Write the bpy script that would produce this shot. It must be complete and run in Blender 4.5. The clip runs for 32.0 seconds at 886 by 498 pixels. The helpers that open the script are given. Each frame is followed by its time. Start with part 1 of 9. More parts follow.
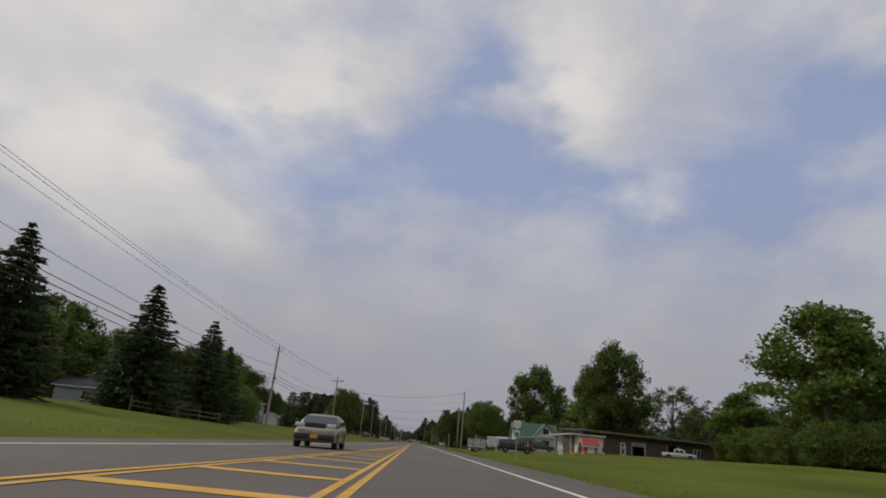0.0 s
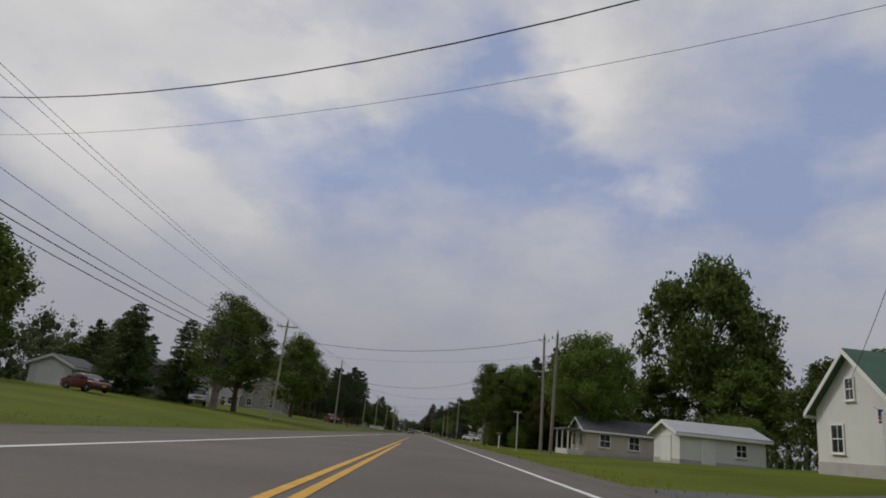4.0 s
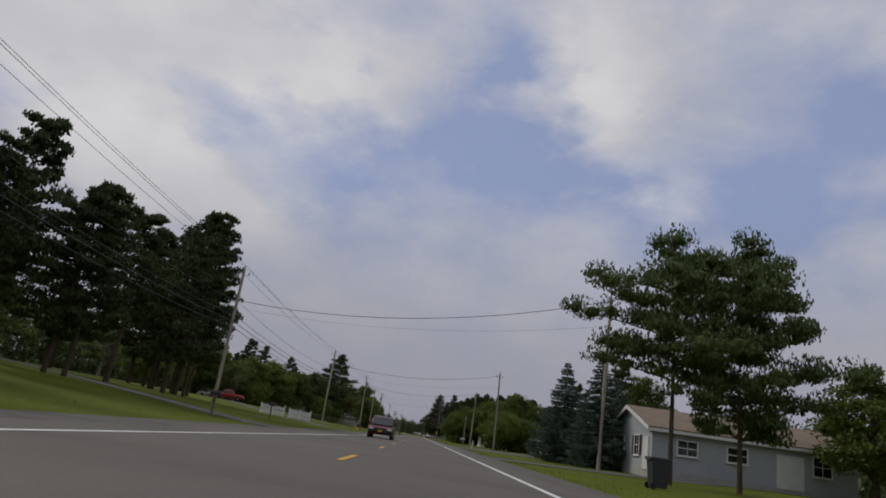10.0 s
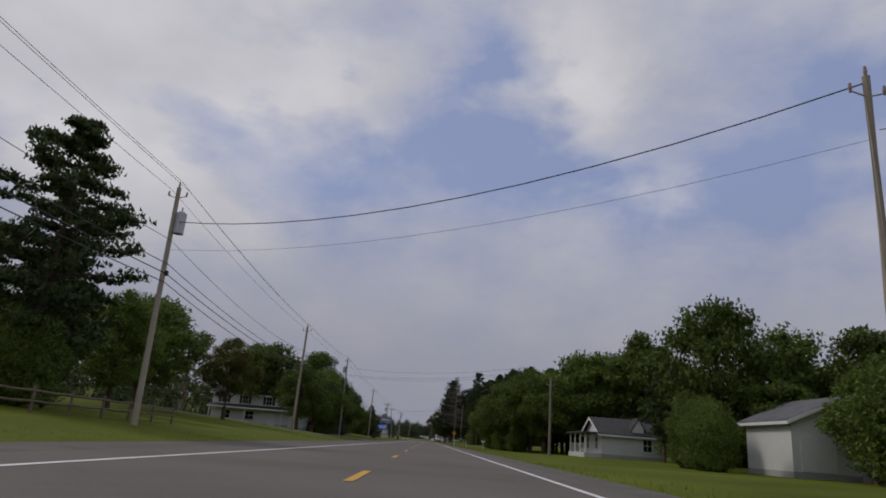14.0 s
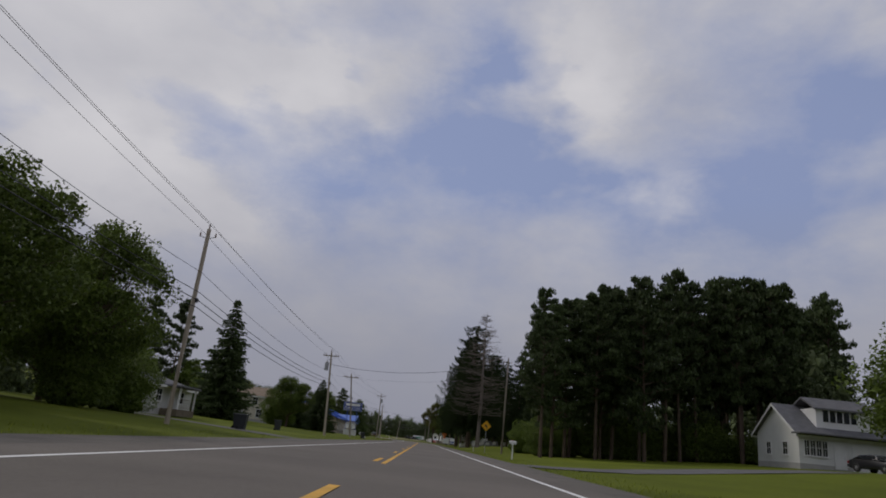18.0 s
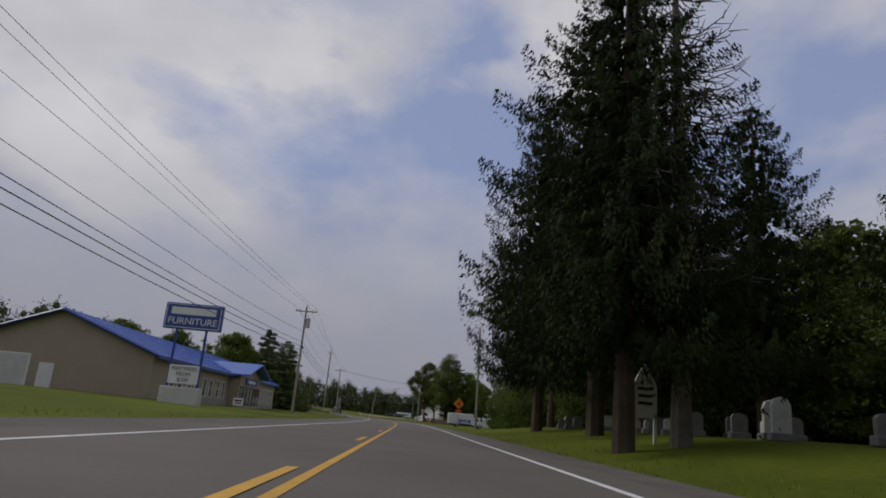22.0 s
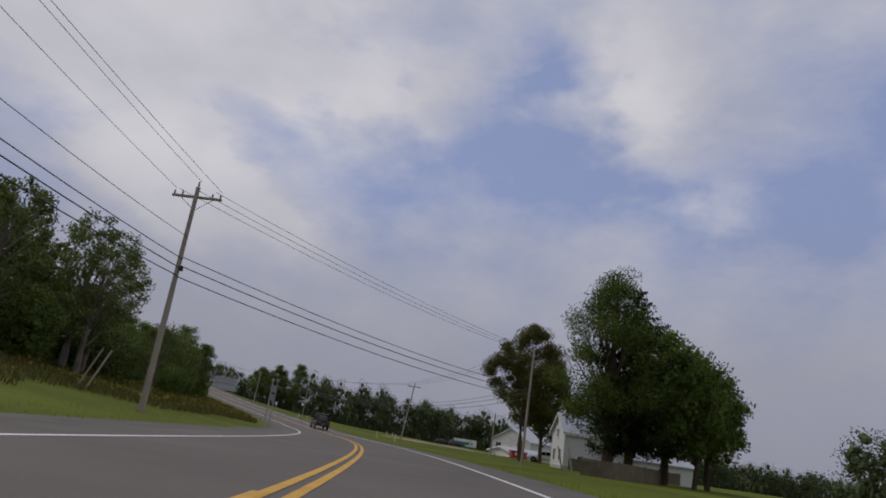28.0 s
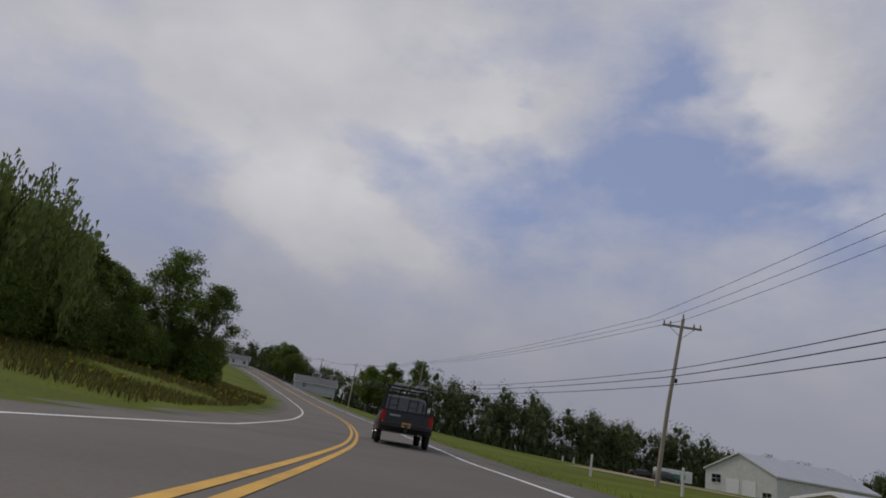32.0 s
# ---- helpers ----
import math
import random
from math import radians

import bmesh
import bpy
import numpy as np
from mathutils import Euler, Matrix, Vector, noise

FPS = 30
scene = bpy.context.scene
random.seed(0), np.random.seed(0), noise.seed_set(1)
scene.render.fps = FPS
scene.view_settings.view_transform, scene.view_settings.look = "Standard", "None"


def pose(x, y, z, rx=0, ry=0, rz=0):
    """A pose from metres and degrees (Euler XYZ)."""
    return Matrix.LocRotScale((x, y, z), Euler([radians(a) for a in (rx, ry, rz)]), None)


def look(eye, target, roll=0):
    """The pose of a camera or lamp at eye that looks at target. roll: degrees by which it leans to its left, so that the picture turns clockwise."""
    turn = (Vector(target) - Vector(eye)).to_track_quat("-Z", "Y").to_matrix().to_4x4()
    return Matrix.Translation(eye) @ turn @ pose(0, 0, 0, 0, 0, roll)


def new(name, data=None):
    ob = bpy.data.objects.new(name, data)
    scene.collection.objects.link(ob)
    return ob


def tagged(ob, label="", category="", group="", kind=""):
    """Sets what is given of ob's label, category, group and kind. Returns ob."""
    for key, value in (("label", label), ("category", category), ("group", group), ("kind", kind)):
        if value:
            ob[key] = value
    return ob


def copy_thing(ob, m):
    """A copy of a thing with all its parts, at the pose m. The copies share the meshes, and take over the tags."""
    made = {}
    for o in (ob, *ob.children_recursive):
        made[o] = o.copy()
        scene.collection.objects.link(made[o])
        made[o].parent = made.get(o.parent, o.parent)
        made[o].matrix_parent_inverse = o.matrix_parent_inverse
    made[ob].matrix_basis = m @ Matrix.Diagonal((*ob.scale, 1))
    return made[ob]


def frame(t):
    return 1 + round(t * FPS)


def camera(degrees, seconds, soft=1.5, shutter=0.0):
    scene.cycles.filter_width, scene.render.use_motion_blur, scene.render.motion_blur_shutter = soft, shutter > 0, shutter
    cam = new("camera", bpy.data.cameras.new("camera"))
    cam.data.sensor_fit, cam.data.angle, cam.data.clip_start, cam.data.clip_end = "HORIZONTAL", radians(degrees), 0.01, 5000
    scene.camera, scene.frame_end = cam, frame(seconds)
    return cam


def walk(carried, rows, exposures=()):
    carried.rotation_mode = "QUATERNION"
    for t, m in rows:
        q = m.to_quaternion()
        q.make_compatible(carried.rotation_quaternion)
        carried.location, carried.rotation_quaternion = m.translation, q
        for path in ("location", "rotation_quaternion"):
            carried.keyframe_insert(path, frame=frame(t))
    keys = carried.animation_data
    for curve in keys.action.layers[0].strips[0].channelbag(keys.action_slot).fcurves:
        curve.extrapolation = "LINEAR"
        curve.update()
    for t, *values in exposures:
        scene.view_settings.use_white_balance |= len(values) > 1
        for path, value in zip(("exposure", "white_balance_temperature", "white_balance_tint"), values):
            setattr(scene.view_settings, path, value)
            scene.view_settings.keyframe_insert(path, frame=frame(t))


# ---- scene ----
cam = camera(68.41, 32.0, soft=1.8)
PATH = [
    (0.0, pose(0.801, 0.000, 0.633, 106.72, -5.01, -2.46)),
    (0.5, pose(0.883, 14.382, 0.633, 106.60, -6.13, -2.59)),
    (1.0, pose(0.959, 28.723, 0.633, 106.78, -7.46, -2.60)),
    (1.5, pose(1.020, 43.022, 0.633, 106.72, -7.30, -2.38)),
    (2.0, pose(1.084, 57.279, 0.633, 106.18, -6.65, -2.23)),
    (2.5, pose(1.110, 71.495, 0.633, 106.45, -7.44, -2.29)),
    (3.0, pose(1.149, 85.668, 0.633, 106.21, -7.35, -2.05)),
    (3.5, pose(1.107, 99.800, 0.633, 105.88, -6.96, -2.05)),
    (5.5, pose(1.038, 156.009, 0.633, 106.59, -1.70, -1.42)),
    (6.0, pose(1.005, 170.057, 0.633, 106.58, -3.18, -1.99)),
    (6.5, pose(1.028, 184.114, 0.633, 106.50, -4.61, -2.09)),
    (7.0, pose(1.049, 198.180, 0.633, 106.47, -3.92, -2.07)),
    (7.5, pose(1.136, 212.255, 0.633, 106.23, -5.18, -2.52)),
    (8.0, pose(1.277, 226.338, 0.633, 106.45, -6.05, -2.68)),
    (8.5, pose(1.371, 240.430, 0.633, 106.58, -7.44, -2.64)),
    (9.0, pose(1.473, 254.531, 0.633, 106.44, -7.94, -2.65)),
    (9.5, pose(1.417, 268.640, 0.633, 105.83, -9.63, -2.60)),
    (10.0, pose(1.371, 282.758, 0.633, 106.28, -7.85, -1.98)),
    (10.5, pose(1.291, 296.895, 0.633, 106.51, -5.01, -1.77)),
    (11.0, pose(1.236, 311.061, 0.633, 106.65, -4.16, -1.71)),
    (11.5, pose(1.181, 325.257, 0.633, 106.61, -3.64, -1.89)),
    (12.0, pose(1.137, 339.483, 0.633, 106.37, -5.52, -2.06)),
    (12.5, pose(1.078, 353.737, 0.633, 106.73, -4.77, -1.95)),
    (13.0, pose(1.054, 368.022, 0.633, 106.33, -4.50, -2.00)),
    (13.5, pose(1.044, 382.335, 0.633, 106.62, -4.12, -2.01)),
    (14.0, pose(1.024, 396.679, 0.633, 106.45, -4.25, -1.35)),
    (14.5, pose(1.040, 411.051, 0.633, 106.18, -2.95, -1.99)),
    (16.5, pose(1.060, 468.693, 0.633, 106.28, -5.57, -1.97)),
    (17.0, pose(1.064, 483.031, 0.633, 106.25, -5.72, -2.02)),
    (17.5, pose(1.030, 497.326, 0.633, 106.34, -4.89, -1.74)),
    (18.0, pose(0.991, 511.577, 0.633, 106.58, -5.50, -1.78)),
    (18.5, pose(0.913, 525.784, 0.633, 106.73, -4.18, -1.52)),
    (19.0, pose(0.829, 539.947, 0.633, 106.65, -4.93, -1.73)),
    (19.5, pose(0.814, 554.051, 0.633, 106.67, -3.66, -1.75)),
    (20.0, pose(0.830, 568.081, 0.633, 106.36, -5.27, -2.26)),
    (20.5, pose(0.859, 582.035, 0.633, 106.52, -4.47, -1.98)),
    (21.0, pose(0.906, 595.914, 0.633, 106.43, -4.81, -2.11)),
    (21.5, pose(0.976, 609.719, 0.633, 106.38, -3.22, -2.37)),
    (22.0, pose(1.056, 623.226, 0.633, 104.88, -4.74, -2.93)),
    (22.5, pose(1.164, 636.198, 0.633, 104.84, -5.32, -2.86)),
    (23.0, pose(1.287, 648.633, 0.633, 105.52, -5.75, -2.89)),
    (23.5, pose(1.358, 660.453, 0.633, 106.08, -6.78, -2.41)),
    (24.0, pose(1.323, 671.575, 0.633, 106.36, -8.11, -2.43)),
    (24.5, pose(1.146, 681.997, 0.633, 106.36, -7.13, -2.13)),
    (25.0, pose(0.891, 691.918, 0.633, 106.36, -6.61, -1.55)),
    (25.5, pose(0.583, 701.557, 0.633, 106.71, -6.97, -1.54)),
    (27.5, pose(-1.111, 738.780, 0.633, 106.77, -7.40, 0.72)),
    (28.0, pose(-1.836, 748.112, 0.633, 106.83, -8.00, 1.73)),
    (28.5, pose(-2.693, 757.358, 0.633, 106.74, -7.79, 2.94)),
    (29.0, pose(-3.750, 766.511, 0.633, 106.95, -8.16, 4.25)),
    (29.5, pose(-5.038, 775.564, 0.633, 106.74, -8.32, 5.88)),
    (30.0, pose(-6.589, 784.473, 0.633, 106.48, -7.71, 7.61)),
    (30.5, pose(-8.345, 793.202, 0.633, 106.78, -7.20, 9.15)),
    (31.0, pose(-10.294, 801.750, 0.633, 106.97, -6.65, 10.47)),
    (31.5, pose(-12.399, 810.124, 0.633, 107.03, -8.02, 11.54)),
    (32.0, pose(-14.669, 818.311, 0.633, 106.98, -8.89, 13.31)),
]
walk(cam, PATH, exposures=[(0.0, 0.02, 6800, 10), (3.0, 0.0, 6700, 10), (6.0, -0.06, 6550, 11), (10.0, -0.1, 6480, 12), (14.0, -0.17, 6380, 14), (21.0, -0.18, 6420, 13), (25.0, -0.15, 6250, 15), (28.0, -0.17, 6280, 15), (32.0, -0.22, 6400, 13)])

# ---- world and sun ----
world = bpy.data.worlds.new("world")
scene.world = world
world.use_nodes = True
wn, wl = world.node_tree.nodes, world.node_tree.links
wn.clear()
w_out = wn.new("ShaderNodeOutputWorld")
w_bg = wn.new("ShaderNodeBackground")
sky = wn.new("ShaderNodeTexSky")
sky.sky_type, sky.sun_disc = "NISHITA", False
SUN_EL, SUN_AZ = radians(42), radians(-62)
sky.sun_elevation, sky.sun_rotation = SUN_EL, SUN_AZ
sky.air_density, sky.dust_density, sky.ozone_density = 1.0, 2.0, 2.0
w_bg.inputs[1].default_value = 0.1
w_tc = wn.new("ShaderNodeTexCoord")
# clouds lie on a flat layer: direction divided by its height
w_sep = wn.new("ShaderNodeSeparateXYZ")
wl.new(w_tc.outputs["Generated"], w_sep.inputs[0])


def wmath(op, a, b=None):
    n = wn.new("ShaderNodeMath")
    n.operation = op
    for i, v in enumerate((a, b)):
        if v is None:
            continue
        if isinstance(v, (int, float)):
            n.inputs[i].default_value = v
        else:
            wl.new(v, n.inputs[i])
    return n.outputs[0]


w_cmb = wn.new("ShaderNodeCombineXYZ")
wl.new(w_sep.outputs[0], w_cmb.inputs[0])
wl.new(w_sep.outputs[1], w_cmb.inputs[1])
wl.new(wmath("ADD", wmath("MULTIPLY", w_sep.outputs[2], 1.7), 2.3), w_cmb.inputs[2])


def wnoise(scale, detail, rough, dist=0.0):
    n = wn.new("ShaderNodeTexNoise")
    n.inputs["Scale"].default_value, n.inputs["Detail"].default_value = scale, detail
    n.inputs["Roughness"].default_value, n.inputs["Distortion"].default_value = rough, dist
    wl.new(w_cmb.outputs[0], n.inputs["Vector"])
    return n.outputs["Fac"]


def wramp(src, stops):
    n = wn.new("ShaderNodeValToRGB")
    wl.new(src, n.inputs[0])
    e = n.color_ramp.elements
    while len(e) < len(stops):
        e.new(0.5)
    for el, (p, c) in zip(e, stops):
        el.position, el.color = p, (c[0], c[1], c[2], 1)
    return n.outputs[0]


def wmix(fac, a, b):
    n = wn.new("ShaderNodeMix")
    n.data_type = "RGBA"
    wl.new(fac, n.inputs[0]) if not isinstance(fac, float) else None
    for i, v in ((6, a), (7, b)):
        if isinstance(v, tuple):
            n.inputs[i].default_value = (*v, 1)
        else:
            wl.new(v, n.inputs[i])
    return n.outputs[2]


CLOUD_LIT, CLOUD_DIM, SKY_BLUE, SKY_LOW = (7.0, 6.95, 7.0), (4.3, 4.4, 4.85), (2.65, 3.3, 5.3), (3.05, 3.15, 3.65)
# bearing from the road's line and height, in radians, ruffled so that no cloud has a plain edge
w_warp = wn.new("ShaderNodeTexNoise")
w_warp.inputs["Scale"].default_value, w_warp.inputs["Detail"].default_value, w_warp.inputs["Roughness"].default_value = 6.0, 6, 0.55
wl.new(w_cmb.outputs[0], w_warp.inputs["Vector"])
w_wsep = wn.new("ShaderNodeSeparateXYZ")
wl.new(w_warp.outputs["Color"], w_wsep.inputs[0])
w_az = wmath("ADD", wmath("ARCTAN2", w_sep.outputs[0], w_sep.outputs[1]), wmath("MULTIPLY", wmath("SUBTRACT", w_wsep.outputs[0], 0.5), 0.3))
w_el = wmath("ADD", wmath("ARCSINE", w_sep.outputs[2]), wmath("MULTIPLY", wmath("SUBTRACT", w_wsep.outputs[1], 0.5), 0.2))


def wclouds(start, banks):
    """Adds up cloud banks and gaps: bearing, height, half width, half height in degrees, and weight."""
    total = start
    for az, el, ra, re, k in banks:
        a = wmath("DIVIDE", wmath("SUBTRACT", w_az, radians(az)), radians(ra))
        b = wmath("DIVIDE", wmath("SUBTRACT", w_el, radians(el)), radians(re))
        r2 = wmath("ADD", wmath("MULTIPLY", a, a), wmath("MULTIPLY", b, b))
        total = wmath("ADD", total, wmath("MULTIPLY", wmath("POWER", 2.718, wmath("MULTIPLY", r2, -1.0)), k))
    return total


GAPS = [(0, 25.5, 9, 5, -0.46), (-11, 20, 7, 5, -0.4), (10, 25, 7, 5, -0.42), (24, 21, 10, 6, -0.42), (-10, 31, 2.2, 2, -0.35), (34, 27, 8, 9, -0.35), (3, 19, 10, 4, -0.16), (-42, 15, 9, 5, -0.4), (-22, 25, 6, 3, -0.3), (2, 33, 3, 5, -0.35)]
PUFFS = [(-12, 29, 7, 5, 0.42), (13.5, 30.5, 4.5, 6, 0.38), (18.5, 22.5, 4, 2.5, 0.3), (-19, 16, 7, 3, 0.28), (-28, 19.5, 8, 3.5, 0.4), (-36, 30, 13, 9, 0.32)]
w_cover = wramp(wclouds(wmath("ADD", 0.2, wnoise(6.0, 8, 0.58, 0.1)), GAPS + PUFFS), [(0.26, (0.06, 0.06, 0.06)), (0.85, (1, 1, 1))])
w_shade = wramp(wclouds(wmath("ADD", -0.06, wnoise(5.0, 6, 0.5, 0.1)), PUFFS), [(0.1, (0, 0, 0)), (0.95, (1, 1, 1))])
w_blue = wmix(wramp(wnoise(2.0, 2, 0.5), [(0.2, (0.75, 0.75, 0.75)), (0.8, (0.98, 0.98, 0.98))]), sky.outputs[0], SKY_BLUE)
w_cloud = wmix(w_shade, CLOUD_DIM, CLOUD_LIT)
w_col = wmix(w_cover, w_blue, w_cloud)
w_low = wramp(w_sep.outputs[2], [(0.02, (1, 1, 1)), (0.14, (0.75, 0.75, 0.75)), (0.36, (0, 0, 0))])
w_col = wmix(w_low, w_col, SKY_LOW)
wl.new(w_col, w_bg.inputs[0])
wl.new(w_bg.outputs[0], w_out.inputs[0])

sun = new("sun", bpy.data.lights.new("sun", "SUN"))
sun.data.energy, sun.data.angle, sun.data.color = 1.25, radians(11), (1.0, 0.94, 0.84)
sun.matrix_world = look((0, 0, 60), (0 - math.sin(SUN_AZ) * math.cos(SUN_EL) * 60, -math.cos(SUN_AZ) * math.cos(SUN_EL) * 60, 60 - math.sin(SUN_EL) * 60))

# ---- materials ----
MATS = {}


def mat(name, col, rough=0.7, metal=0.0, var=0.25, scale=3.0, fine=40.0, bump=0.0, bscale=60.0, rand=0.0, island=0.0, spec=0.5, col2=None, trans=0.0):
    """A surface with two scales of variation, fine relief, and differences from thing to thing or leaf to leaf."""
    if name in MATS:
        return MATS[name]
    m = bpy.data.materials.new(name)
    m.use_nodes = True
    n, l = m.node_tree.nodes, m.node_tree.links
    b = n["Principled BSDF"]
    b.inputs["Roughness"].default_value, b.inputs["Metallic"].default_value = rough, metal
    b.inputs["Specular IOR Level"].default_value = spec
    tc = n.new("ShaderNodeTexCoord")

    def noise_(s, d):
        t = n.new("ShaderNodeTexNoise")
        t.inputs["Scale"].default_value, t.inputs["Detail"].default_value = s, d
        l.new(tc.outputs["Object"], t.inputs["Vector"])
        return t.outputs["Fac"]

    def mth(op, a, c):
        t = n.new("ShaderNodeMath")
        t.operation = op
        for i, v in enumerate((a, c)):
            if isinstance(v, (int, float)):
                t.inputs[i].default_value = v
            else:
                l.new(v, t.inputs[i])
        return t.outputs[0]

    big, small = noise_(scale, 4), noise_(fine, 3)
    fac = mth("ADD", mth("MULTIPLY", big, 0.65), mth("MULTIPLY", small, 0.35))
    if island:
        g = n.new("ShaderNodeNewGeometry")
        fac = mth("ADD", mth("MULTIPLY", fac, 1 - island), mth("MULTIPLY", g.outputs["Random Per Island"], island))
    if rand:
        o = n.new("ShaderNodeObjectInfo")
        fac = mth("ADD", mth("MULTIPLY", fac, 1 - rand), mth("MULTIPLY", o.outputs["Random"], rand))
    ramp = n.new("ShaderNodeValToRGB")
    l.new(fac, ramp.inputs[0])
    lo = tuple(c * (1 - var) for c in col)
    hi = col2 or tuple(min(0.95, c * (1 + var)) for c in col)
    e = ramp.color_ramp.elements
    e[0].position, e[1].position = 0.28, 0.72
    e[0].color, e[1].color = (*lo, 1), (*hi, 1)
    l.new(ramp.outputs[0], b.inputs["Base Color"])
    if bump:
        bn = n.new("ShaderNodeBump")
        bn.inputs["Strength"].default_value, bn.inputs["Distance"].default_value = bump, 0.02
        l.new(noise_(bscale, 4), bn.inputs["Height"])
        l.new(bn.outputs[0], b.inputs["Normal"])
    if trans:
        t = n.new("ShaderNodeBsdfTranslucent")
        l.new(ramp.outputs[0], t.inputs[0])
        mx = n.new("ShaderNodeMixShader")
        mx.inputs[0].default_value = trans
        l.new(b.outputs[0], mx.inputs[1])
        l.new(t.outputs[0], mx.inputs[2])
        l.new(mx.outputs[0], n["Material Output"].inputs[0])
    MATS[name] = m
    return m


def siding(name, col, gap=0.14, rough=0.6):
    """Painted boards laid level, with a shadow line at each lap."""
    m = mat(name, col, rough, var=0.08, scale=0.6, fine=9)
    n, l = m.node_tree.nodes, m.node_tree.links
    if "lap" in n:
        return m
    w = n.new("ShaderNodeTexWave")
    w.name = "lap"
    w.wave_type, w.bands_direction, w.wave_profile = "BANDS", "Z", "SAW"
    w.inputs["Scale"].default_value = 0.314 / gap
    tc = n.new("ShaderNodeTexCoord")
    l.new(tc.outputs["Object"], w.inputs["Vector"])
    bn = n.new("ShaderNodeBump")
    bn.inputs["Strength"].default_value, bn.inputs["Distance"].default_value = 0.5, 0.02
    l.new(w.outputs["Fac"], bn.inputs["Height"])
    l.new(bn.outputs[0], n["Principled BSDF"].inputs["Normal"])
    return m


ASPHALT = mat("asphalt", (0.132, 0.117, 0.1), 0.85, var=0.25, scale=0.25, fine=22, bump=0.35, bscale=70, spec=0.3)
SHOULDER = mat("gravel_shoulder", (0.13, 0.12, 0.105), 0.9, var=0.3, scale=0.8, fine=30, bump=0.6, bscale=40, spec=0.2)
DRIVE = mat("driveway", (0.12, 0.118, 0.115), 0.9, var=0.25, scale=0.6, fine=20, bump=0.3, spec=0.2)
DIRT = mat("gravel_track", (0.3, 0.24, 0.16), 0.9, var=0.25, scale=0.5, fine=15, bump=0.5, spec=0.2)
YELLOW = mat("yellow_road_paint", (0.62, 0.34, 0.03), 0.7, var=0.25, scale=2, fine=30)
WHITE_LINE = mat("white_road_paint", (0.72, 0.72, 0.7), 0.7, var=0.15, scale=2, fine=30)
GRASS = mat("mown_grass", (0.082, 0.112, 0.009), 0.95, var=0.4, scale=0.11, fine=4.5, bump=0.8, bscale=14, spec=0.1, col2=(0.14, 0.166, 0.015))
WEED = mat("tall_weeds", (0.125, 0.115, 0.036), 0.9, var=0.4, scale=0.5, island=0.6, spec=0.1, trans=0.25)
GOLDEN = mat("goldenrod", (0.3, 0.23, 0.03), 0.9, var=0.2, island=0.5, spec=0.1)
BARK = mat("bark", (0.1, 0.075, 0.055), 0.9, var=0.4, scale=2, fine=14, bump=0.8, bscale=18, spec=0.1)
PALE_BARK = mat("grey_bark", (0.2, 0.17, 0.145), 0.9, var=0.35, scale=2, fine=14, bump=0.7, bscale=18, spec=0.1)
LEAF = mat("broad_leaves", (0.108, 0.152, 0.026), 0.6, var=0.5, scale=0.35, island=0.5, rand=0.25, spec=0.25, trans=0.3)
LEAF_PALE = mat("pale_leaves", (0.13, 0.165, 0.045), 0.6, var=0.45, scale=0.35, island=0.5, rand=0.2, spec=0.25, trans=0.3)
LEAF_AUTUMN = mat("turning_leaves", (0.2, 0.14, 0.04), 0.6, var=0.45, scale=0.2, island=0.45, spec=0.25, trans=0.3, col2=(0.12, 0.155, 0.03))
NEEDLE = mat("dark_needles", (0.021, 0.033, 0.009), 0.75, var=0.5, scale=0.35, island=0.5, rand=0.2, spec=0.08, trans=0.12)
NEEDLE_PINE = mat("pine_needles", (0.048, 0.07, 0.021), 0.6, var=0.5, scale=0.35, island=0.5, rand=0.2, spec=0.2, trans=0.15)
NEEDLE_LIGHT = mat("light_pine_needles", (0.07, 0.1, 0.028), 0.6, var=0.5, scale=0.35, island=0.5, rand=0.2, spec=0.2, trans=0.15)
# far-wood leaves, greyer than the near ones: distance haze put into the colour
LEAF_HAZED = mat("hazed_leaves", (0.092, 0.118, 0.048), 0.7, var=0.5, scale=0.06, island=0.45, spec=0.2, trans=0.2)
NEEDLE_BLUE = mat("blue_spruce_needles", (0.075, 0.11, 0.078), 0.6, var=0.45, scale=0.5, island=0.55, spec=0.2, trans=0.12)
WOOD_POLE = mat("weathered_pole_wood", (0.33, 0.285, 0.23), 0.85, var=0.3, scale=1.2, fine=22, bump=0.5, rand=0.4, spec=0.2)
WOOD_RAIL = mat("grey_rail_wood", (0.17, 0.14, 0.1), 0.9, var=0.35, scale=2, fine=25, bump=0.5, spec=0.2)
CEDAR = mat("orange_cedar", (0.42, 0.16, 0.05), 0.7, var=0.3, scale=2, fine=20)
WIRE = mat("black_cable", (0.025, 0.025, 0.028), 0.6, var=0.1)
STEEL = mat("galvanised_steel", (0.42, 0.43, 0.44), 0.45, 0.7, var=0.2, scale=2)
PORCELAIN = mat("insulator", (0.28, 0.2, 0.17), 0.3, var=0.1)
WHITE = mat("white_paint", (0.74, 0.74, 0.72), 0.55, var=0.08, scale=1.2, fine=15)
OFFWHITE = mat("weathered_white", (0.56, 0.56, 0.53), 0.65, var=0.15, scale=1.2, fine=12)
CREAM = siding("cream_siding", (0.6, 0.56, 0.46))
WHITE_SIDING = siding("white_siding", (0.68, 0.68, 0.66))
GREY_SIDING = siding("grey_siding", (0.42, 0.44, 0.47))
BEIGE_SIDING = siding("beige_siding", (0.52, 0.47, 0.38))
TAN_SIDING = siding("tan_metal_siding", (0.36, 0.29, 0.215), 0.23)
SLATE_SIDING = siding("dark_grey_siding", (0.15, 0.16, 0.16))
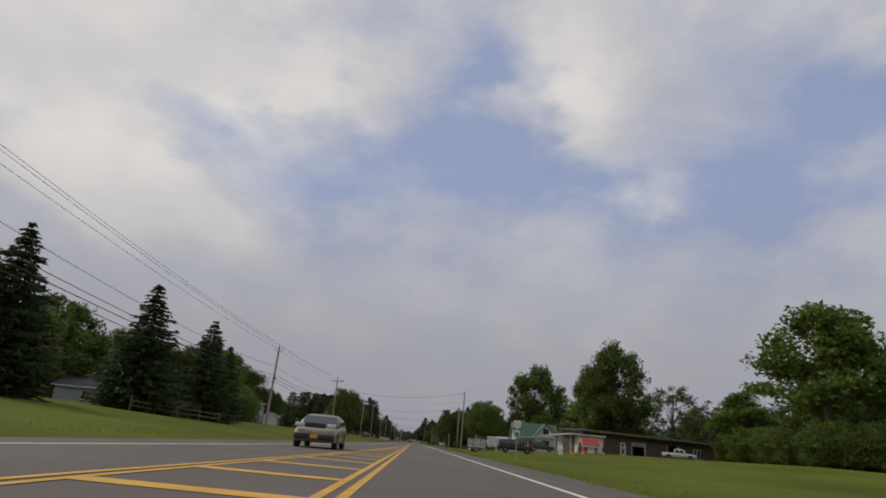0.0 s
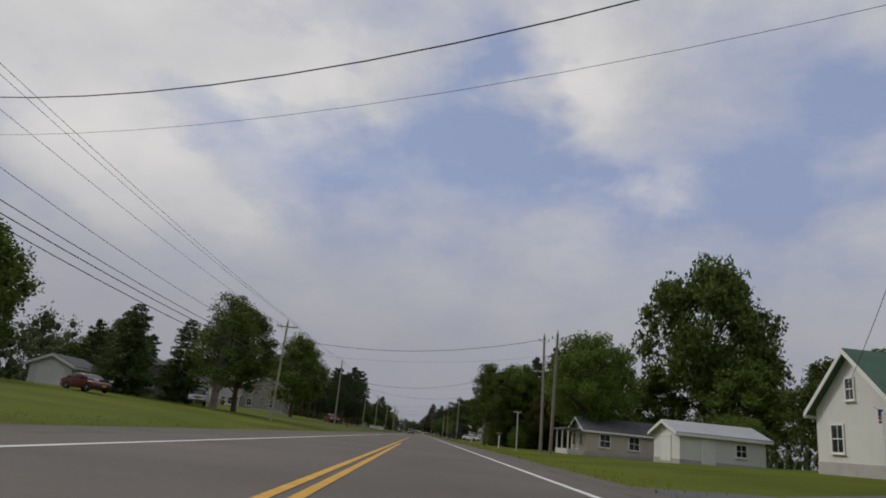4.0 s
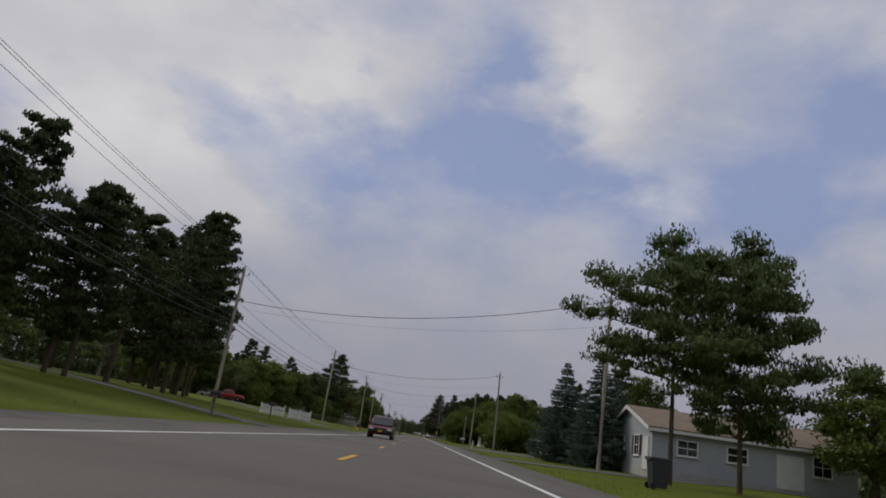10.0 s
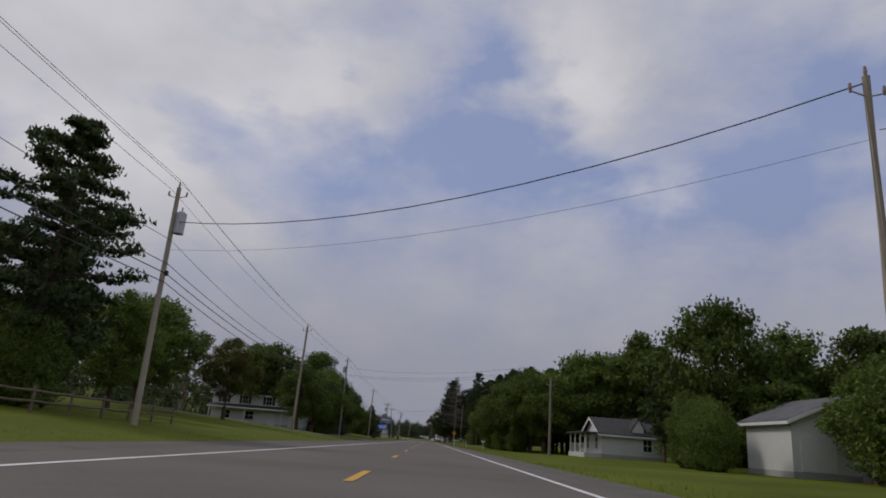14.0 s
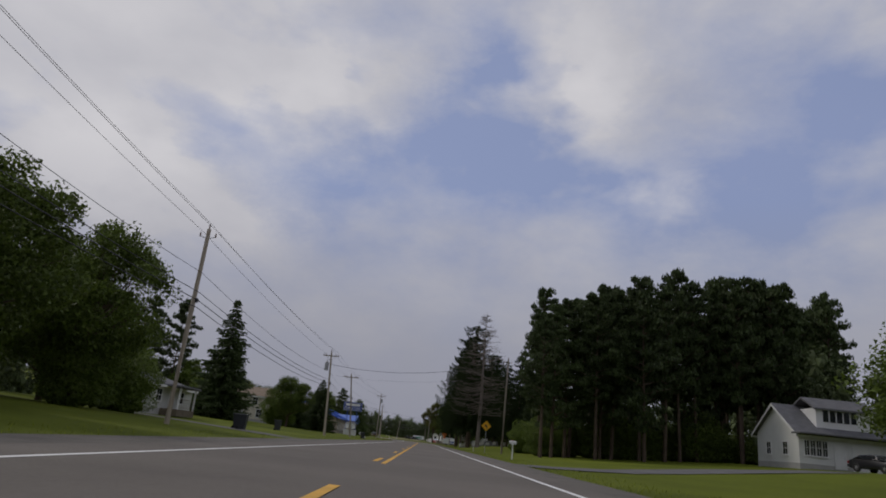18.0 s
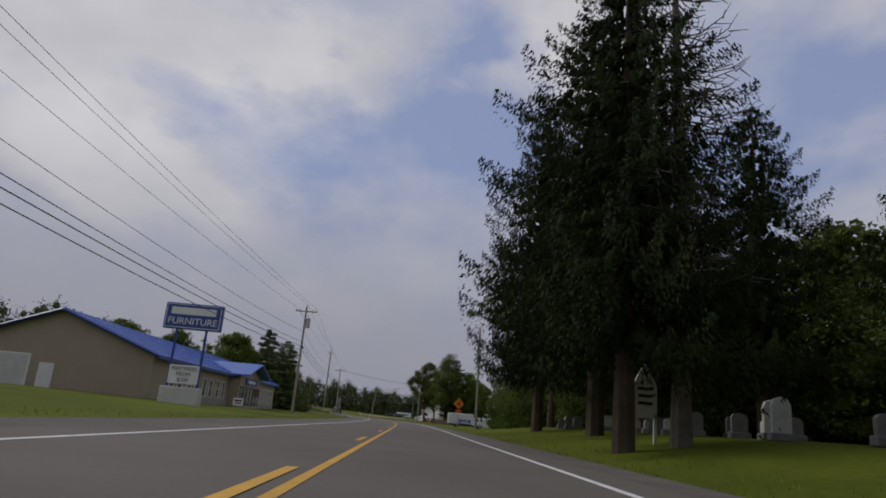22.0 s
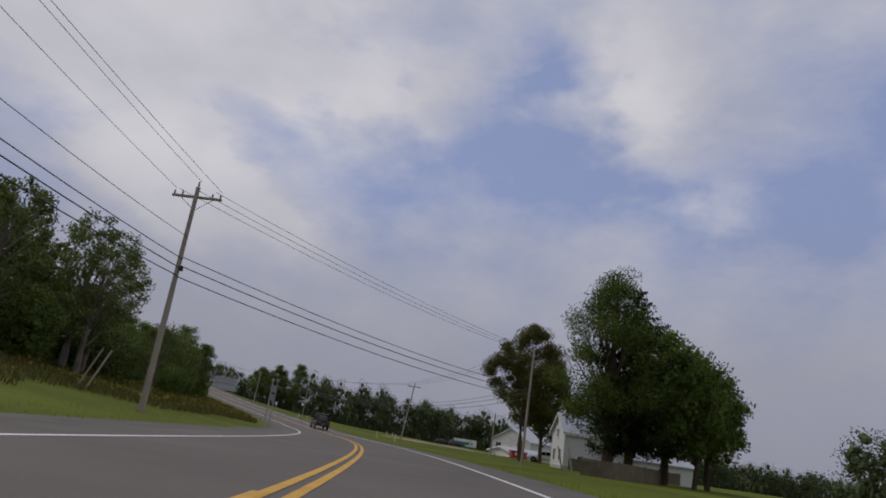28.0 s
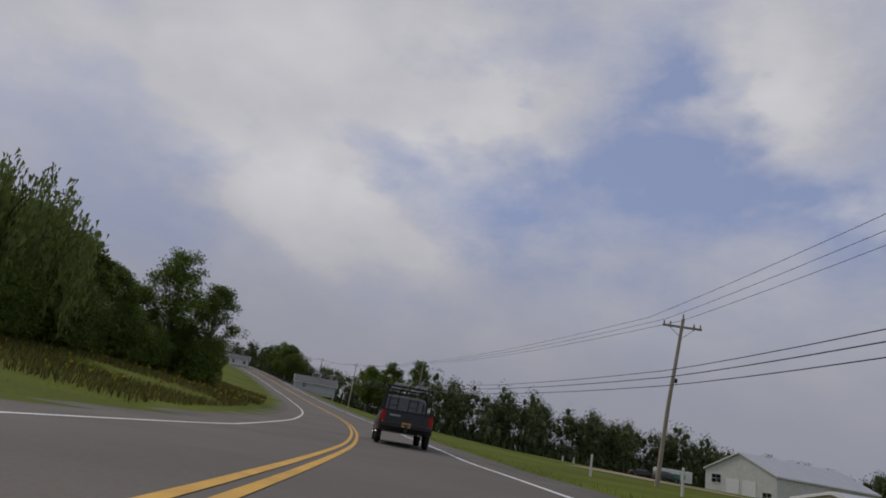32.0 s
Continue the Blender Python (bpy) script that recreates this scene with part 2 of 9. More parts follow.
BROWN_SIDING = siding("brown_siding", (0.13, 0.085, 0.06))
DARK_SIDING = siding("dark_red_siding", (0.075, 0.038, 0.03))
RED_PAINT = mat("red_barn_paint", (0.36, 0.05, 0.035), 0.6, var=0.2)
STONE = mat("field_stone", (0.27, 0.25, 0.215), 0.85, var=0.45, scale=2.2, fine=7, bump=0.8, bscale=5)
BRICK = mat("tan_brick", (0.36, 0.24, 0.17), 0.85, var=0.3, scale=3, fine=14, bump=0.4)
CONCRETE = mat("concrete", (0.4, 0.39, 0.37), 0.85, var=0.2, scale=1, fine=15, bump=0.3)
ROOF_GREY = mat("grey_shingles", (0.13, 0.13, 0.135), 0.9, var=0.3, scale=1.5, fine=10, bump=0.5, bscale=14, spec=0.2)
ROOF_DARK = mat("dark_shingles", (0.06, 0.058, 0.06), 0.9, var=0.3, scale=1.5, fine=10, bump=0.5, bscale=14, spec=0.2)
ROOF_BROWN = mat("brown_shingles", (0.21, 0.165, 0.12), 0.9, var=0.3, scale=1.5, fine=10, bump=0.5, bscale=14, spec=0.2)
ROOF_GREEN = mat("green_roof", (0.045, 0.11, 0.065), 0.6, var=0.2, scale=1, fine=8)
ROOF_BLUE = mat("blue_metal_roof", (0.05, 0.13, 0.46), 0.4, 0.1, var=0.1, scale=0.6, fine=5)
ROOF_STEEL = mat("pale_steel_roof", (0.45, 0.46, 0.48), 0.5, 0.2, var=0.12, scale=0.4, fine=4)
GLASS = mat("window_glass", (0.02, 0.022, 0.025), 0.06, var=0.2, spec=0.8)
RUBBER = mat("tyre_rubber", (0.02, 0.02, 0.02), 0.85, var=0.2)
RIM = mat("alloy_rim", (0.4, 0.4, 0.41), 0.35, 0.8, var=0.1)
BLACK = mat("black_plastic", (0.022, 0.022, 0.024), 0.6, var=0.2)
CHROME = mat("chrome", (0.6, 0.6, 0.6), 0.15, 1.0, var=0.05)
RED_LENS = mat("red_lens", (0.4, 0.012, 0.01), 0.25, var=0.1)
CLEAR_LENS = mat("clear_lens", (0.6, 0.6, 0.58), 0.15, var=0.1)
SIGN_YELLOW = mat("sign_yellow", (0.8, 0.42, 0.01), 0.5, var=0.08)
SIGN_ORANGE = mat("sign_orange", (0.8, 0.2, 0.02), 0.5, var=0.08)
SIGN_BLUE = mat("sign_blue", (0.03, 0.07, 0.3), 0.45, var=0.12)
SIGN_WHITE = mat("sign_white", (0.75, 0.75, 0.73), 0.5, var=0.06)
SIGN_GREEN = mat("sign_green", (0.02, 0.2, 0.13), 0.5, var=0.1)
SIGN_BACK = mat("sign_back_metal", (0.3, 0.31, 0.31), 0.5, 0.5, var=0.15)
SIGN_BLACK = mat("sign_black", (0.02, 0.02, 0.02), 0.5, var=0.1)
PLATE = mat("plate_gold", (0.65, 0.35, 0.03), 0.5, var=0.1)
MARBLE = mat("tomb_stone", (0.64, 0.64, 0.6), 0.75, var=0.25, scale=2, fine=12)
GRANITE = mat("grey_granite", (0.22, 0.215, 0.21), 0.7, var=0.3, scale=3, fine=25)
CONE = mat("cone_orange", (0.8, 0.13, 0.02), 0.5, var=0.1)
BIN_BLUE = mat("bin_dark", (0.03, 0.034, 0.04), 0.5, var=0.2)
BIN_YELLOW = mat("bin_yellow", (0.7, 0.5, 0.03), 0.5, var=0.1)


def paint(name, col):
    return mat(name, col, 0.28, 0.25, var=0.06, scale=1, fine=8, spec=0.6)


# ---- mesh helpers ----
class Shape:
    """Collects vertices and faces of one mesh."""

    def __init__(self):
        self.v, self.f = [], []

    def add(self, vs, fs):
        k = len(self.v)
        self.v += [tuple(p) for p in vs]
        self.f += [tuple(i + k for i in q) for q in fs]
        return self

    def box(self, x, y, z, sx, sy, sz, rz=0.0, bev=0.0):
        """A box by its centre and sizes; bev: chamfered upright edges and top."""
        hx, hy, hz = sx / 2, sy / 2, sz / 2
        c, s = math.cos(rz), math.sin(rz)
        if bev > 0:
            b = min(bev, hx * 0.45, hy * 0.45, hz * 0.45)
            ring = lambda hx, hy, b: [(-hx + b, -hy), (hx - b, -hy), (hx, -hy + b), (hx, hy - b), (hx - b, hy), (-hx + b, hy), (-hx, hy - b), (-hx, -hy + b)]
            lv = [(ring(hx - b, hy - b, b), -hz), (ring(hx, hy, b), -hz + b), (ring(hx, hy, b), hz - b), (ring(hx - b, hy - b, b), hz)]
            vs = [(px, py, pz) for r, pz in lv for px, py in r]
            fs = [tuple(range(7, -1, -1)), tuple(range(24, 32))]
            fs += [(k * 8 + i, k * 8 + (i + 1) % 8, k * 8 + 8 + (i + 1) % 8, k * 8 + 8 + i) for k in range(3) for i in range(8)]
        else:
            vs = [(a * hx, b_ * hy, d * hz) for d in (-1, 1) for b_ in (-1, 1) for a in (-1, 1)]
            fs = [(0, 2, 3, 1), (4, 5, 7, 6), (0, 1, 5, 4), (2, 6, 7, 3), (0, 4, 6, 2), (1, 3, 7, 5)]
        return self.add([(x + px * c - py * s, y + px * s + py * c, z + pz) for px, py, pz in vs], fs)

    def rod(self, p, q, r0, r1=None, n=8):
        p, q = Vector(p), Vector(q)
        r1 = r0 if r1 is None else r1
        d = (q - p).normalized()
        a = d.orthogonal().normalized()
        b = d.cross(a)
        vs = [o + (a * math.cos(2 * math.pi * i / n) + b * math.sin(2 * math.pi * i / n)) * r for o, r in ((p, r0), (q, r1)) for i in range(n)]
        fs = [(i, (i + 1) % n, n + (i + 1) % n, n + i) for i in range(n)] + [tuple(range(n - 1, -1, -1)), tuple(range(n, 2 * n))]
        return self.add(vs, fs)

    def tube(self, pts, r, n=5, taper=1.0):
        pts = [Vector(p) for p in pts]
        m = len(pts)
        vs = []
        for k, p in enumerate(pts):
            d = (pts[min(k + 1, m - 1)] - pts[max(k - 1, 0)]).normalized()
            a = d.cross(Vector((0, 0, 1)))
            a = a.normalized() if a.length > 0.01 else Vector((1, 0, 0))
            b = d.cross(a)
            rr = r * (1 + (taper - 1) * k / (m - 1))
            vs += [p + (a * math.cos(2 * math.pi * i / n) + b * math.sin(2 * math.pi * i / n)) * rr for i in range(n)]
        fs = [(k * n + i, k * n + (i + 1) % n, (k + 1) * n + (i + 1) % n, (k + 1) * n + i) for k in range(m - 1) for i in range(n)]
        fs += [tuple(range(n - 1, -1, -1)), tuple(range((m - 1) * n, m * n))]
        return self.add(vs, fs)

    def slab(self, profile, w, edge=0.05, shrink=0.05, taper=None):
        """A side profile in x and z, drawn out across y, with rounded sides. taper: how far the top leans in."""
        cx = sum(p[0] for p in profile) / len(profile)
        cz = sum(p[1] for p in profile) / len(profile)
        z0, z1 = min(p[1] for p in profile), max(p[1] for p in profile)
        n = len(profile)
        vs = []
        for y, k in ((-w, 1), (-w + edge, 0), (w - edge, 0), (w, 1)):
            for px, pz in profile:
                yy = y * (1 - (taper or 0) * (pz - z0) / (z1 - z0))
                vs.append((px + k * shrink * (-1 if px > cx else 1), yy, pz + k * shrink * (-1 if pz > cz else 0.5)))
        fs = [(k * n + i, k * n + (i + 1) % n, (k + 1) * n + (i + 1) % n, (k + 1) * n + i) for k in range(3) for i in range(n)]
        fs += [tuple(range(n - 1, -1, -1)), tuple(range(3 * n, 4 * n))]
        return self.add(vs, fs)

    def hull(self, profile, w, taper=0.0, plan=0.2):
        """A car body: a side profile with rounded corners, drawn out across y, drawn in at both ends of its width. plan: how far the corners are rounded as seen from above."""
        pts = [Vector((a, 0, b)) for a, b in profile]
        n = len(pts)
        soft = []
        for i in range(n):
            for q, r in ((pts[i - 1], 0.16), (pts[(i + 1) % n], 0.16)):
                d = q - pts[i]
                soft.append(pts[i] + d * min(r, 0.16 / max(d.length, 0.01)))
        n = len(soft)
        x0, x1 = min(p.x for p in soft), max(p.x for p in soft)
        z0, z1 = min(p.z for p in soft), max(p.z for p in soft)
        cx = (x0 + x1) / 2
        vs = []
        st = ((-1, 1.0), (-0.97, 0.55), (-0.88, 0.2), (-0.6, 0.06), (0, 0), (0.6, 0.06), (0.88, 0.2), (0.97, 0.55), (1, 1.0))
        for f, k in st:
            for p in soft:
                up = (p.z - z0) / (z1 - z0)
                y = f * w * (1 - taper * up)
                dx = -k * plan * ((p.x - cx) / (x1 - cx)) ** 3
                vs.append((p.x + dx, y, p.z - 0.07 * k * up ** 2 + 0.03 * k * (1 - up)))
        m = len(st)
        fs = [(k * n + i, k * n + (i + 1) % n, (k + 1) * n + (i + 1) % n, (k + 1) * n + i) for k in range(m - 1) for i in range(n)]
        fs += [tuple(range(n - 1, -1, -1)), tuple(range((m - 1) * n, m * n))]
        return self.add(vs, fs)

    def mesh(self, name, material, smooth=False):
        m = bpy.data.meshes.new(name)
        m.from_pydata(self.v, [], self.f)
        m.materials.append(material)
        if smooth:
            m.shade_smooth()
        return m


def base(name, x, y, z, rz=0.0, label="", category="", group=""):
    """The Empty at a thing's base. rz in degrees."""
    e = new(name)
    e.empty_display_size = 0.2
    e.matrix_basis = pose(x, y, z, 0, 0, rz)
    return tagged(e, label, category, group)


def part(name, shape, material, parent, label="", smooth=False):
    ob = new(name, shape.mesh(name, material, smooth) if isinstance(shape, Shape) else shape)
    ob.parent = parent
    if label:
        ob["label"] = label
    return ob


def fast_mesh(name, verts, faces, material):
    """A mesh from arrays of vertices (n, 3) and faces (m, 3) or (m, 4)."""
    m = bpy.data.meshes.new(name)
    m.vertices.add(len(verts))
    m.vertices.foreach_set("co", np.asarray(verts, np.float32).ravel())
    side = faces.shape[1]
    m.loops.add(faces.size)
    m.loops.foreach_set("vertex_index", np.asarray(faces, np.int32).ravel())
    m.polygons.add(len(faces))
    m.polygons.foreach_set("loop_start", np.arange(len(faces), dtype=np.int32) * side)
    m.update(calc_edges=True)
    m.materials.append(material)
    return m


# ---- the line of the road and the lie of the land ----
RS = np.arange(-80, 1260.1, 3.0)
R_CURVE = np.interp(RS, [660, 680, 700, 720, 740, 760, 780, 800, 820, 840, 860, 880, 900, 920, 950, 1000, 1140],
                    [0.37, 0.6, 0.85, 1.02, 1.53, 2.57, 3.15, 3.27, 2.86, 2.36, 2.43, 2.48, 2.15, 1.57, 1.02, 0.67, 0.42]) * 1e-3
R_CURVE[RS < 661] = 0
RH = np.cumsum(R_CURVE) * 3.0
RX = -np.concatenate([[0], np.cumsum(np.sin(RH))[:-1]]) * 3.0
RY = -80 + np.concatenate([[0], np.cumsum(np.cos(RH))[:-1]]) * 3.0
RZ = np.interp(RS, [660, 740, 790, 815, 840, 860, 880, 900, 920, 940, 970, 1000, 1140, 1260], [0, 0.02, 0.05, 0.1, 0.31, 0.83, 1.55, 2.42, 3.51, 4.83, 7.17, 9.9, 23.4, 27])
LANE = 3.6


def road_point(s, u, lift=0.0):
    """The place u metres right of the centre line at s metres along it."""
    x, y, z, h = (np.interp(s, RS, a) for a in (RX, RY, RZ, RH))
    return (x + u * math.cos(h), y + u * math.sin(h), z + lift)


def road_uv(x, y):
    x, y = np.asarray(x, float), np.asarray(y, float)
    i = np.argmin((x[..., None] - RX) ** 2 + (y[..., None] - RY) ** 2, axis=-1)
    u = (x - RX[i]) * np.cos(RH[i]) + (y - RY[i]) * np.sin(RH[i])
    d = -(x - RX[i]) * np.sin(RH[i]) + (y - RY[i]) * np.cos(RH[i])
    return RS[i] + d, u


def smooth01(a):
    a = np.clip(a, 0, 1)
    return a * a * (3 - 2 * a)


def land(x, y):
    """Height of the ground."""
    s, u = road_uv(x, y)
    zr = np.interp(s, RS, RZ)
    left, right = np.maximum(-u - 7, 0), np.maximum(u - 6, 0)
    hill = smooth01((s - 745) / 45) * (1 - smooth01((s - 1000) / 120))
    rise = np.interp(s, [190, 212, 480, 505, 640, 670], [0.062, 0.08, 0.08, 0.05, 0.05, 0.03])
    zl = zr + (rise + 0.11 * hill) * np.minimum(left, 26) + 0.05 * hill * np.clip(left - 26, 0, 60)
    yard = smooth01((s - 600) / 14) * (1 - smooth01((s - 684) / 14))
    bank = smooth01((s - 20) / 40) * (1 - smooth01((s - 152) / 30)) + smooth01((s - 532) / 26) * (1 - smooth01((s - 598) / 18))
    zt = zr * np.exp(-right / 45) + 0.012 * np.minimum(right, 40) * (s < 700) + 0.14 * yard * np.minimum(right, 7) + 0.05 * bank * np.clip(right - 4, 0, 26)
    wob = 0.12 * np.sin(x * 0.13 + 1.3) * np.sin(y * 0.09) * smooth01((np.abs(u) - 7) / 8)
    return np.where(u < 0, zl, zt) - 0.05 + wob


def gz(x, y):
    return float(land(np.array([x]), np.array([y]))[0])


xs = np.concatenate([[-2600, -900, -420, -300, -240], np.arange(-210, 75, 3.0), [80, 95, 120, 160, 220, 320, 500, 1000, 2600]])
ys = np.concatenate([[-1500, -400, -180, -110], np.arange(-80, 1180, 6.0), [1190, 1230, 1300, 1450, 1700, 2200, 3800]])
gx, gy = np.meshgrid(xs, ys, indexing="ij")
gv = np.stack([gx, gy, land(gx, gy)], -1).reshape(-1, 3)
ii, jj = np.meshgrid(np.arange(len(xs) - 1), np.arange(len(ys) - 1), indexing="ij")
q0 = (ii * len(ys) + jj).ravel()
ground_mesh = fast_mesh("ground", gv, np.stack([q0, q0 + len(ys), q0 + len(ys) + 1, q0 + 1], 1), GRASS)
ground_mesh.shade_smooth()
ground = tagged(new("ground", ground_mesh), "mown green lawns and verges on both sides", "ground", kind="structure")


def strip(name, s0, s1, u0, u1, material, lift, parent=None, step=3.0, label="", skirt=0.0):
    """A band of paving or paint along the road; u0, u1 may be functions of s."""
    fu0 = u0 if callable(u0) else (lambda s: u0)
    fu1 = u1 if callable(u1) else (lambda s: u1)
    n = max(1, int(round((s1 - s0) / step)))
    vs, fs = [], []
    for k in range(n + 1):
        s = s0 + (s1 - s0) * k / n
        a, b = fu0(s), fu1(s)
        vs += [road_point(s, a - skirt, lift - (0.1 if skirt else 0)), road_point(s, a, lift), road_point(s, b, lift), road_point(s, b + skirt, lift - (0.1 if skirt else 0))]
        if k:
            o = 4 * k
            rng = (0, 1, 2) if skirt else (1,)
            fs += [(o - 4 + c, o - 3 + c, o + 1 + c, o + c) for c in rng]
    sh = Shape().add(vs, fs)
    ob = new(name, sh.mesh(name, material))
    if parent:
        ob.parent = parent
    if label:
        ob["label"] = label
    return ob


def hatch(s):
    return float(np.interp(s, [-80, 6, 22, 42, 68, 104], [3.4, 2.6, 1.9, 1.25, 0.68, 0.0]))


road = tagged(strip("road", -80, 1255, lambda s: -5.0 - hatch(s), 4.4, ASPHALT, 0.02, skirt=0.3), "two-lane grey asphalt highway with yellow and white lines", "road", kind="structure")
for nm, a, b in (("shoulder_right", 4.4, 5.5), ("shoulder_left", lambda s: -6.9 - hatch(s), lambda s: -5.0 - hatch(s))):
    tagged(strip(nm, -80, 1255, a, b, SHOULDER, 0.012, skirt=0.25), "pale gravelly paved road shoulder", "shoulder", kind="structure")
strip("edge_line", -80, 1255, LANE - 0.07, LANE + 0.07, WHITE_LINE, 0.026, road, label="solid white edge line")
strip("edge_line", -80, 1255, lambda s: -LANE - hatch(s) - 0.07, lambda s: -LANE - hatch(s) + 0.07, WHITE_LINE, 0.026, road, label="solid white edge line")
for o in (-0.12, 0.12):
    strip("centre_line", -80, 150, o - 0.06, o + 0.06, YELLOW, 0.026, road)
    strip("centre_line", -80, 104, lambda s: o - hatch(s) - 0.06, lambda s: o - hatch(s) + 0.06, YELLOW, 0.028, road)
strip("centre_line", 150, 192, -0.18, -0.06, YELLOW, 0.026, road)
strip("centre_line", 528, 1255, 0.06, 0.18, YELLOW, 0.026, road)
strip("centre_line", 752, 1255, -0.18, -0.06, YELLOW, 0.026, road)
for k in range(27):
    s = -28 + 3.45 * k + 0.3 * math.sin(k)
    w = hatch(s)
    if w > 0.45:
        vs = [road_point(s + a, u, 0.027) for a, u in ((0, -0.16), (0.5, -0.16), (1.15 - 0.55 * w * 0.3, -w + 0.16), (0.65 - 0.55 * w * 0.3, -w + 0.16))]
        part("hatch_bar", Shape().add(vs, [(0, 1, 2, 3)]), YELLOW, road)
DASH0 = 196.58
for k in range(50):
    s = DASH0 + 12.32 * k
    if s < 192 or s > 752:
        continue
    o = 0.0 if s < 528 else -0.16
    strip("lane_dash", s, s + 3.05, o - 0.07, o + 0.07, YELLOW, 0.029, road, step=1.0)


def pad(name, pts, material, label, lift=0.03):
    """A flat drive: four corners in plan, laid on the land in small steps."""
    n = 8
    vs, fs = [], []
    for i in range(n + 1):
        for j in range(5):
            a, b = i / n, j / 4
            x = (pts[0][0] * (1 - a) + pts[1][0] * a) * (1 - b) + (pts[3][0] * (1 - a) + pts[2][0] * a) * b
            y = (pts[0][1] * (1 - a) + pts[1][1] * a) * (1 - b) + (pts[3][1] * (1 - a) + pts[2][1] * a) * b
            vs.append((x, y, gz(x, y) + lift))
    fs = [(i * 5 + j, i * 5 + j + 1, i * 5 + j + 6, i * 5 + j + 5) for i in range(n) for j in range(4)]
    return tagged(new(name, Shape().add(vs, fs).mesh(name, material)), label, "driveway", kind="structure")

# ---- trees ----
rng = np.random.default_rng(7)


def unit(n):
    v = rng.normal(size=(n, 3))
    return v / np.linalg.norm(v, axis=1, keepdims=True)


def leaf_tris(c, size, flat=0.0, long=1.6, axis=None):
    """Vertices of many small pointed leaves at the places c, three to a leaf. axis: the way each one points."""
    n = len(c)
    a = unit(n) if axis is None else axis + unit(n) * 0.35
    a[:, 2] *= 1 - flat
    a /= np.linalg.norm(a, axis=1, keepdims=True)
    b = np.cross(a, unit(n))
    b /= np.linalg.norm(b, axis=1, keepdims=True) + 1e-9
    s = size * rng.uniform(0.6, 1.3, (n, 1))
    a, b = a * s * long / 2, b * s / 2
    return np.stack([c - a + b, c - a * 0.6 - b, c + a], 1).reshape(-1, 3)


ICO_V = np.array([(math.cos(a) * r, math.sin(a) * r, z) for r, z, o in ((0, -1, 0), (0.894, -0.447, 0), (0.894, 0.447, 0.628), (0, 1, 0)) for a in ([0] if r == 0 else [o + 1.2566 * k for k in range(5)])])
ICO_F = np.array([(0, 1 + (k + 1) % 5, 1 + k) for k in range(5)] + [(1 + k, 1 + (k + 1) % 5, 6 + k) for k in range(5)] + [(1 + (k + 1) % 5, 6 + (k + 1) % 5, 6 + k) for k in range(5)] + [(6 + k, 6 + (k + 1) % 5, 11) for k in range(5)])


def cores(c, r):
    """Uneven knots of inner foliage at the places c, of the radii r (n, 3)."""
    n = len(c)
    v = ICO_V[None] * rng.uniform(0.65, 1.2, (n, 12, 1)) * r[:, None, :] + c[:, None, :]
    return v[:, ICO_F].reshape(-1, 3)


def leaves(name, tris, material):
    v = np.concatenate(tris)
    return fast_mesh(name, v, np.arange(len(v)).reshape(-1, 3), material)


def limb(sh, p, q, r0, r1, bend=0.3, n=5):
    p, q = Vector(p), Vector(q)
    k = 4
    side = Vector((float(rng.normal()), float(rng.normal()), 0.6)) * bend
    pts = [p.lerp(q, i / k) + side * math.sin(math.pi * i / k) * (q - p).length * 0.18 for i in range(k + 1)]
    sh.tube(pts, r0, n, r1 / r0)


def tree_base(name, label, category="tree"):
    return base(name, 0, -4000, 0, 0, label, category)


def broad_tree(H, W, clear, clumps, per, size, lm, bark, label, name="tree", top=0.0, lean=0.0, cr=0.14, seed=1, core=0.0):
    """A leafy tree: trunk, limbs to each clump, and a crown of many leaves with gaps. top: how pointed."""
    global rng
    rng = np.random.default_rng(seed)
    e = tree_base(name, label)
    sh = Shape()
    limb(sh, (0, 0, -0.3), (lean * 0.4, 0, H * 0.55), 0.022 * H + 0.05, 0.012 * H, 0.1, 9)
    limb(sh, (lean * 0.4, 0, H * 0.54), (lean, 0, H * 0.88), 0.012 * H, 0.02, 0.15, 7)
    cs = []
    while len(cs) < clumps:
        u = rng.uniform(-1, 1, 3)
        r = np.linalg.norm(u)
        if r > 1 or r < 0.35:
            continue
        h = (u[2] + 1) / 2
        wide = (1 - top * h) * (0.75 + 0.35 * math.sin(3.1 * h + 0.4))
        cs.append((u[0] * W / 2 * wide + lean * h, u[1] * W / 2 * wide, clear + (H - clear) * (0.06 + 0.9 * h)))
    for i, c in enumerate(cs):
        if i % 3 == 0:
            z0 = max(clear * 0.7, c[2] * 0.55)
            limb(sh, (lean * 0.4 * z0 / H, 0, z0), c, 0.007 * H, 0.012, 0.5, 4)
    part("trunk", sh, bark, e)
    cs = np.array(cs)
    rr = cr * W * rng.uniform(0.65, 1.25, (clumps, 1))
    k = np.repeat(np.arange(clumps), per)
    d = unit(len(k)) * rng.uniform(0.12, 1.0, (len(k), 1)) ** 0.6
    d[:, 2] *= 0.75
    tris = [leaf_tris(cs[k] + d * rr[k], size)]
    if core:
        tris.append(cores(cs, rr * core * np.array([1, 1, 0.85])))
    part("crown", leaves("crown", tris, lm), lm, e)
    return e


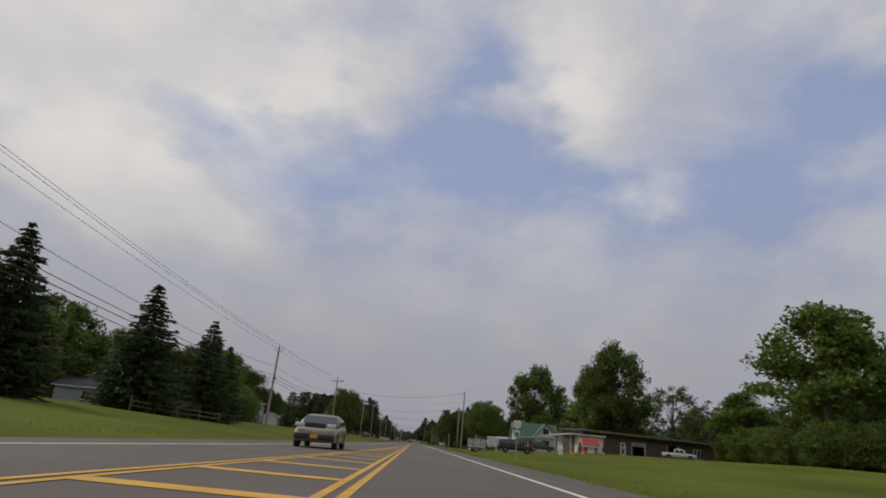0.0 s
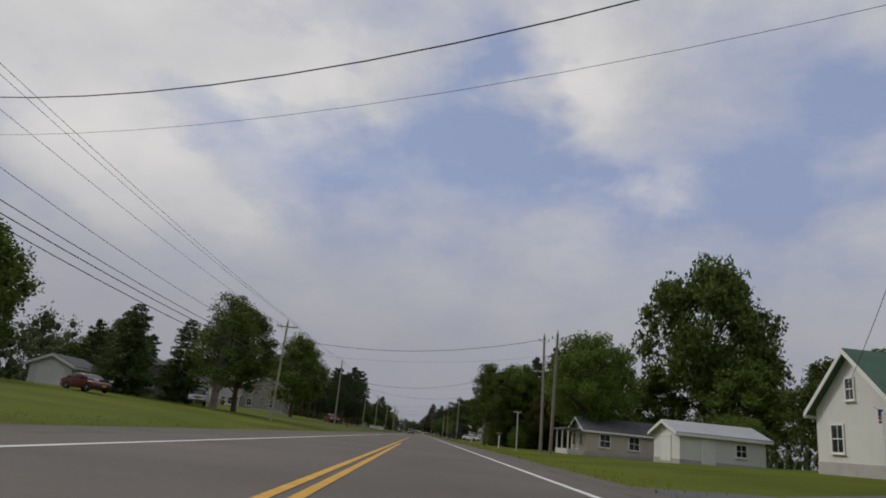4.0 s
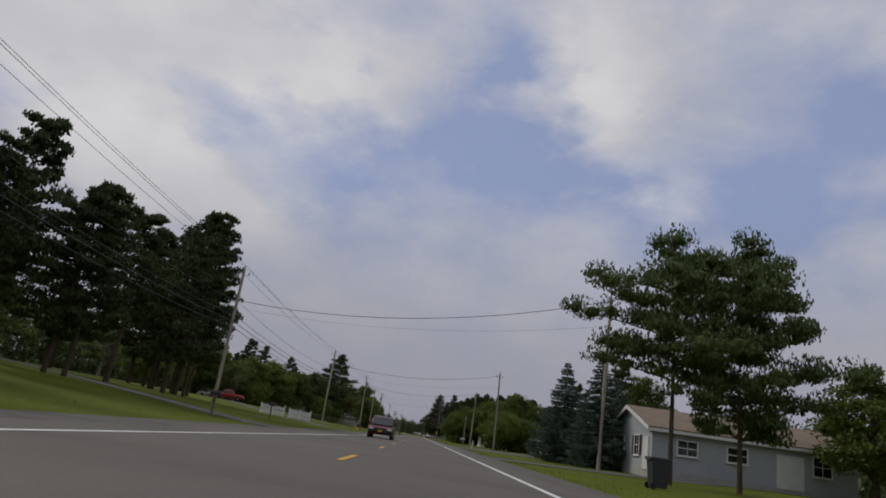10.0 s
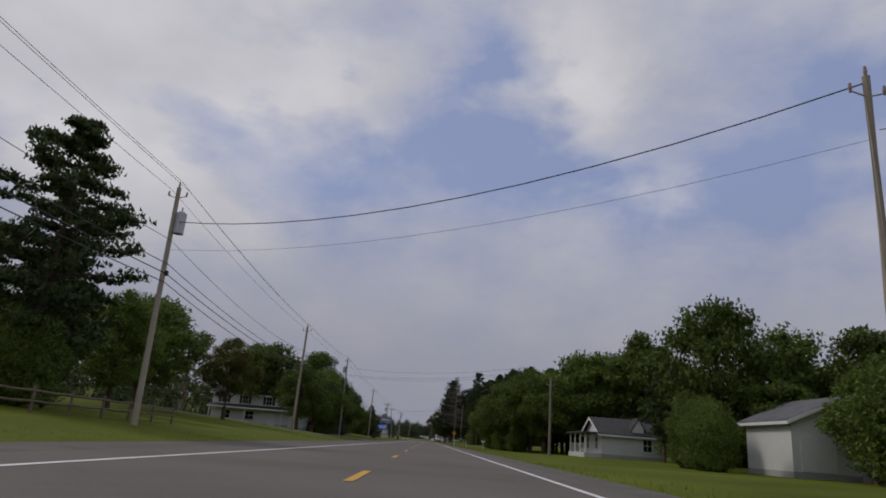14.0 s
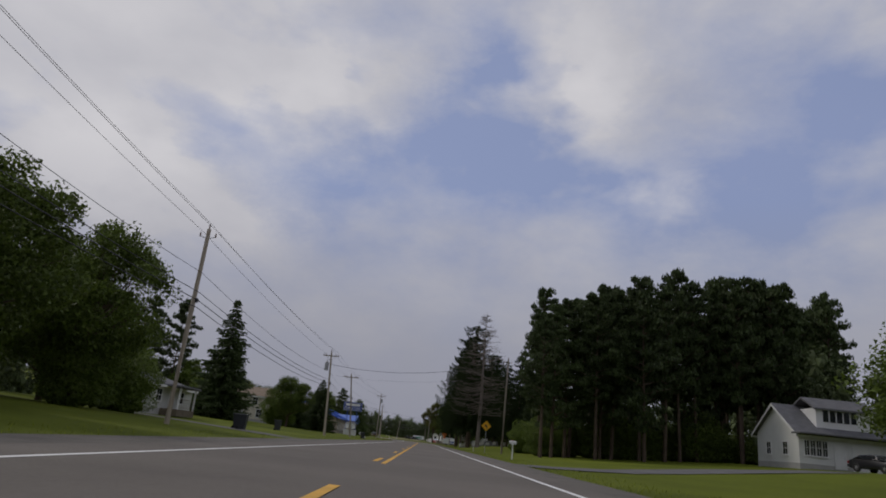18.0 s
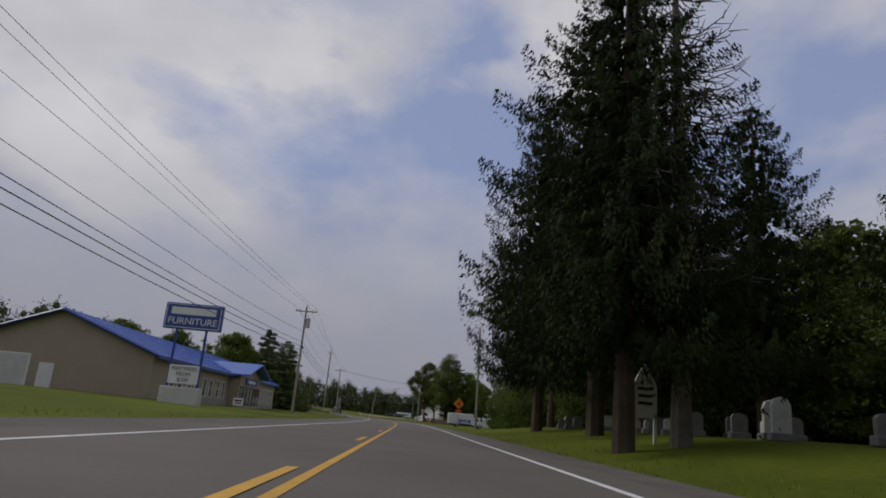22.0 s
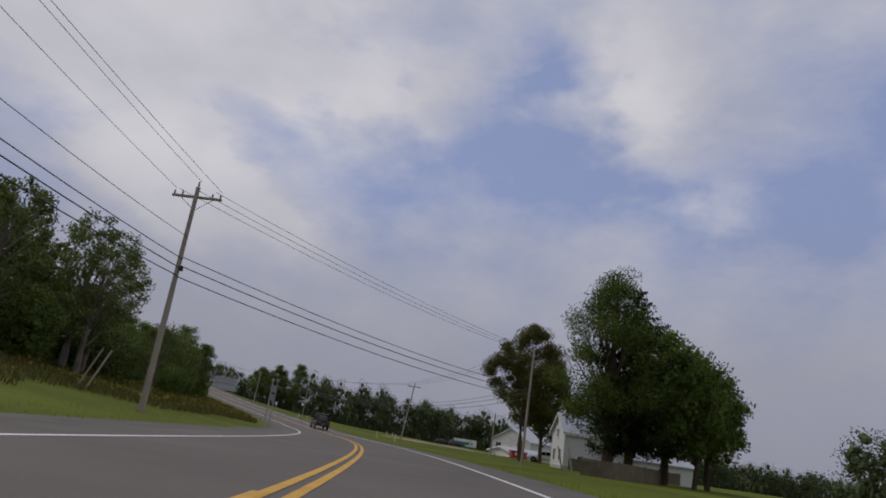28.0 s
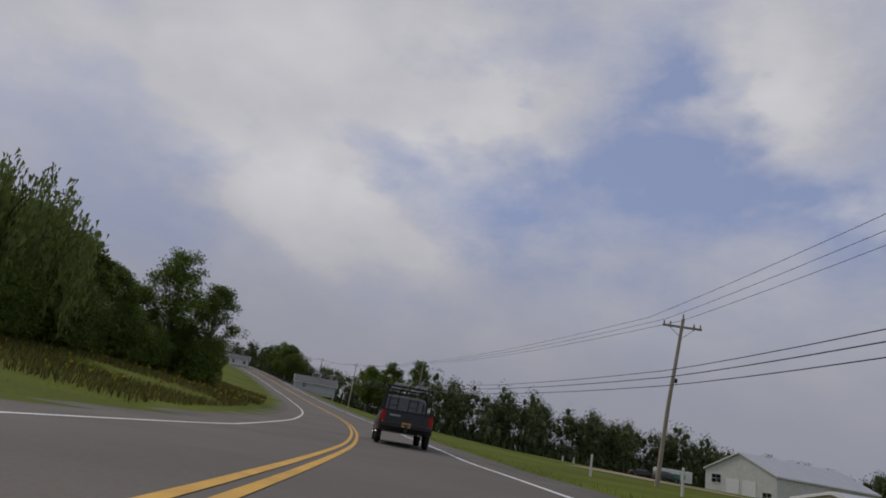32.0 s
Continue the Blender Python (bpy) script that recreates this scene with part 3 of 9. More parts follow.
def spruce(H, W, levels, per, lm, label, name="spruce", droop=0.35, clear=0.04, seed=1, ragged=0.25, size=0.17, power=0.85, frond=1.0, narrow=1.0, hang=0.55, knot=0.0):
    """A cone of drooping branch whorls, each branch a frond hung with needle sprays."""
    global rng
    rng = np.random.default_rng(seed)
    e = tree_base(name, label)
    sh = Shape()
    sh.tube([(0, 0, -0.3), (0, 0, H * 0.5), (0, 0, H * 0.97)], 0.016 * H + 0.06, 8, 0.08)
    cs, ax, fr, kc, kr = [], [], [], [], []
    for i in range(levels):
        t = (i + rng.uniform(0, 0.6)) / levels
        z = H * (clear + (1 - clear) * t)
        R = W / 2 * (1 - t) ** power * (0.72 + 0.28 * min(1, t / 0.12)) * rng.uniform(1 - ragged, 1 + ragged * 0.5) + 0.12
        nb = int((6 + 7 * (1 - t)) * (0.5 + 0.5 * narrow))
        a0 = rng.uniform(0, 6.28)
        for j in range(nb):
            a = a0 + 6.283 * j / nb + rng.uniform(-0.25, 0.25)
            L = R * (rng.uniform(0.66, 1.12) if hang < 1 else rng.uniform(0.5, 1.18))
            ca, sa = math.cos(a), math.sin(a)
            m = max(3, int(per * (0.25 + L / (W / 2))))
            f = rng.uniform(0.18, 1.0, m) ** 0.75
            w = (rng.normal(0, 0.13, m) * L * (1.15 - f) + rng.normal(0, 0.07, m)) * narrow
            dz = -droop * L * (np.sin(f * 2.1)) * 0.62 - np.abs(rng.normal(0, 0.12, m)) * (0.5 + 0.5 * L)
            cs.append(np.stack([ca * f * L - sa * w, sa * f * L + ca * w, z + dz], 1))
            ax.append(np.tile([ca, sa, -hang], (m, 1)))
            if hang > 1:
                # tips that turn up again, with twigs hung in curtains below the branch
                cs[-1][:, 2] += 0.3 * L * np.clip(f - 0.7, 0, 1) - rng.uniform(0, 0.16, m) * L * (1.1 - f) * (rng.random(m) < 0.6)
                for f1, g1 in ((0.14, 0.075), (0.28, 0.06), (0.42, 0.045), (0.56, 0.032)):
                    b1 = a + rng.normal(0, 0.12)
                    kc.append((math.cos(b1) * f1 * L, math.sin(b1) * f1 * L, z - droop * L * math.sin(f1 * 2.1) * 0.62 - 0.05 * L))
                    kr.append((g1 * L, g1 * L, g1 * 1.25 * L))
            elif knot:
                for f1, g1 in ((0.18, 0.1), (0.34, 0.09), (0.5, 0.075), (0.66, 0.055)):
                    kc.append((ca * f1 * L, sa * f1 * L, z - droop * L * math.sin(f1 * 2.1) * 0.62 - 0.06 * L))
                    kr.append((g1 * L * knot, g1 * L * knot, 0.045 * L + 0.05))
            # the frond: an inner blade that droops, with ragged sides
            for g0, g1, wd in () if frond == 0 else ((0.0, 0.4, 0.09), (0.25, 0.7, 0.07), (0.5, 0.95, 0.05)):
                mid = (g0 + g1) / 2
                zz = [z - droop * L * math.sin(g * 2.1) * 0.62 for g in (g0, mid, g1)]
                for k in (-1, 1):
                    ww = k * L * wd * frond * rng.uniform(0.6, 1.2)
                    fr += [(ca * g0 * L, sa * g0 * L, zz[0]), (ca * mid * L - sa * ww, sa * mid * L + ca * ww, zz[1] - 0.07 * L - 0.03), (ca * g1 * L, sa * g1 * L, zz[2])]
    part("trunk", sh, BARK, e)
    cs, ax = np.concatenate(cs), np.concatenate(ax)
    part("crown", leaves("crown", [leaf_tris(cs, size, long=2.1, axis=ax), np.array(fr).reshape(-1, 3)] + ([cores(np.array(kc), np.array(kr))] if knot else []), lm), lm, e)
    return e


def pine(H, W, clear, branches, per, lm, label, name="pine", bark=BARK, seed=1, size=0.3, up=0.25, full=0.7):
    """A pine: long bare trunk, level limbs with flat tufts along them and sky between them."""
    global rng
    rng = np.random.default_rng(seed)
    e = tree_base(name, label)
    sh = Shape()
    bow = rng.normal(0, 0.012, 2) * H
    sh.tube([(0, 0, -0.3), (bow[0] * 0.5, bow[1] * 0.5, H * 0.33), (bow[0], bow[1], H * 0.66), (bow[0] * 0.6, bow[1] * 0.6, H * 0.97)], 0.0095 * H + 0.03, 8, 0.14)
    cs, knots = [], []
    rr = np.array([0.115 * W, 0.115 * W, 0.08 * W])
    for i in range(branches):
        t = (i + rng.uniform(0, 1)) / branches
        z = clear + (H - clear) * t
        a = i * 2.4 + rng.uniform(-0.5, 0.5)
        prof = min(1.0, 0.55 + 1.6 * t) * (1 - t) ** full + 0.06
        L = W / 2 * prof * rng.uniform(0.5, 1.25)
        tip = (math.cos(a) * L, math.sin(a) * L, z + up * L)
        limb(sh, (bow[0] * 0.8, bow[1] * 0.8, z - 0.15 * L), tip, 0.005 * H, 0.012, 0.2, 4)
        for f in (0.35, 0.62, 0.84, 1.0):
            m = int(per * (0.45 + 0.55 * f))
            b = a + rng.normal(0, 0.22)
            c = np.array([bow[0] * 0.8 + math.cos(b) * L * f, bow[1] * 0.8 + math.sin(b) * L * f, z + up * L * f * f + rng.normal(0, 0.08)])
            g = rr * rng.uniform(0.6, 1.25) * (0.55 + 0.45 * prof)
            d = unit(m) * rng.uniform(0.25, 1, (m, 1)) ** 0.6 * g
            d[:, 2] = d[:, 2] * 0.8 + np.abs(d[:, 2]) * 0.4
            cs.append(c + d)
            knots.append((c, g))
    top = np.array([bow[0] * 0.6, bow[1] * 0.6, H * 0.97])
    cs.append(top + unit(per) * np.array([0.05 * W, 0.05 * W, 0.04 * H]))
    part("trunk", sh, bark, e)
    inner = cores(np.array([c for c, _ in knots]), np.array([g for _, g in knots]) * 0.4)
    cs = np.concatenate(cs)
    part("crown", leaves("crown", [leaf_tris(cs, size, long=2.0, axis=np.tile([0.0, 0.0, 0.7], (len(cs), 1))), inner], lm), lm, e)
    return e


def dead_spruce(H, W, label, seed=3):
    """A bare, dead conifer: trunk with up-curved empty branches."""
    global rng
    rng = np.random.default_rng(seed)
    e = tree_base("dead_spruce", label)
    sh = Shape()
    sh.tube([(0, 0, -0.3), (0.1, 0, H * 0.35), (0, 0.1, H * 0.7), (0, 0, H)], 0.36, 9, 0.06)
    part("trunk", sh, PALE_BARK, e)
    br = Shape()
    for i in range(260):
        t = rng.uniform(0.24, 0.99)
        a = rng.uniform(0, 6.283)
        L = W / 2 * (1.04 - t) ** 0.85 * 1.15 * min(1.0, (t + 0.1) / 0.55) * rng.uniform(0.45, 1.1)
        z = H * t
        c, s = math.cos(a), math.sin(a)
        br.tube([(0, 0, z), (c * L * 0.45, s * L * 0.45, z - 0.14 * L), (c * L * 0.85, s * L * 0.85, z - 0.06 * L), (c * L, s * L, z + 0.1 * L)], 0.04, 3, 0.25)
        for f in (0.5, 0.7, 0.85):
            b = a + rng.choice([-0.8, 0.8])
            br.tube([(c * L * f, s * L * f, z - 0.1 * L), (c * L * f + math.cos(b) * L * 0.25, s * L * f + math.sin(b) * L * 0.25, z - 0.1 * L + rng.uniform(-0.2, 0.1))], 0.026, 3, 0.4)
    part("bare_crown", br, PALE_BARK, e, "bare grey branches")
    return e


def leaning_tree(label, seed=43):
    """An old tree whose thin top arches out over the verge, with loose sparse foliage."""
    global rng
    rng = np.random.default_rng(seed)
    e = tree_base("tree", label)
    sh = Shape()
    sh.tube([(0, 0, -0.3), (-0.1, 0, 5.0), (-0.9, 0, 8.6), (-1.5, 0, 10.2)], 0.17, 9, 0.7)
    ends = [(-5.6, 0.2, 12.0), (-4.6, -0.6, 12.9), (-3.6, 0.5, 13.6), (-2.6, -0.4, 13.9), (-1.6, 0.6, 13.2), (-1.2, -0.5, 12.0), (-0.3, 0.3, 11.0), (-2.4, 0.8, 12.6), (-3.8, -0.3, 12.4), (0.2, -0.6, 9.6), (-0.9, 0.9, 9.2), (-2.0, -0.8, 9.0), (0.9, 0.6, 10.4)]
    sh.tube([(-1.45, 0, 10.1), (-2.6, 0, 11.0), (-4.2, 0.1, 11.6), (-5.6, 0.2, 12.0)], 0.13, 6, 0.25)
    cs = []
    for i, c in enumerate(ends):
        root = (-1.4, 0, 10.0) if i % 2 else (-2.7, 0, 11.1) if c[2] > 11.8 else (-0.7, 0, 8.0)
        limb(sh, root, c, 0.07, 0.015, 0.5, 5)
        n = 330
        cs.append(np.array(c) + unit(n) * rng.uniform(0.1, 1, (n, 1)) ** 0.7 * np.array([1.0, 1.0, 0.55]) * rng.uniform(0.6, 1.1))
    part("trunk", sh, PALE_BARK, e)
    part("crown", leaves("crown", [leaf_tris(np.concatenate(cs), 0.13)], LEAF_PALE), LEAF_PALE, e)
    return e


def willow(H, W, label, seed=5):
    global rng
    rng = np.random.default_rng(seed)
    e = tree_base("willow", label)
    sh = Shape()
    limb(sh, (0, 0, -0.3), (0, 0, H * 0.5), 0.4, 0.2, 0.1, 8)
    cs = []
    for i in range(120):
        a, r = rng.uniform(0, 6.283), math.sqrt(rng.uniform(0.02, 1)) * W / 2
        top = H * (0.97 - 0.35 * (2 * r / W) ** 2) * rng.uniform(0.85, 1.03)
        if i % 6 == 0:
            limb(sh, (0, 0, H * 0.42), (math.cos(a) * r, math.sin(a) * r, top), 0.09, 0.02, 0.3, 4)
        ln = rng.uniform(0.3, 0.62) * H
        m = 46
        f = rng.uniform(0, 1, m)
        cs.append(np.stack([math.cos(a) * r + rng.normal(0, 0.28, m), math.sin(a) * r + rng.normal(0, 0.28, m), np.maximum(top - f * ln, 0.5)], 1))
    part("trunk", sh, BARK, e)
    cs = np.concatenate(cs)
    part("crown", leaves("crown", [leaf_tris(cs, 0.2, long=3.2, axis=np.tile([0, 0, -1.0], (len(cs), 1)))], LEAF_PALE), LEAF_PALE, e)
    return e


def bush(W, H, n, size, lm, label, seed=1, name="bush"):
    global rng
    rng = np.random.default_rng(seed)
    e = tree_base(name, label, "bush")
    sh = Shape()
    for i in range(7):
        a = i * 0.9
        limb(sh, (0, 0, -0.1), (math.cos(a) * W * 0.3, math.sin(a) * W * 0.3, H * 0.7), 0.04, 0.012, 0.4, 4)
    d = unit(n) * rng.uniform(0.45, 1.0, (n, 1)) ** 0.5
    lump = 1 + 0.16 * np.sin(5 * d[:, :1] + seed) * np.cos(4 * d[:, 1:2]) + 0.1 * np.sin(9 * d[:, 2:3])
    c = d * lump * np.array([W / 2, W / 2, H * 0.52]) + np.array([0, 0, H * 0.47])
    c[:, 2] = np.maximum(c[:, 2], 0.05)
    part("trunk", sh, BARK, e)["kind"] = "stuff"
    inner = cores(c[::60] * np.array([0.6, 0.6, 0.7]), np.full((len(c[::60]), 3), 0.07 * W))
    part("foliage", leaves("foliage", [leaf_tris(c, size), inner], lm), lm, e)
    return e


def kinds(q, g):
    """One set of trees; q: share of the leaves, g: their size, for trees near the road or far from it."""
    co = 0.0 if q == 1 else 0.3
    return {
        "maple": [broad_tree(10, 8.4, 1.7, 110, int(250 * q), 0.14 * g, LEAF, BARK, "round-crowned dense green maple tree", core=co, seed=s) for s in (11, 12, 13)],
        "shade": [broad_tree(10, 8.0, 1.1, 120, int(260 * q), 0.115 * g, LEAF, BARK, "round-crowned dense green maple tree", core=0.35, top=0.15, seed=14)],
        "oak": [broad_tree(10, 6.6, 1.0, 100, int(230 * q), 0.13 * g, LEAF, BARK, "tall dark green leafy tree", top=0.3, core=co, seed=s) for s in (21, 22, 23)],
        "poplar": [broad_tree(10, 5.0, 1.0, 84, int(150 * q), 0.105 * g, LEAF, PALE_BARK, "tall narrow green poplar with loose crown", top=0.5, core=co, seed=s, cr=0.16) for s in (31, 32)],
        "ash": [broad_tree(10, 7.0, 1.8, 74, int(120 * q), 0.12 * g, LEAF_PALE, PALE_BARK, "open-crowned pale green tree with gaps", core=co, seed=s, cr=0.1) for s in (41, 42)],
        "autumn": [broad_tree(10, 7.0, 2.3, 92, int(480 * q), 0.085 * g, LEAF_AUTUMN, BARK, "maple tree turning orange at the edges", top=0.12, core=0.4, seed=55, cr=0.115)],
        "spruce": [spruce(10, 6.8, 36, int(64 * q), NEEDLE_PINE, "dense dark green spruce tree", seed=s, size=0.1 * g, power=0.82, knot=0.8) for s in (61, 62, 63)],
        "norway": [spruce(10, 5.6, 30, int(430 * q), NEEDLE, "huge old Norway spruce with drooping branches", name="norway_spruce", seed=s, droop=0.42, ragged=0.4, size=0.038 * g, power=0.4, clear=0.17, frond=0, knot=1.0, narrow=0.42, hang=1.6) for s in (66, 67)],
        "norway_high": [spruce(10, 5.2, 40, int(240 * q), NEEDLE, "old Norway spruce with a high bare trunk", name="norway_spruce", seed=68, droop=0.4, ragged=0.4, size=0.036 * g, power=0.42, clear=0.42, frond=0, knot=1.0, narrow=0.42, hang=1.4)],
        "norway_low": [spruce(10, 6.6, 32, int(380 * q), NEEDLE, "broad Norway spruce with branches near the ground", name="norway_spruce", seed=70, droop=0.4, ragged=0.3, size=0.042 * g, power=0.45, clear=0.2, frond=0, knot=1.0, narrow=0.42, hang=1.4)],
        "blue": [spruce(10, 7.6, 36, int(90 * q), NEEDLE_BLUE, "bluish silver spruce tree", name="blue_spruce", seed=s, droop=0.2, size=0.08 * g, power=0.75, frond=0.2, knot=0.8) for s in (71, 72)],
        "pine": [pine(10, 3.6, 3.4, 40, int(90 * q), NEEDLE_PINE, "tall red pine with bare lower trunk", seed=s, size=0.085 * g, full=0.4) for s in (81, 82, 83)],
        "wpine": [pine(10, 4.6, 1.8, 40, int(90 * q), NEEDLE_PINE, "ragged white pine with tufted level limbs", seed=s, size=0.09 * g, up=0.12, full=0.55) for s in (91, 92, 93)],
        "bushy": [spruce(10, 7.6, 34, int(80 * q), NEEDLE_LIGHT, "broad bushy pine with branches to the ground", name="pine", seed=97, droop=0.05, ragged=0.45, size=0.11 * g, power=0.5, frond=0.5)],
        "spread": [pine(10, 9.5, 4.4, 22, int(210 * q), NEEDLE_LIGHT, "spreading pine with long level limbs", seed=s, size=0.1 * g, up=0.1, full=0.32) for s in (95, 96)],
        "spread_low": [pine(10, 8.2, 2.3, 38, int(190 * q), NEEDLE_LIGHT, "spreading pine with foliage low down its trunk", seed=98, size=0.1 * g, up=0.1, full=0.3)],
        "tall": [broad_tree(10, 5.4, 0.8, 130, int(330 * q), 0.06 * g, LEAF, BARK, "big dense pointed tree", top=0.6, seed=33, cr=0.14)],
        "bush": [bush(4.0, 3.0, int(5000 * q), 0.095 * g, LEAF, "dense green leafy bush", seed=s) for s in (101, 102)],
        "hedge": [bush(5.0, 5.0, int(16000 * q), 0.085 * g, LEAF, "tall leafy green thicket", seed=s, name="thicket") for s in (105, 106)],
        "willow": [willow(12, 11, "weeping willow with long hanging pale branches")],
    }


KIT, KIT_FAR = kinds(1.0, 1.0), kinds(0.48, 1.4)
placed = {}


def plant(kind, x, y, h, wide=1.0, rz=None, label="", group="", z=None, k=None):
    """Sets a tree of that kind, h metres high."""
    kit = (KIT if abs(road_uv(x, y)[1]) < 23 or kind in ("autumn", "tall", "spread", "spread_low", "willow") else KIT_FAR)[kind]
    i = placed.get(kind, 0)
    placed[kind] = i + 1
    src = kit[(i if k is None else k) % len(kit)]
    h0 = {"bush": 3.0, "hedge": 5.0, "willow": 12.0}.get(kind, 10.0)
    f = h / h0
    r = radians((i * 137.5) % 360 if rz is None else rz)
    ob = copy_thing(src, Matrix.LocRotScale((x, y, (gz(x, y) if z is None else z) - 0.05), Euler((0, 0, r)), (f * wide, f * wide, f)))
    if label:
        ob["label"] = label
    if group:
        ob["group"] = group
    return ob


# before the start and past the first bend of the lawn
for k, x, y, h, w in (("spruce", -24.8, 61.9, 12.0, 1.25), ("spruce", -22.6, 73.6, 11.0, 1.25), ("spruce", -28.7, 93.9, 10.9, 1.15), ("spruce", -27.3, 97.5, 10.8, 1.0),
                      ("spruce", -26.3, 43, 11.5, 1.25), ("spruce", -25.6, 80, 9.0, 0.85)):
    plant(k, x, y, h, w, group="spruces on the lawn")
for k, x, y, h, w in (("oak", -52, 92, 15, 1.2), ("ash", -48, 80, 13, 1.2), ("oak", -60, 75, 16, 1.3), ("oak", -58, 110, 17, 1.3), ("maple", -50, 122, 14, 1.1),
                      ("oak", -39.5, 150, 10, 1.1), ("hedge", -37.5, 152, 6, 1.1), ("maple", -44, 128, 13, 1.2), ("hedge", -33, 126, 6.5, 1.4), ("hedge", -37, 120, 7.5, 1.4), ("maple", -41, 140, 12.5, 1.1), ("oak", -45, 150, 15.5, 1.1), ("maple", -42, 168, 13, 1.1),
                      ("hedge", -36, 136, 6.0, 1.3), ("oak", -52, 182, 16, 1.2), ("oak", -62, 140, 17, 1.4), ("oak", -66, 170, 17, 1.4), ("oak", -70, 205, 17, 1.4)):
    plant(k, x, y, h, w)
for x, y in ((13.2, 126), (14.5, 126.6), (15.6, 127.2)):
    plant("bush", x, y, 1.0, 0.55, label="low dark shrub beside the gravel drive")
plant("poplar", -20.5, 184, 13.8, 1.15, label="full green roadside tree beside the pole")
plant("oak", -20.0, 190, 12.5, 1.0)
for k, x, y, h, w in (("bushy", -31, 186, 10, 0.9), ("bushy", -26.5, 190, 9.6, 0.85), ("bushy", -35, 193, 10, 0.9), ("oak", -55, 190, 21, 1.0), ("maple", -62, 200, 22, 0.9), ("oak", -50, 186, 18, 1.0), ("wpine", -42, 200, 9, 1.0), ("oak", -46, 215, 11, 1.2), ("oak", -55, 240, 12, 1.2),
                      ("wpine", -58, 255, 13, 1.2), ("wpine", -64, 270, 13, 1.2), ("oak", -72, 262, 14, 1.3), ("oak", -60, 290, 14, 1.2)):
    plant(k, x, y, h, w)
plant("shade", -22.5, 236, 15.0, 0.95, label="big round shade maple on the lawn")
# pine wood on the left
prng = random.Random(4)
for i in range(54):
    x, y = -20 - 30 * prng.random() ** 1.3, 266 + 92 * prng.random()
    if x < -27 and y < 284:
        y += 30
    plant("pine" if i % 3 else "wpine", x, y, prng.uniform(13.0, 16.4) * (1.06 if x < -26 else 0.92) * float(np.interp(y, [266, 284, 300, 345], [0.7, 0.83, 0.9, 1.04])), prng.uniform(1.0, 1.3), group="pine wood")
plant("wpine", -24.5, 352, 19.5, 1.1, group="pine wood")
plant("pine", -24, 318, 11.5, 1.2, group="pine wood")
plant("wpine", -21.5, 323, 12.0, 1.2, group="pine wood")
plant("pine", -21.0, 330, 12.6, 1.4, group="pine wood")
plant("wpine", -20.0, 338, 13.6, 1.3, group="pine wood")
plant("pine", -22.0, 346, 18, 1.25, group="pine wood")
for k, x, y, h, w in (("wpine", -34, 425, 12.5, 1.1), ("wpine", -39, 430, 14, 1.1), ("wpine", -31, 438, 12, 1.1), ("wpine", -45, 424, 14, 1.1), ("wpine", -50, 412, 13, 1.1), ("oak", -46, 392, 9, 1.3), ("poplar", -41, 398, 8.5, 1.2), ("ash", -34, 408, 8, 1.2), ("wpine", -38, 418, 9.5, 1.1), ("oak", -30, 420, 8, 1.2), ("wpine", -28, 430, 10, 1.0), ("wpine", -24, 433, 9.5, 1.0),
                      ("oak", -42, 440, 12, 1.2), ("oak", -36, 446, 11, 1.2), ("oak", -52, 430, 13, 1.3), ("ash", -46, 380, 9, 1.2), ("oak", -60, 372, 13, 1.3), ("oak", -64, 400, 14, 1.3)):
    plant(k, x, y, h, w)
for k, x, y, h, w in (("oak", -34, 415, 9.5, 1.2), ("maple", -30, 418, 9.5, 1.1), ("maple", -26.5, 424, 8.8, 1.1), ("oak", -38, 411, 9.5, 1.2), ("oak", -23.5, 438, 9.5, 1.1), ("maple", -42, 408, 9.5, 1.2), ("hedge", -31, 412, 4.5, 1.4), ("hedge", -27, 417, 4.5, 1.4), ("hedge", -36, 409, 4.5, 1.3)):
    plant(k, x, y, h, w, group="trees behind the fence")
plant("hedge", -17.6, 427, 4.2, 1.0)
plant("hedge", -21.5, 429, 5.0, 1.0)
plant("wpine", -18.2, 428, 14.4, 1.4, label="tall full white pine beside the fence")
plant("wpine", -20.5, 432, 12.0, 1.4)
plant("hedge", -20, 424, 4.5, 1.1)
for k, x, y, h, w in (("oak", -22, 445, 9, 1.0), ("maple", -25, 456, 10, 1.0), ("autumn", -20, 466, 8.5, 1.0), ("maple", -30, 468, 12, 1.1), ("maple", -15.6, 507, 10.5, 0.9), ("hedge", -15.2, 503.5, 4.2, 0.8), ("oak", -17, 490, 9.5, 1.1), ("maple", -16.5, 498, 9.5, 1.1),
                      ("maple", -27, 512, 14.5, 1.0), ("oak", -20.0, 519.5, 15.4, 1.0), ("maple", -17.8, 526, 10.0, 1.0), ("oak", -32, 520, 15, 1.2), ("maple", -16.5, 535, 9.5, 1.0), ("hedge", -17.8, 513, 4.2, 0.9), ("hedge", -18, 520, 4.2, 0.9), ("hedge", -18, 529, 4.5, 0.9), ("hedge", -18, 537, 4.2, 0.9), ("oak", -19, 530, 12, 1.0), ("hedge", -18.5, 549, 4.2, 1.1), ("hedge", -19, 556, 4.2, 1.1), ("maple", -22, 552, 8, 1.0), ("maple", -18.5, 549, 10.5, 0.9), ("oak", -22.5, 545, 12, 1.0), ("ash", -37, 500, 14, 1.1), ("oak", -24, 540, 11.5, 1.1), ("oak", -30, 550, 12, 1.1)):
    plant(k, x, y, h, w)
plant("blue", -15.4, 523.5, 4.6, 0.9, label="small bluish spruce at the wood's edge")
plant("spruce", -25, 597, 15.5, 0.95, label="pointed feathery spruce on the lawn")
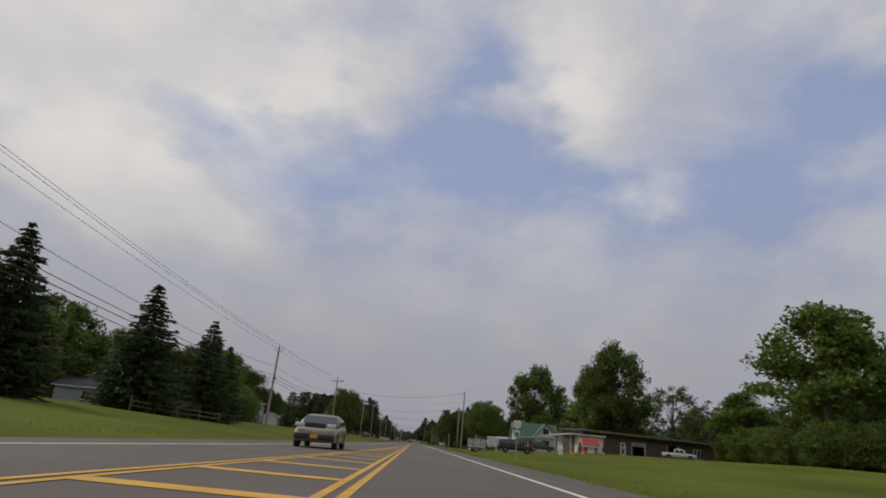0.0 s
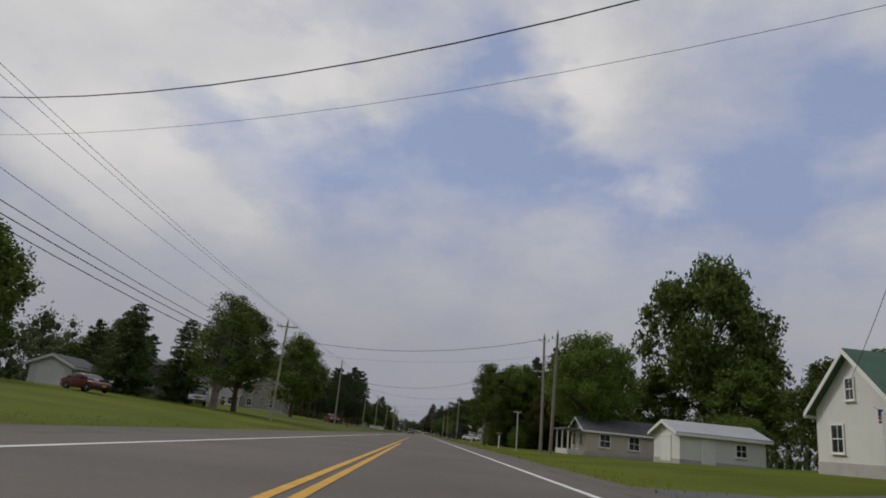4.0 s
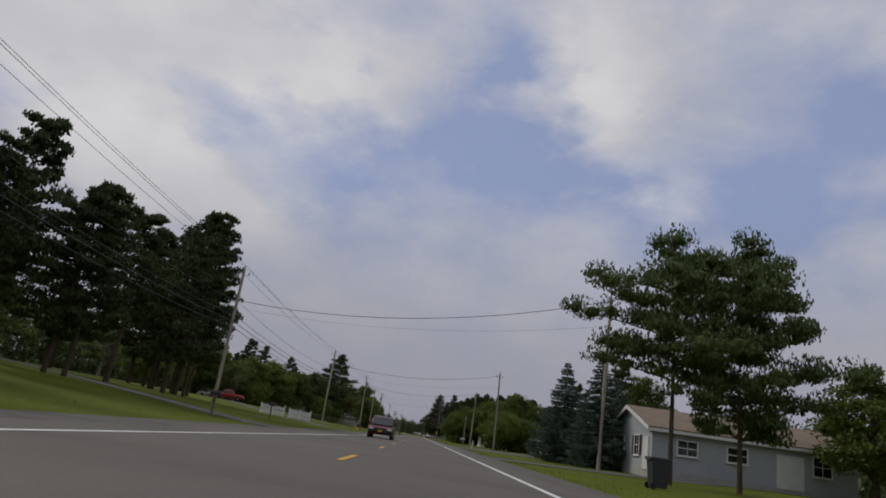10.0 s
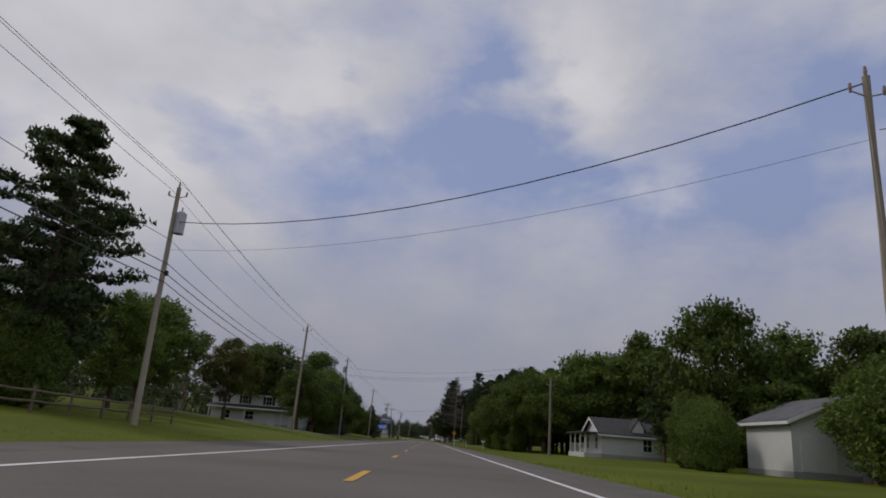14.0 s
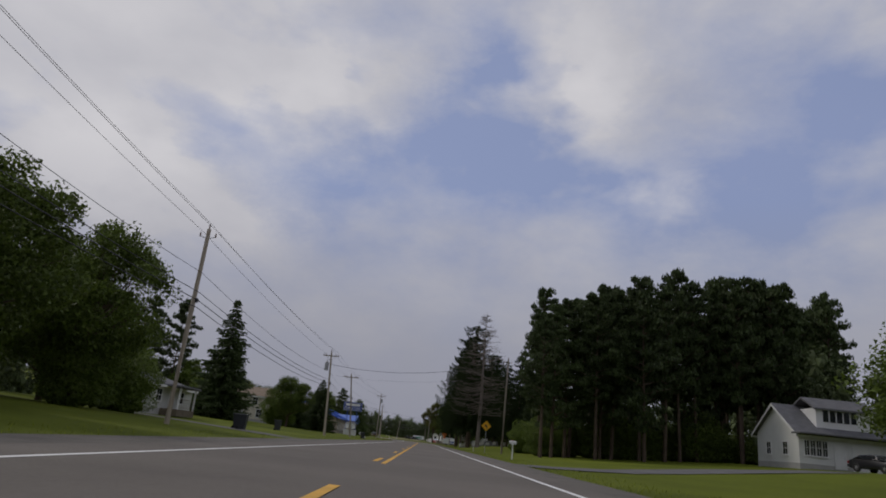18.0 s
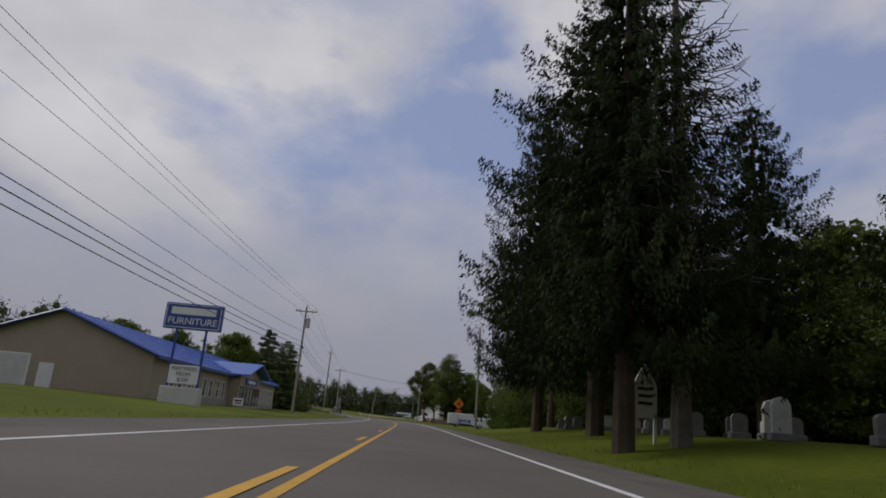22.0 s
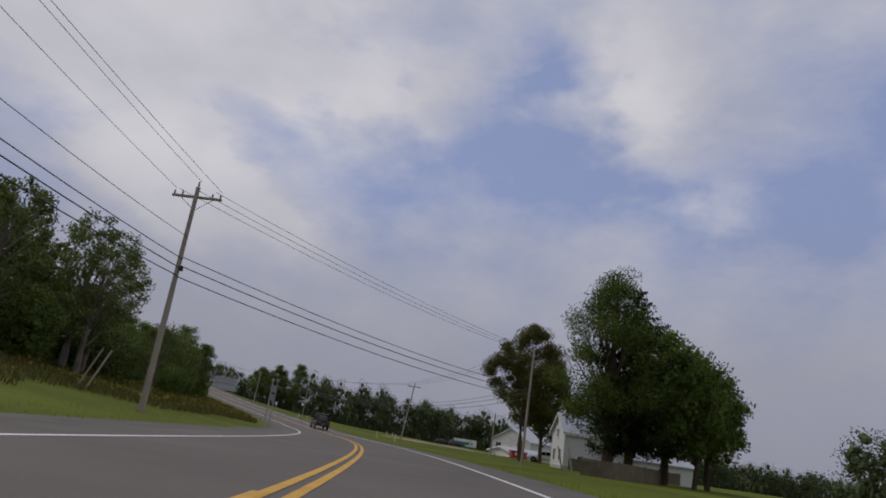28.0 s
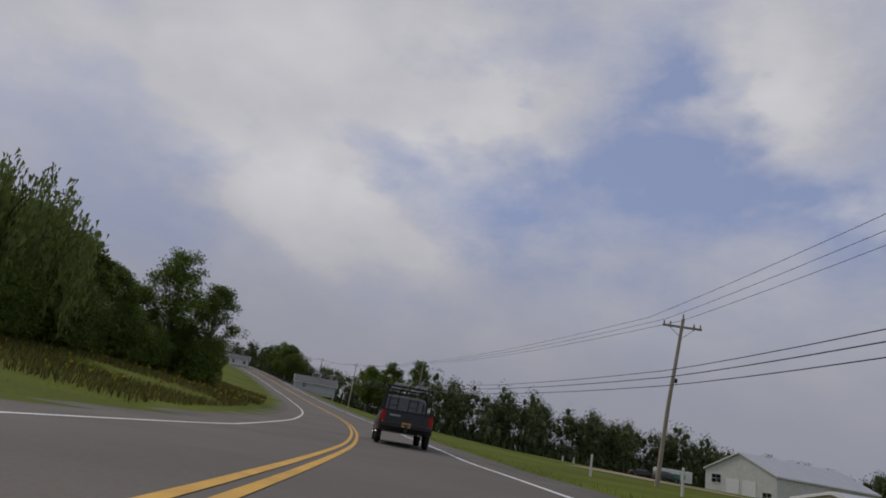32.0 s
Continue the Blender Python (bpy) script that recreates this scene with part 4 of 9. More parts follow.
for k, x, y, h, w in (("wpine", -45, 620, 18, 1.0), ("wpine", -42, 624, 18.5, 1.0), ("wpine", -50, 618, 17, 1.0), ("wpine", -36, 590, 13, 1.1), ("wpine", -42, 596, 13.5, 1.1), ("oak", -48, 606, 14, 1.2), ("maple", -30, 572, 11, 1.1), ("oak", -38, 566, 14, 1.2), ("hedge", -30, 606, 5, 1.2), ("maple", -19.5, 613, 7.6, 1.0), ("hedge", -22, 618, 5.0, 1.2), ("oak", -38, 622, 9, 1.1), ("ash", -36, 640, 10, 1.1),
                      ("oak", -45, 650, 9, 1.2), ("oak", -50, 665, 9, 1.2), ("oak", -50, 690, 10, 1.2), ("poplar", -42, 706, 10, 1.2), ("ash", -40, 722, 10, 1.2), ("oak", -48, 735, 13, 1.2), ("ash", -36, 742, 11, 1.1), ("oak", -44, 750, 13, 1.2)):
    plant(k, x, y, h, w)
for x, y, h, w in ((-19.8, 645, 10.2, 1.35), (-21.5, 650, 8.5, 1.3), (-23.5, 640, 8, 1.35), (-26.5, 646, 8, 1.4)):
    plant("spruce", x, y, h, w, group="spruces beside the store")
plant("bushy", -21.5, 741, 12.0, 1.0, label="broad bushy pine beside the pole")
plant("bushy", -25.5, 744, 11.0, 1.0)
plant("bushy", -22.5, 750, 8.5, 1.0)
plant("bush", -18.5, 747, 2.0, 1.3)
# the left bank of the bend
for k, x, y, h, w in (("ash", -34, 799, 13.5, 0.9), ("ash", -31.5, 797, 11.5, 0.8), ("ash", -25.8, 797.5, 5.8, 0.9), ("ash", -32, 786, 11.5, 0.85), ("ash", -37, 792, 13, 1.0), ("oak", -40, 782, 13, 1.2), ("wpine", -31, 768, 15, 1.1), ("oak", -38, 768, 14, 1.2), ("oak", -45, 800, 13, 1.3), ("ash", -33, 800, 8, 1.0), ("hedge", -33, 790, 5, 1.5), ("hedge", -36, 804, 5, 1.6),
                      ("hedge", -40, 815, 5.5, 1.5), ("oak", -50, 815, 10, 1.4), ("hedge", -45, 828, 6, 1.5), ("oak", -56, 828, 11, 1.4), ("oak", -62, 842, 11, 1.4), ("maple", -54, 848, 9, 1.2), ("oak", -66, 858, 11, 1.4), ("oak", -72, 874, 12, 1.4)):
    plant(k, x, y, h, w)
plant("willow", -48, 846, 10.4, 1.0)
for k, x, y, h, w in (("hedge", -49, 851, 5.5, 1.2), ("hedge", -52.5, 858, 4.6, 0.9), ("oak", -56, 860, 9.0, 1.1), ("oak", -58, 866, 8.5, 1.1), ("hedge", -56, 866, 5.0, 1.1), ("maple", -53, 852, 9.0, 1.0), ("oak", -61, 873, 8.0, 1.0), ("hedge", -46, 845, 4.6, 1.1), ("hedge", -43.5, 839, 4.0, 1.1)):
    plant(k, x, y, h, w, group="wood on the bank")
plant("oak", -73, 992, 16, 0.9, group="trees on the hill")
plant("maple", -80, 996, 13.5, 0.9, group="trees on the hill")
plant("poplar", -65, 991, 19, 1.0, label="tall loose tree above the far wood")
plant("poplar", -59.5, 877, 14.5, 1.2)
plant("poplar", -56.5, 880, 11.5, 1.2)
plant("hedge", -58, 872, 4.0, 1.5)
plant("hedge", -55.8, 879, 5.0, 1.0)
plant("hedge", -60, 878, 5.5, 1.1)
for x, y, h in ((-112, 1006, 11), (-119, 1016, 12), (-126, 1030, 12), (-134, 1042, 11), (-106, 998, 9)):
    plant("maple", x, y, h, 1.0, group="trees on the hill")
# right-hand side, from the start
for k, x, y, h, w in (("maple", 34.6, 192, 25.5, 0.66), ("poplar", 42.5, 195, 22.5, 0.75), ("oak", 33, 166, 9, 1.0), ("maple", 39.5, 130, 21.5, 0.75), ("maple", 36.5, 133, 17, 0.7), ("ash", 54.4, 139, 16, 1.2), ("ash", 61.5, 138, 13, 1.2), ("oak", 45.5, 71, 19, 1.3), ("oak", 52, 78, 15, 1.2), ("hedge", 40.5, 64, 4.5, 1.3), ("hedge", 43, 60, 4.5, 1.4),
                      ("oak", 50, 100, 11, 1.4), ("hedge", 53, 109, 5, 1.5), ("hedge", 57, 114, 5, 1.5), ("hedge", 62, 121, 5, 1.5), ("hedge", 58, 104, 5, 1.6), ("hedge", 66, 128, 5, 1.6), ("oak", 56, 92, 10, 1.4), ("oak", 55, 110, 11, 1.4), ("hedge", 48, 94, 5, 1.4), ("hedge", 48, 86, 5, 1.4), ("hedge", 46, 77, 5, 1.5), ("hedge", 49, 69, 5, 1.5), ("hedge", 52, 77, 5, 1.6), ("hedge", 50, 60, 5, 1.6), ("hedge", 50, 92, 5, 1.6), ("oak", 48, 150, 13, 1.3), ("oak", 42, 172, 12, 1.3), ("oak", 36, 185, 12, 1.3), ("oak", 30, 196, 11, 1.2),
                      ("oak", 25, 205, 11.5, 1.1), ("hedge", 31, 178, 5, 1.4), ("hedge", 37, 160, 5.5, 1.4)):
    plant(k, x, y, h, w)
for k, x, y, h, w in (("poplar", 9.9, 206.5, 12.0, 1.0), ("poplar", 11.0, 203, 10.6, 0.9), ("maple", 12.6, 206, 10.6, 0.85), ("oak", 14.6, 204, 11.4, 0.9), ("maple", 13.5, 207, 11, 0.9), ("wpine", 16.2, 206, 12.3, 0.9), ("wpine", 19, 204, 13.4, 1.0), ("ash", 21.5, 205, 13.5, 0.9),
                      ("oak", 18.5, 207, 11, 1.0), ("autumn", 16.5, 201, 7, 0.8), ("oak", 24, 208, 12, 1.0), ("maple", 19.5, 187, 13.5, 0.9), ("ash", 22.5, 192, 14, 0.9), ("bush", 13.5, 200, 2.6, 0.8), ("hedge", 17.2, 226, 7.4, 0.62), ("hedge", 20.5, 227.5, 7.0, 0.7), ("hedge", 11.0, 203.6, 3.4, 0.85), ("hedge", 13.2, 204.5, 3.0, 1.0), ("hedge", 15.5, 203.5, 3.6, 1.0), ("hedge", 18.4, 204.5, 4.0, 1.0), ("hedge", 21.5, 203.5, 4.0, 1.0)):
    plant(k, x, y, h, w, group="roadside grove")
for k, x, y, h, w in (("wpine", 38, 297, 14.5, 1.4), ("wpine", 30, 350, 13, 1.0), ("oak", 42, 310, 9, 1.3), ("oak", 46, 296, 9.5, 1.3), ("oak", 36, 318, 9, 1.3), ("oak", 30, 325, 9, 1.2), ("oak", 50, 280, 10, 1.3), ("hedge", 41, 284, 6, 1.4), ("wpine", 29, 318, 9, 1.1), ("wpine", 42, 268, 10, 1.1),
                      ("wpine", 33, 258, 10, 1.1), ("oak", 45, 255, 10, 1.2), ("oak", 22, 345, 9, 1.0)):
    plant(k, x, y, h, w)
plant("spread", 13.2, 314.6, 11.2, 1.0, label="spreading pine with long level limbs by the drive")
plant("spread_low", 16.6, 314.8, 11.6, 0.95, label="full spreading pine beside the drive")
for x, y, h in ((13.9, 342.5, 9.0), (15.2, 335.5, 8.6), (17.6, 339, 7.6)):
    plant("blue", x, y, h, 1.0, group="blue spruces")
for i in range(34):
    y = 398 + 78 * prng.random()
    x = 14.5 + 20 * prng.random() + (11 if 420 < y < 481 else 0)
    plant(("oak", "maple", "hedge", "oak")[i % 4], x, y, prng.uniform(5.0, 6.6) + 0.12 * (x - 14), prng.uniform(1.0, 1.3), group="roadside wood")
for k, x, y, h, w in (("wpine", 29, 404, 13.0, 1.1), ("wpine", 36, 400, 17.2, 1.3), ("oak", 34, 398, 9, 1.1), ("spruce", 27, 400, 10, 0.9), ("oak", 40, 390, 9, 1.2), ("maple", 25, 452, 14.2, 0.8), ("oak", 27, 461, 9, 1.0), ("oak", 16, 404, 6.5, 1.0), ("maple", 18, 409, 7, 1.0), ("hedge", 15.5, 412, 4.6, 1.0), ("oak", 18, 415, 6.5, 1.0), ("hedge", 15.8, 523, 3.4, 1.0), ("hedge", 17.4, 530, 3.2, 1.0), ("hedge", 19.6, 441, 4.6, 0.8), ("hedge", 20.5, 446, 5.4, 0.8), ("maple", 31, 452, 12, 1.0), ("oak", 34, 446, 12, 1.0), ("oak", 16.8, 520, 7.8, 0.9), ("maple", 17.2, 527, 7.6, 0.9), ("hedge", 18.6, 531, 5.2, 0.8), ("wpine", 24, 462, 11, 1.0)):
    plant(k, x, y, h, w)
for i in range(40):
    y = 484 + 48 * prng.random()
    x = 12.5 + 19 * prng.random() ** 1.2
    plant(("maple", "oak", "maple", "oak")[i % 4], x, y, (prng.uniform(7.3, 9.3) + 0.38 * (x - 11)) * float(np.interp(y, [484, 512, 532], [1.06, 0.95, 0.62])), prng.uniform(1.0, 1.25), group="roadside wood")
for i in range(12):
    plant("hedge", 12.4 + 1.6 * prng.random(), 487 + 3.4 * i, prng.uniform(2.6, 3.6), 1.0, group="roadside wood")
for i in range(40):
    y = 585 + 15 * prng.random()
    x = 5.0 + 0.6 * (y - 568) + 32 * prng.random()
    plant("wpine" if i % 4 == 0 else "pine", x, y, prng.uniform(18.5, 22.0), prng.uniform(0.75, 0.95), group="tall pine stand")
for i, (x, y, h) in enumerate(((12.8, 579, 14.5), (14.4, 582, 16.0), (13.8, 585.5, 15.5), (16.2, 584, 17), (17.4, 587.5, 18), (19, 582, 17.5), (21.5, 585, 18.5), (24, 581.5, 17.5), (27, 584, 19))):
    plant("wpine" if i % 3 == 1 else "pine", x, y, h, 1.0, group="tall pine stand")
for x, y, h in ((14.6, 587, 3.6), (17.5, 590.5, 4.4), (20.5, 588.5, 4.6), (24, 590, 4.8), (14.8, 602, 4.2), (17.6, 604, 4.8)):
    plant("hedge", x, y, h, 1.25, group="undergrowth")
plant("pine", 15.0, 594, 20.5, 0.72, group="tall pine stand", k=1)
for i in range(12):
    plant("hedge", 20 + 22 * prng.random(), 586 + 14 * prng.random(), prng.uniform(3.0, 5.5), 1.3, group="undergrowth")
for k, x, y, h, w in (("norway", 8.4, 621.5, 20.5, 0.92), ("norway", 15.5, 634, 15.5, 0.95), ("norway_low", 7.6, 643.5, 19.0, 0.9), ("norway", 10.2, 656, 24, 0.95), ("norway", 10.0, 670, 25, 0.8), ("norway_high", 15.2, 690, 22, 0.85),
                      ("norway", 15.5, 664, 21, 1.0), ("norway", 15.5, 650, 15, 0.9), ("norway", 19, 640, 18, 0.9), ("norway", 17.5, 674, 22, 1.1), ("norway_low", 15.5, 628, 10, 0.9), ("norway_low", 21, 630, 13, 0.9), ("norway", 20, 684, 18, 0.8)):
    plant(k, x, y, h, w, group="old cemetery spruces")
for k, x, y, h, w in (("hedge", 22, 612, 5, 1.3), ("spruce", 17, 612, 9, 1.0), ("spruce", 21, 606, 10, 1.0), ("hedge", 26, 640, 6, 1.4), ("hedge", 27, 660, 6, 1.4), ("hedge", 26, 680, 6, 1.4), ("oak", 30, 650, 10, 1.3), ("oak", 32, 630, 11, 1.3), ("hedge", 20, 650, 7, 1.2), ("hedge", 21.5, 643, 7.5, 1.3), ("oak", 23, 655, 12, 1.3), ("oak", 24, 644, 11, 1.3), ("hedge", 20, 660, 7, 1.3), ("oak", 23, 668, 12, 1.3), ("hedge", 21, 673, 7, 1.3), ("oak", 24, 634, 10, 1.3), ("hedge", 19, 688, 6, 1.3), ("hedge", 17, 682, 4.5, 1.3), ("oak", 25, 690, 10, 1.2)):
    plant(k, x, y, h, w)
for k, x, y, h, w in (("ash", 13.5, 704, 12.0, 0.7), ("ash", 17, 706, 12.6, 0.9), ("hedge", 12, 700, 5.4, 0.9), ("hedge", 14, 704, 6.6, 0.95), ("hedge", 16.5, 700, 7, 1.0), ("hedge", 15, 694, 5.6, 1.0), ("hedge", 12.8, 697, 5.4, 0.85), ("hedge", 19, 708, 6, 1.2), ("oak", 21, 700, 9, 1.1)):
    plant(k, x, y, h, w)
arch = leaning_tree("old thin-crowned tree leaning over the verge")
arch.matrix_basis = pose(13.5, 700.5, gz(13.5, 700.5) + 0.6) @ Matrix.Scale(1.08, 4)
for x, y, h, w, sd in ((9.6, 617.6, 21.3, 14.5, 3), (9.5, 643.8, 21.5, 8.5, 4)):
    dead = dead_spruce(h, w, "dead leafless grey spruce standing among the living", sd)
    dead.matrix_basis = pose(x, y, gz(x, y))
for k, x, y, h, w in (("oak", 30.5, 744, 13.5, 0.75), ("maple", 34, 747, 11.5, 0.9), ("hedge", 33, 742, 5.5, 1.1), ("oak", 38, 760, 10, 1.0), ("oak", 43, 774, 9.5, 1.0), ("poplar", 48, 790, 10.5, 1.1), ("hedge", 41, 764, 5.0, 1.4), ("maple", 51, 800, 9, 1.1), ("oak", 57, 815, 9.5, 1.1), ("hedge", 47, 782, 5.0, 1.6), ("hedge", 54, 806, 5.0, 1.6)):
    plant(k, x, y, h, w, group="wood at the field's edge")
plant("tall", 11.2, 811, 21.0, 1.1, label="big dense tree beside the white house")
plant("norway", 13.4, 812, 18.5, 1.15)
plant("oak", 17.5, 815, 15.5, 1.1)
plant("maple", 19.4, 812, 12.5, 0.75)
plant("oak", 22.0, 816, 12.5, 0.95)
plant("maple", 9.4, 848.5, 15.5, 0.75)
plant("autumn", 6.2, 843.2, 19.4, 0.86, label="maple tree with rusty autumn edges")

# far woods: many small crowns in single sheets of foliage


def far_wood(name, spots, label, size=0.45, per=260, lm=LEAF_HAZED):
    """A stand of far trees: each crown a few knots of dark inner foliage under loose leaves."""
    global rng
    rng = np.random.default_rng(len(name) + len(spots))
    tris = []
    for x, y, h, w in spots:
        z = gz(x, y)
        m = 12
        u = unit(m) * np.array([0.3 * w, 0.3 * w, 0.3 * h]) * rng.uniform(0.5, 1.1, (m, 1))
        c = np.array([x, y, z + h * 0.56]) + u
        tris.append(cores(c, np.tile([0.075 * w, 0.075 * w, 0.06 * h], (m, 1))))
        n = int(per * 1.25)
        k = rng.integers(0, m, n)
        d = unit(n) * rng.uniform(0.4, 1.0, (n, 1))
        q = c[k] + d * np.array([0.25 * w, 0.25 * w, 0.18 * h])
        q[:, 2] = np.maximum(q[:, 2], z + 0.2)
        # undergrowth to the ground
        n = int(per * 0.55)
        a, r = rng.uniform(0, 6.283, n), np.sqrt(rng.uniform(0.02, 1, n)) * 0.6 * w
        low = np.stack([x + np.cos(a) * r, y + np.sin(a) * r, z + rng.uniform(0, 1, n) ** 1.3 * 0.4 * h], 1)
        tris.append(leaf_tris(np.concatenate([q, low]), size * 0.8, long=1.4))
        m = 9
        c = np.stack([x + rng.normal(0, 0.2 * w, m), y + rng.normal(0, 0.2 * w, m), z + rng.uniform(0.05, 0.25, m) * h], 1)
        tris.append(cores(c, np.tile([0.06 * w, 0.06 * w, 0.09 * h], (m, 1))))
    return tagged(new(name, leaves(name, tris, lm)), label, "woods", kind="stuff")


def row(x0, y0, x1, y1, n, depth, h0, h1, w):
    out = []
    for i in range(n):
        a = prng.random()
        out.append((x0 + (x1 - x0) * a + prng.uniform(-depth, depth), y0 + (y1 - y0) * a + prng.uniform(-depth, depth), prng.uniform(h0, h1), w * prng.uniform(0.8, 1.3)))
    return out


far_wood("woods", row(-75, 60, -80, 640, 200, 8, 12, 17, 9), "dense green woods far behind the houses", 0.48, 340)
far_wood("woods", row(62, 12, 60, 60, 26, 6, 9, 13, 9) + row(72, 60, 58, 560, 190, 8, 10, 14, 9), "dense green woods far behind the houses", 0.48, 340)
far_wood("woods", row(48, 560, 50, 690, 60, 6, 12, 16, 8), "dense woods behind the cemetery", 0.42, 340)
far_wood("woods", row(-70, 640, -82, 880, 100, 9, 12, 16, 9), "dense green woods on the rise", 0.48, 340)
far_wood("woods", row(-60, 985, 10, 1030, 80, 8, 13, 18, 9) + row(10, 1030, 190, 1060, 120, 10, 10, 14, 9), "dark tree line beyond the hay field", 0.4, 620)
far_wood("woods", row(190, 1060, 420, 900, 120, 12, 12, 18, 12), "dark tree line beyond the hay field", 0.8, 200)
far_wood("woods", row(62, 842, 330, 880, 260, 13, 9, 14, 9), "green woods across the field", 0.36, 560)
far_wood("woods", row(-64, 376, -46, 470, 26, 4, 9, 13, 8), "dense woods behind the roadside fence", 0.4, 320)
far_wood("woods", row(-170, 1085, -70, 1000, 60, 6, 9, 14, 8) + row(-230, 1060, -160, 1110, 40, 8, 7, 11, 9), "trees along the hill top", 0.48, 340)
far_wood("woods", row(-120, 900, -220, 1090, 80, 10, 8, 13, 9), "trees left of the hill road", 0.48, 340)
far_wood("woods", row(-420, 1250, 500, 1500, 170, 30, 14, 22, 22), "distant wooded skyline", 1.4, 160)

# ---- utility poles and wires ----


def utility_pole(x, y, h, arm=0.0, lean=0.0, heading=0.0, transformer=0, label="", r=0.15, low=True):
    """A wooden pole. arm: length of the cross arm, 0 for none."""
    e = base("utility_pole", x, y, gz(x, y) - 0.1, heading, label or "weathered wooden utility pole at the roadside", "utility pole", "utility poles")
    sh = Shape().tube([(0, 0, -0.4), (lean * 0.4, 0, h * 0.45), (lean, 0, h)], r, 10, 0.68)
    sh.rod((lean, 0, h), (lean, 0, h + 0.02), r * 0.68, r * 0.4, 10)
    part("shaft", sh, WOOD_POLE, e)
    caps = [(lean, 0, h, 0.28)]
    if arm:
        part("crossarm", Shape().box(lean, 0.12, h - 0.45, arm, 0.1, 0.12, bev=0.015), WOOD_POLE, e)
        for k in (-1, 1):
            part("brace", Shape().rod((lean + k * arm * 0.32, 0.14, h - 0.5), (lean, 0.14, h - 1.1), 0.018, n=5), STEEL, e)
            caps += [(lean + k * arm * f, 0.12, h - 0.38, 0.18) for f in (0.46, 0.3)]
    else:
        for k in (-1, 1):
            part("bracket", Shape().rod((lean, 0, h - 0.55), (lean + k * 0.42, 0, h - 0.42), 0.022, n=5), STEEL, e)
            caps.append((lean + k * 0.42, 0, h - 0.46, 0.24))
    for cx, cy, cz, ch in caps:
        part("insulator", Shape().rod((cx, cy, cz), (cx, cy, cz + ch * 0.45), 0.03, 0.05, 7).rod((cx, cy, cz + ch * 0.4), (cx, cy, cz + ch), 0.05, 0.035, 7), PORCELAIN, e)
    if transformer:
        t = Shape().rod((lean + 0.36 * transformer, 0, h - 2.3), (lean + 0.36 * transformer, 0, h - 1.3), 0.24, n=12)
        t.rod((lean + 0.36 * transformer, 0, h - 1.3), (lean + 0.36 * transformer, 0, h - 1.2), 0.24, 0.1, 12)
        t.rod((lean + 0.36 * transformer, 0, h - 1.2), (lean + 0.36 * transformer, 0, h - 1.0), 0.04, n=6)
        part("transformer", t, STEEL, e, "grey cylindrical transformer can")
    if low:
        part("cable_clamp", Shape().box(lean * 0.6 + 0.16, 0, h * 0.62, 0.14, 0.2, 0.24, bev=0.03), BLACK, e)
    return e


def wire(p, q, sag, r=0.013, group="overhead wires", label="thin black overhead cable with a slight sag", n=12):
    p, q = Vector(p), Vector(q)
    pts = [p.lerp(q, i / n) - Vector((0, 0, sag * 4 * (i / n) * (1 - i / n))) for i in range(n + 1)]
    ob = new("overhead_wire", Shape().tube(pts, r, 4).mesh("overhead_wire", WIRE))
    return tagged(ob, label, "wire", group)


# x, y, height of the top above the road, arm, transformer
LEFT_POLES = [(-16.2, -32, 10, 0, 0), (-16.1, 20, 10, 0, 0), (-16.0, 77.5, 10.0, 0, 0), (-15.6, 133.5, 11.5, 2.4, 0), (-13.6, 181, 10.3, 2.2, 0), (-14.6, 236.5, 12.1, 0, 0), (-13.7, 288.5, 10.9, 0, 1), (-13.5, 331, 10.9, 0, 0),
              (-12.5, 378.5, 10.7, 0, 0), (-11.7, 426, 11.4, 0, 1), (-12.4, 465, 11.2, 0, 0), (-12.8, 503.5, 12.4, 0, -1), (-11.8, 546, 10.7, 0, 0), (-11.4, 594, 10.3, 2.0, -1), (-11.9, 622.7, 10.3, 2.5, 0), (-11.5, 696.5, 11.9, 2.4, 1), (-13.3, 737, 10.9, 0, 0), (-15.6, 776, 10.6, 2.4, 0)]
for i, (x, y, h, arm, tr) in enumerate(LEFT_POLES):
    lean = {13: -0.55, 14: -1.1}.get(i) or (0.12, -0.1, 0.2, 0.05)[i % 4]
    utility_pole(x - lean, y, h - gz(x, y), arm, lean=lean, transformer=tr, label=("weathered wooden utility pole with a cross arm" if arm else "") + (" and a transformer" if tr and arm else "") or ("wooden utility pole carrying a grey transformer" if tr else ""))
for (x0, y0, h0, a0, _), (x1, y1, h1, a1, _) in zip(LEFT_POLES, LEFT_POLES[1:]):
    for k in (-1, 0, 1):
        o0 = k * (a0 * 0.46 if a0 else 0.42)
        o1 = k * (a1 * 0.46 if a1 else 0.42)
        wire((x0 + o0 + 0.1, y0, h0 + (0.18 if k == 0 else -0.25)), (x1 + o1 + 0.1, y1, h1 + (0.18 if k == 0 else -0.25)), 0.35, 0.012)
    for hf, off, rr, sg in ((0.76, 0.1, 0.014, 0.7), (0.66, 0.16, 0.02, 0.55), (0.62, 0.16, 0.024, 0.5), (0.585, 0.16, 0.022, 0.6)):
        wire((x0 + off, y0, h0 * hf), (x1 + off, y1, h1 * hf), sg, rr)

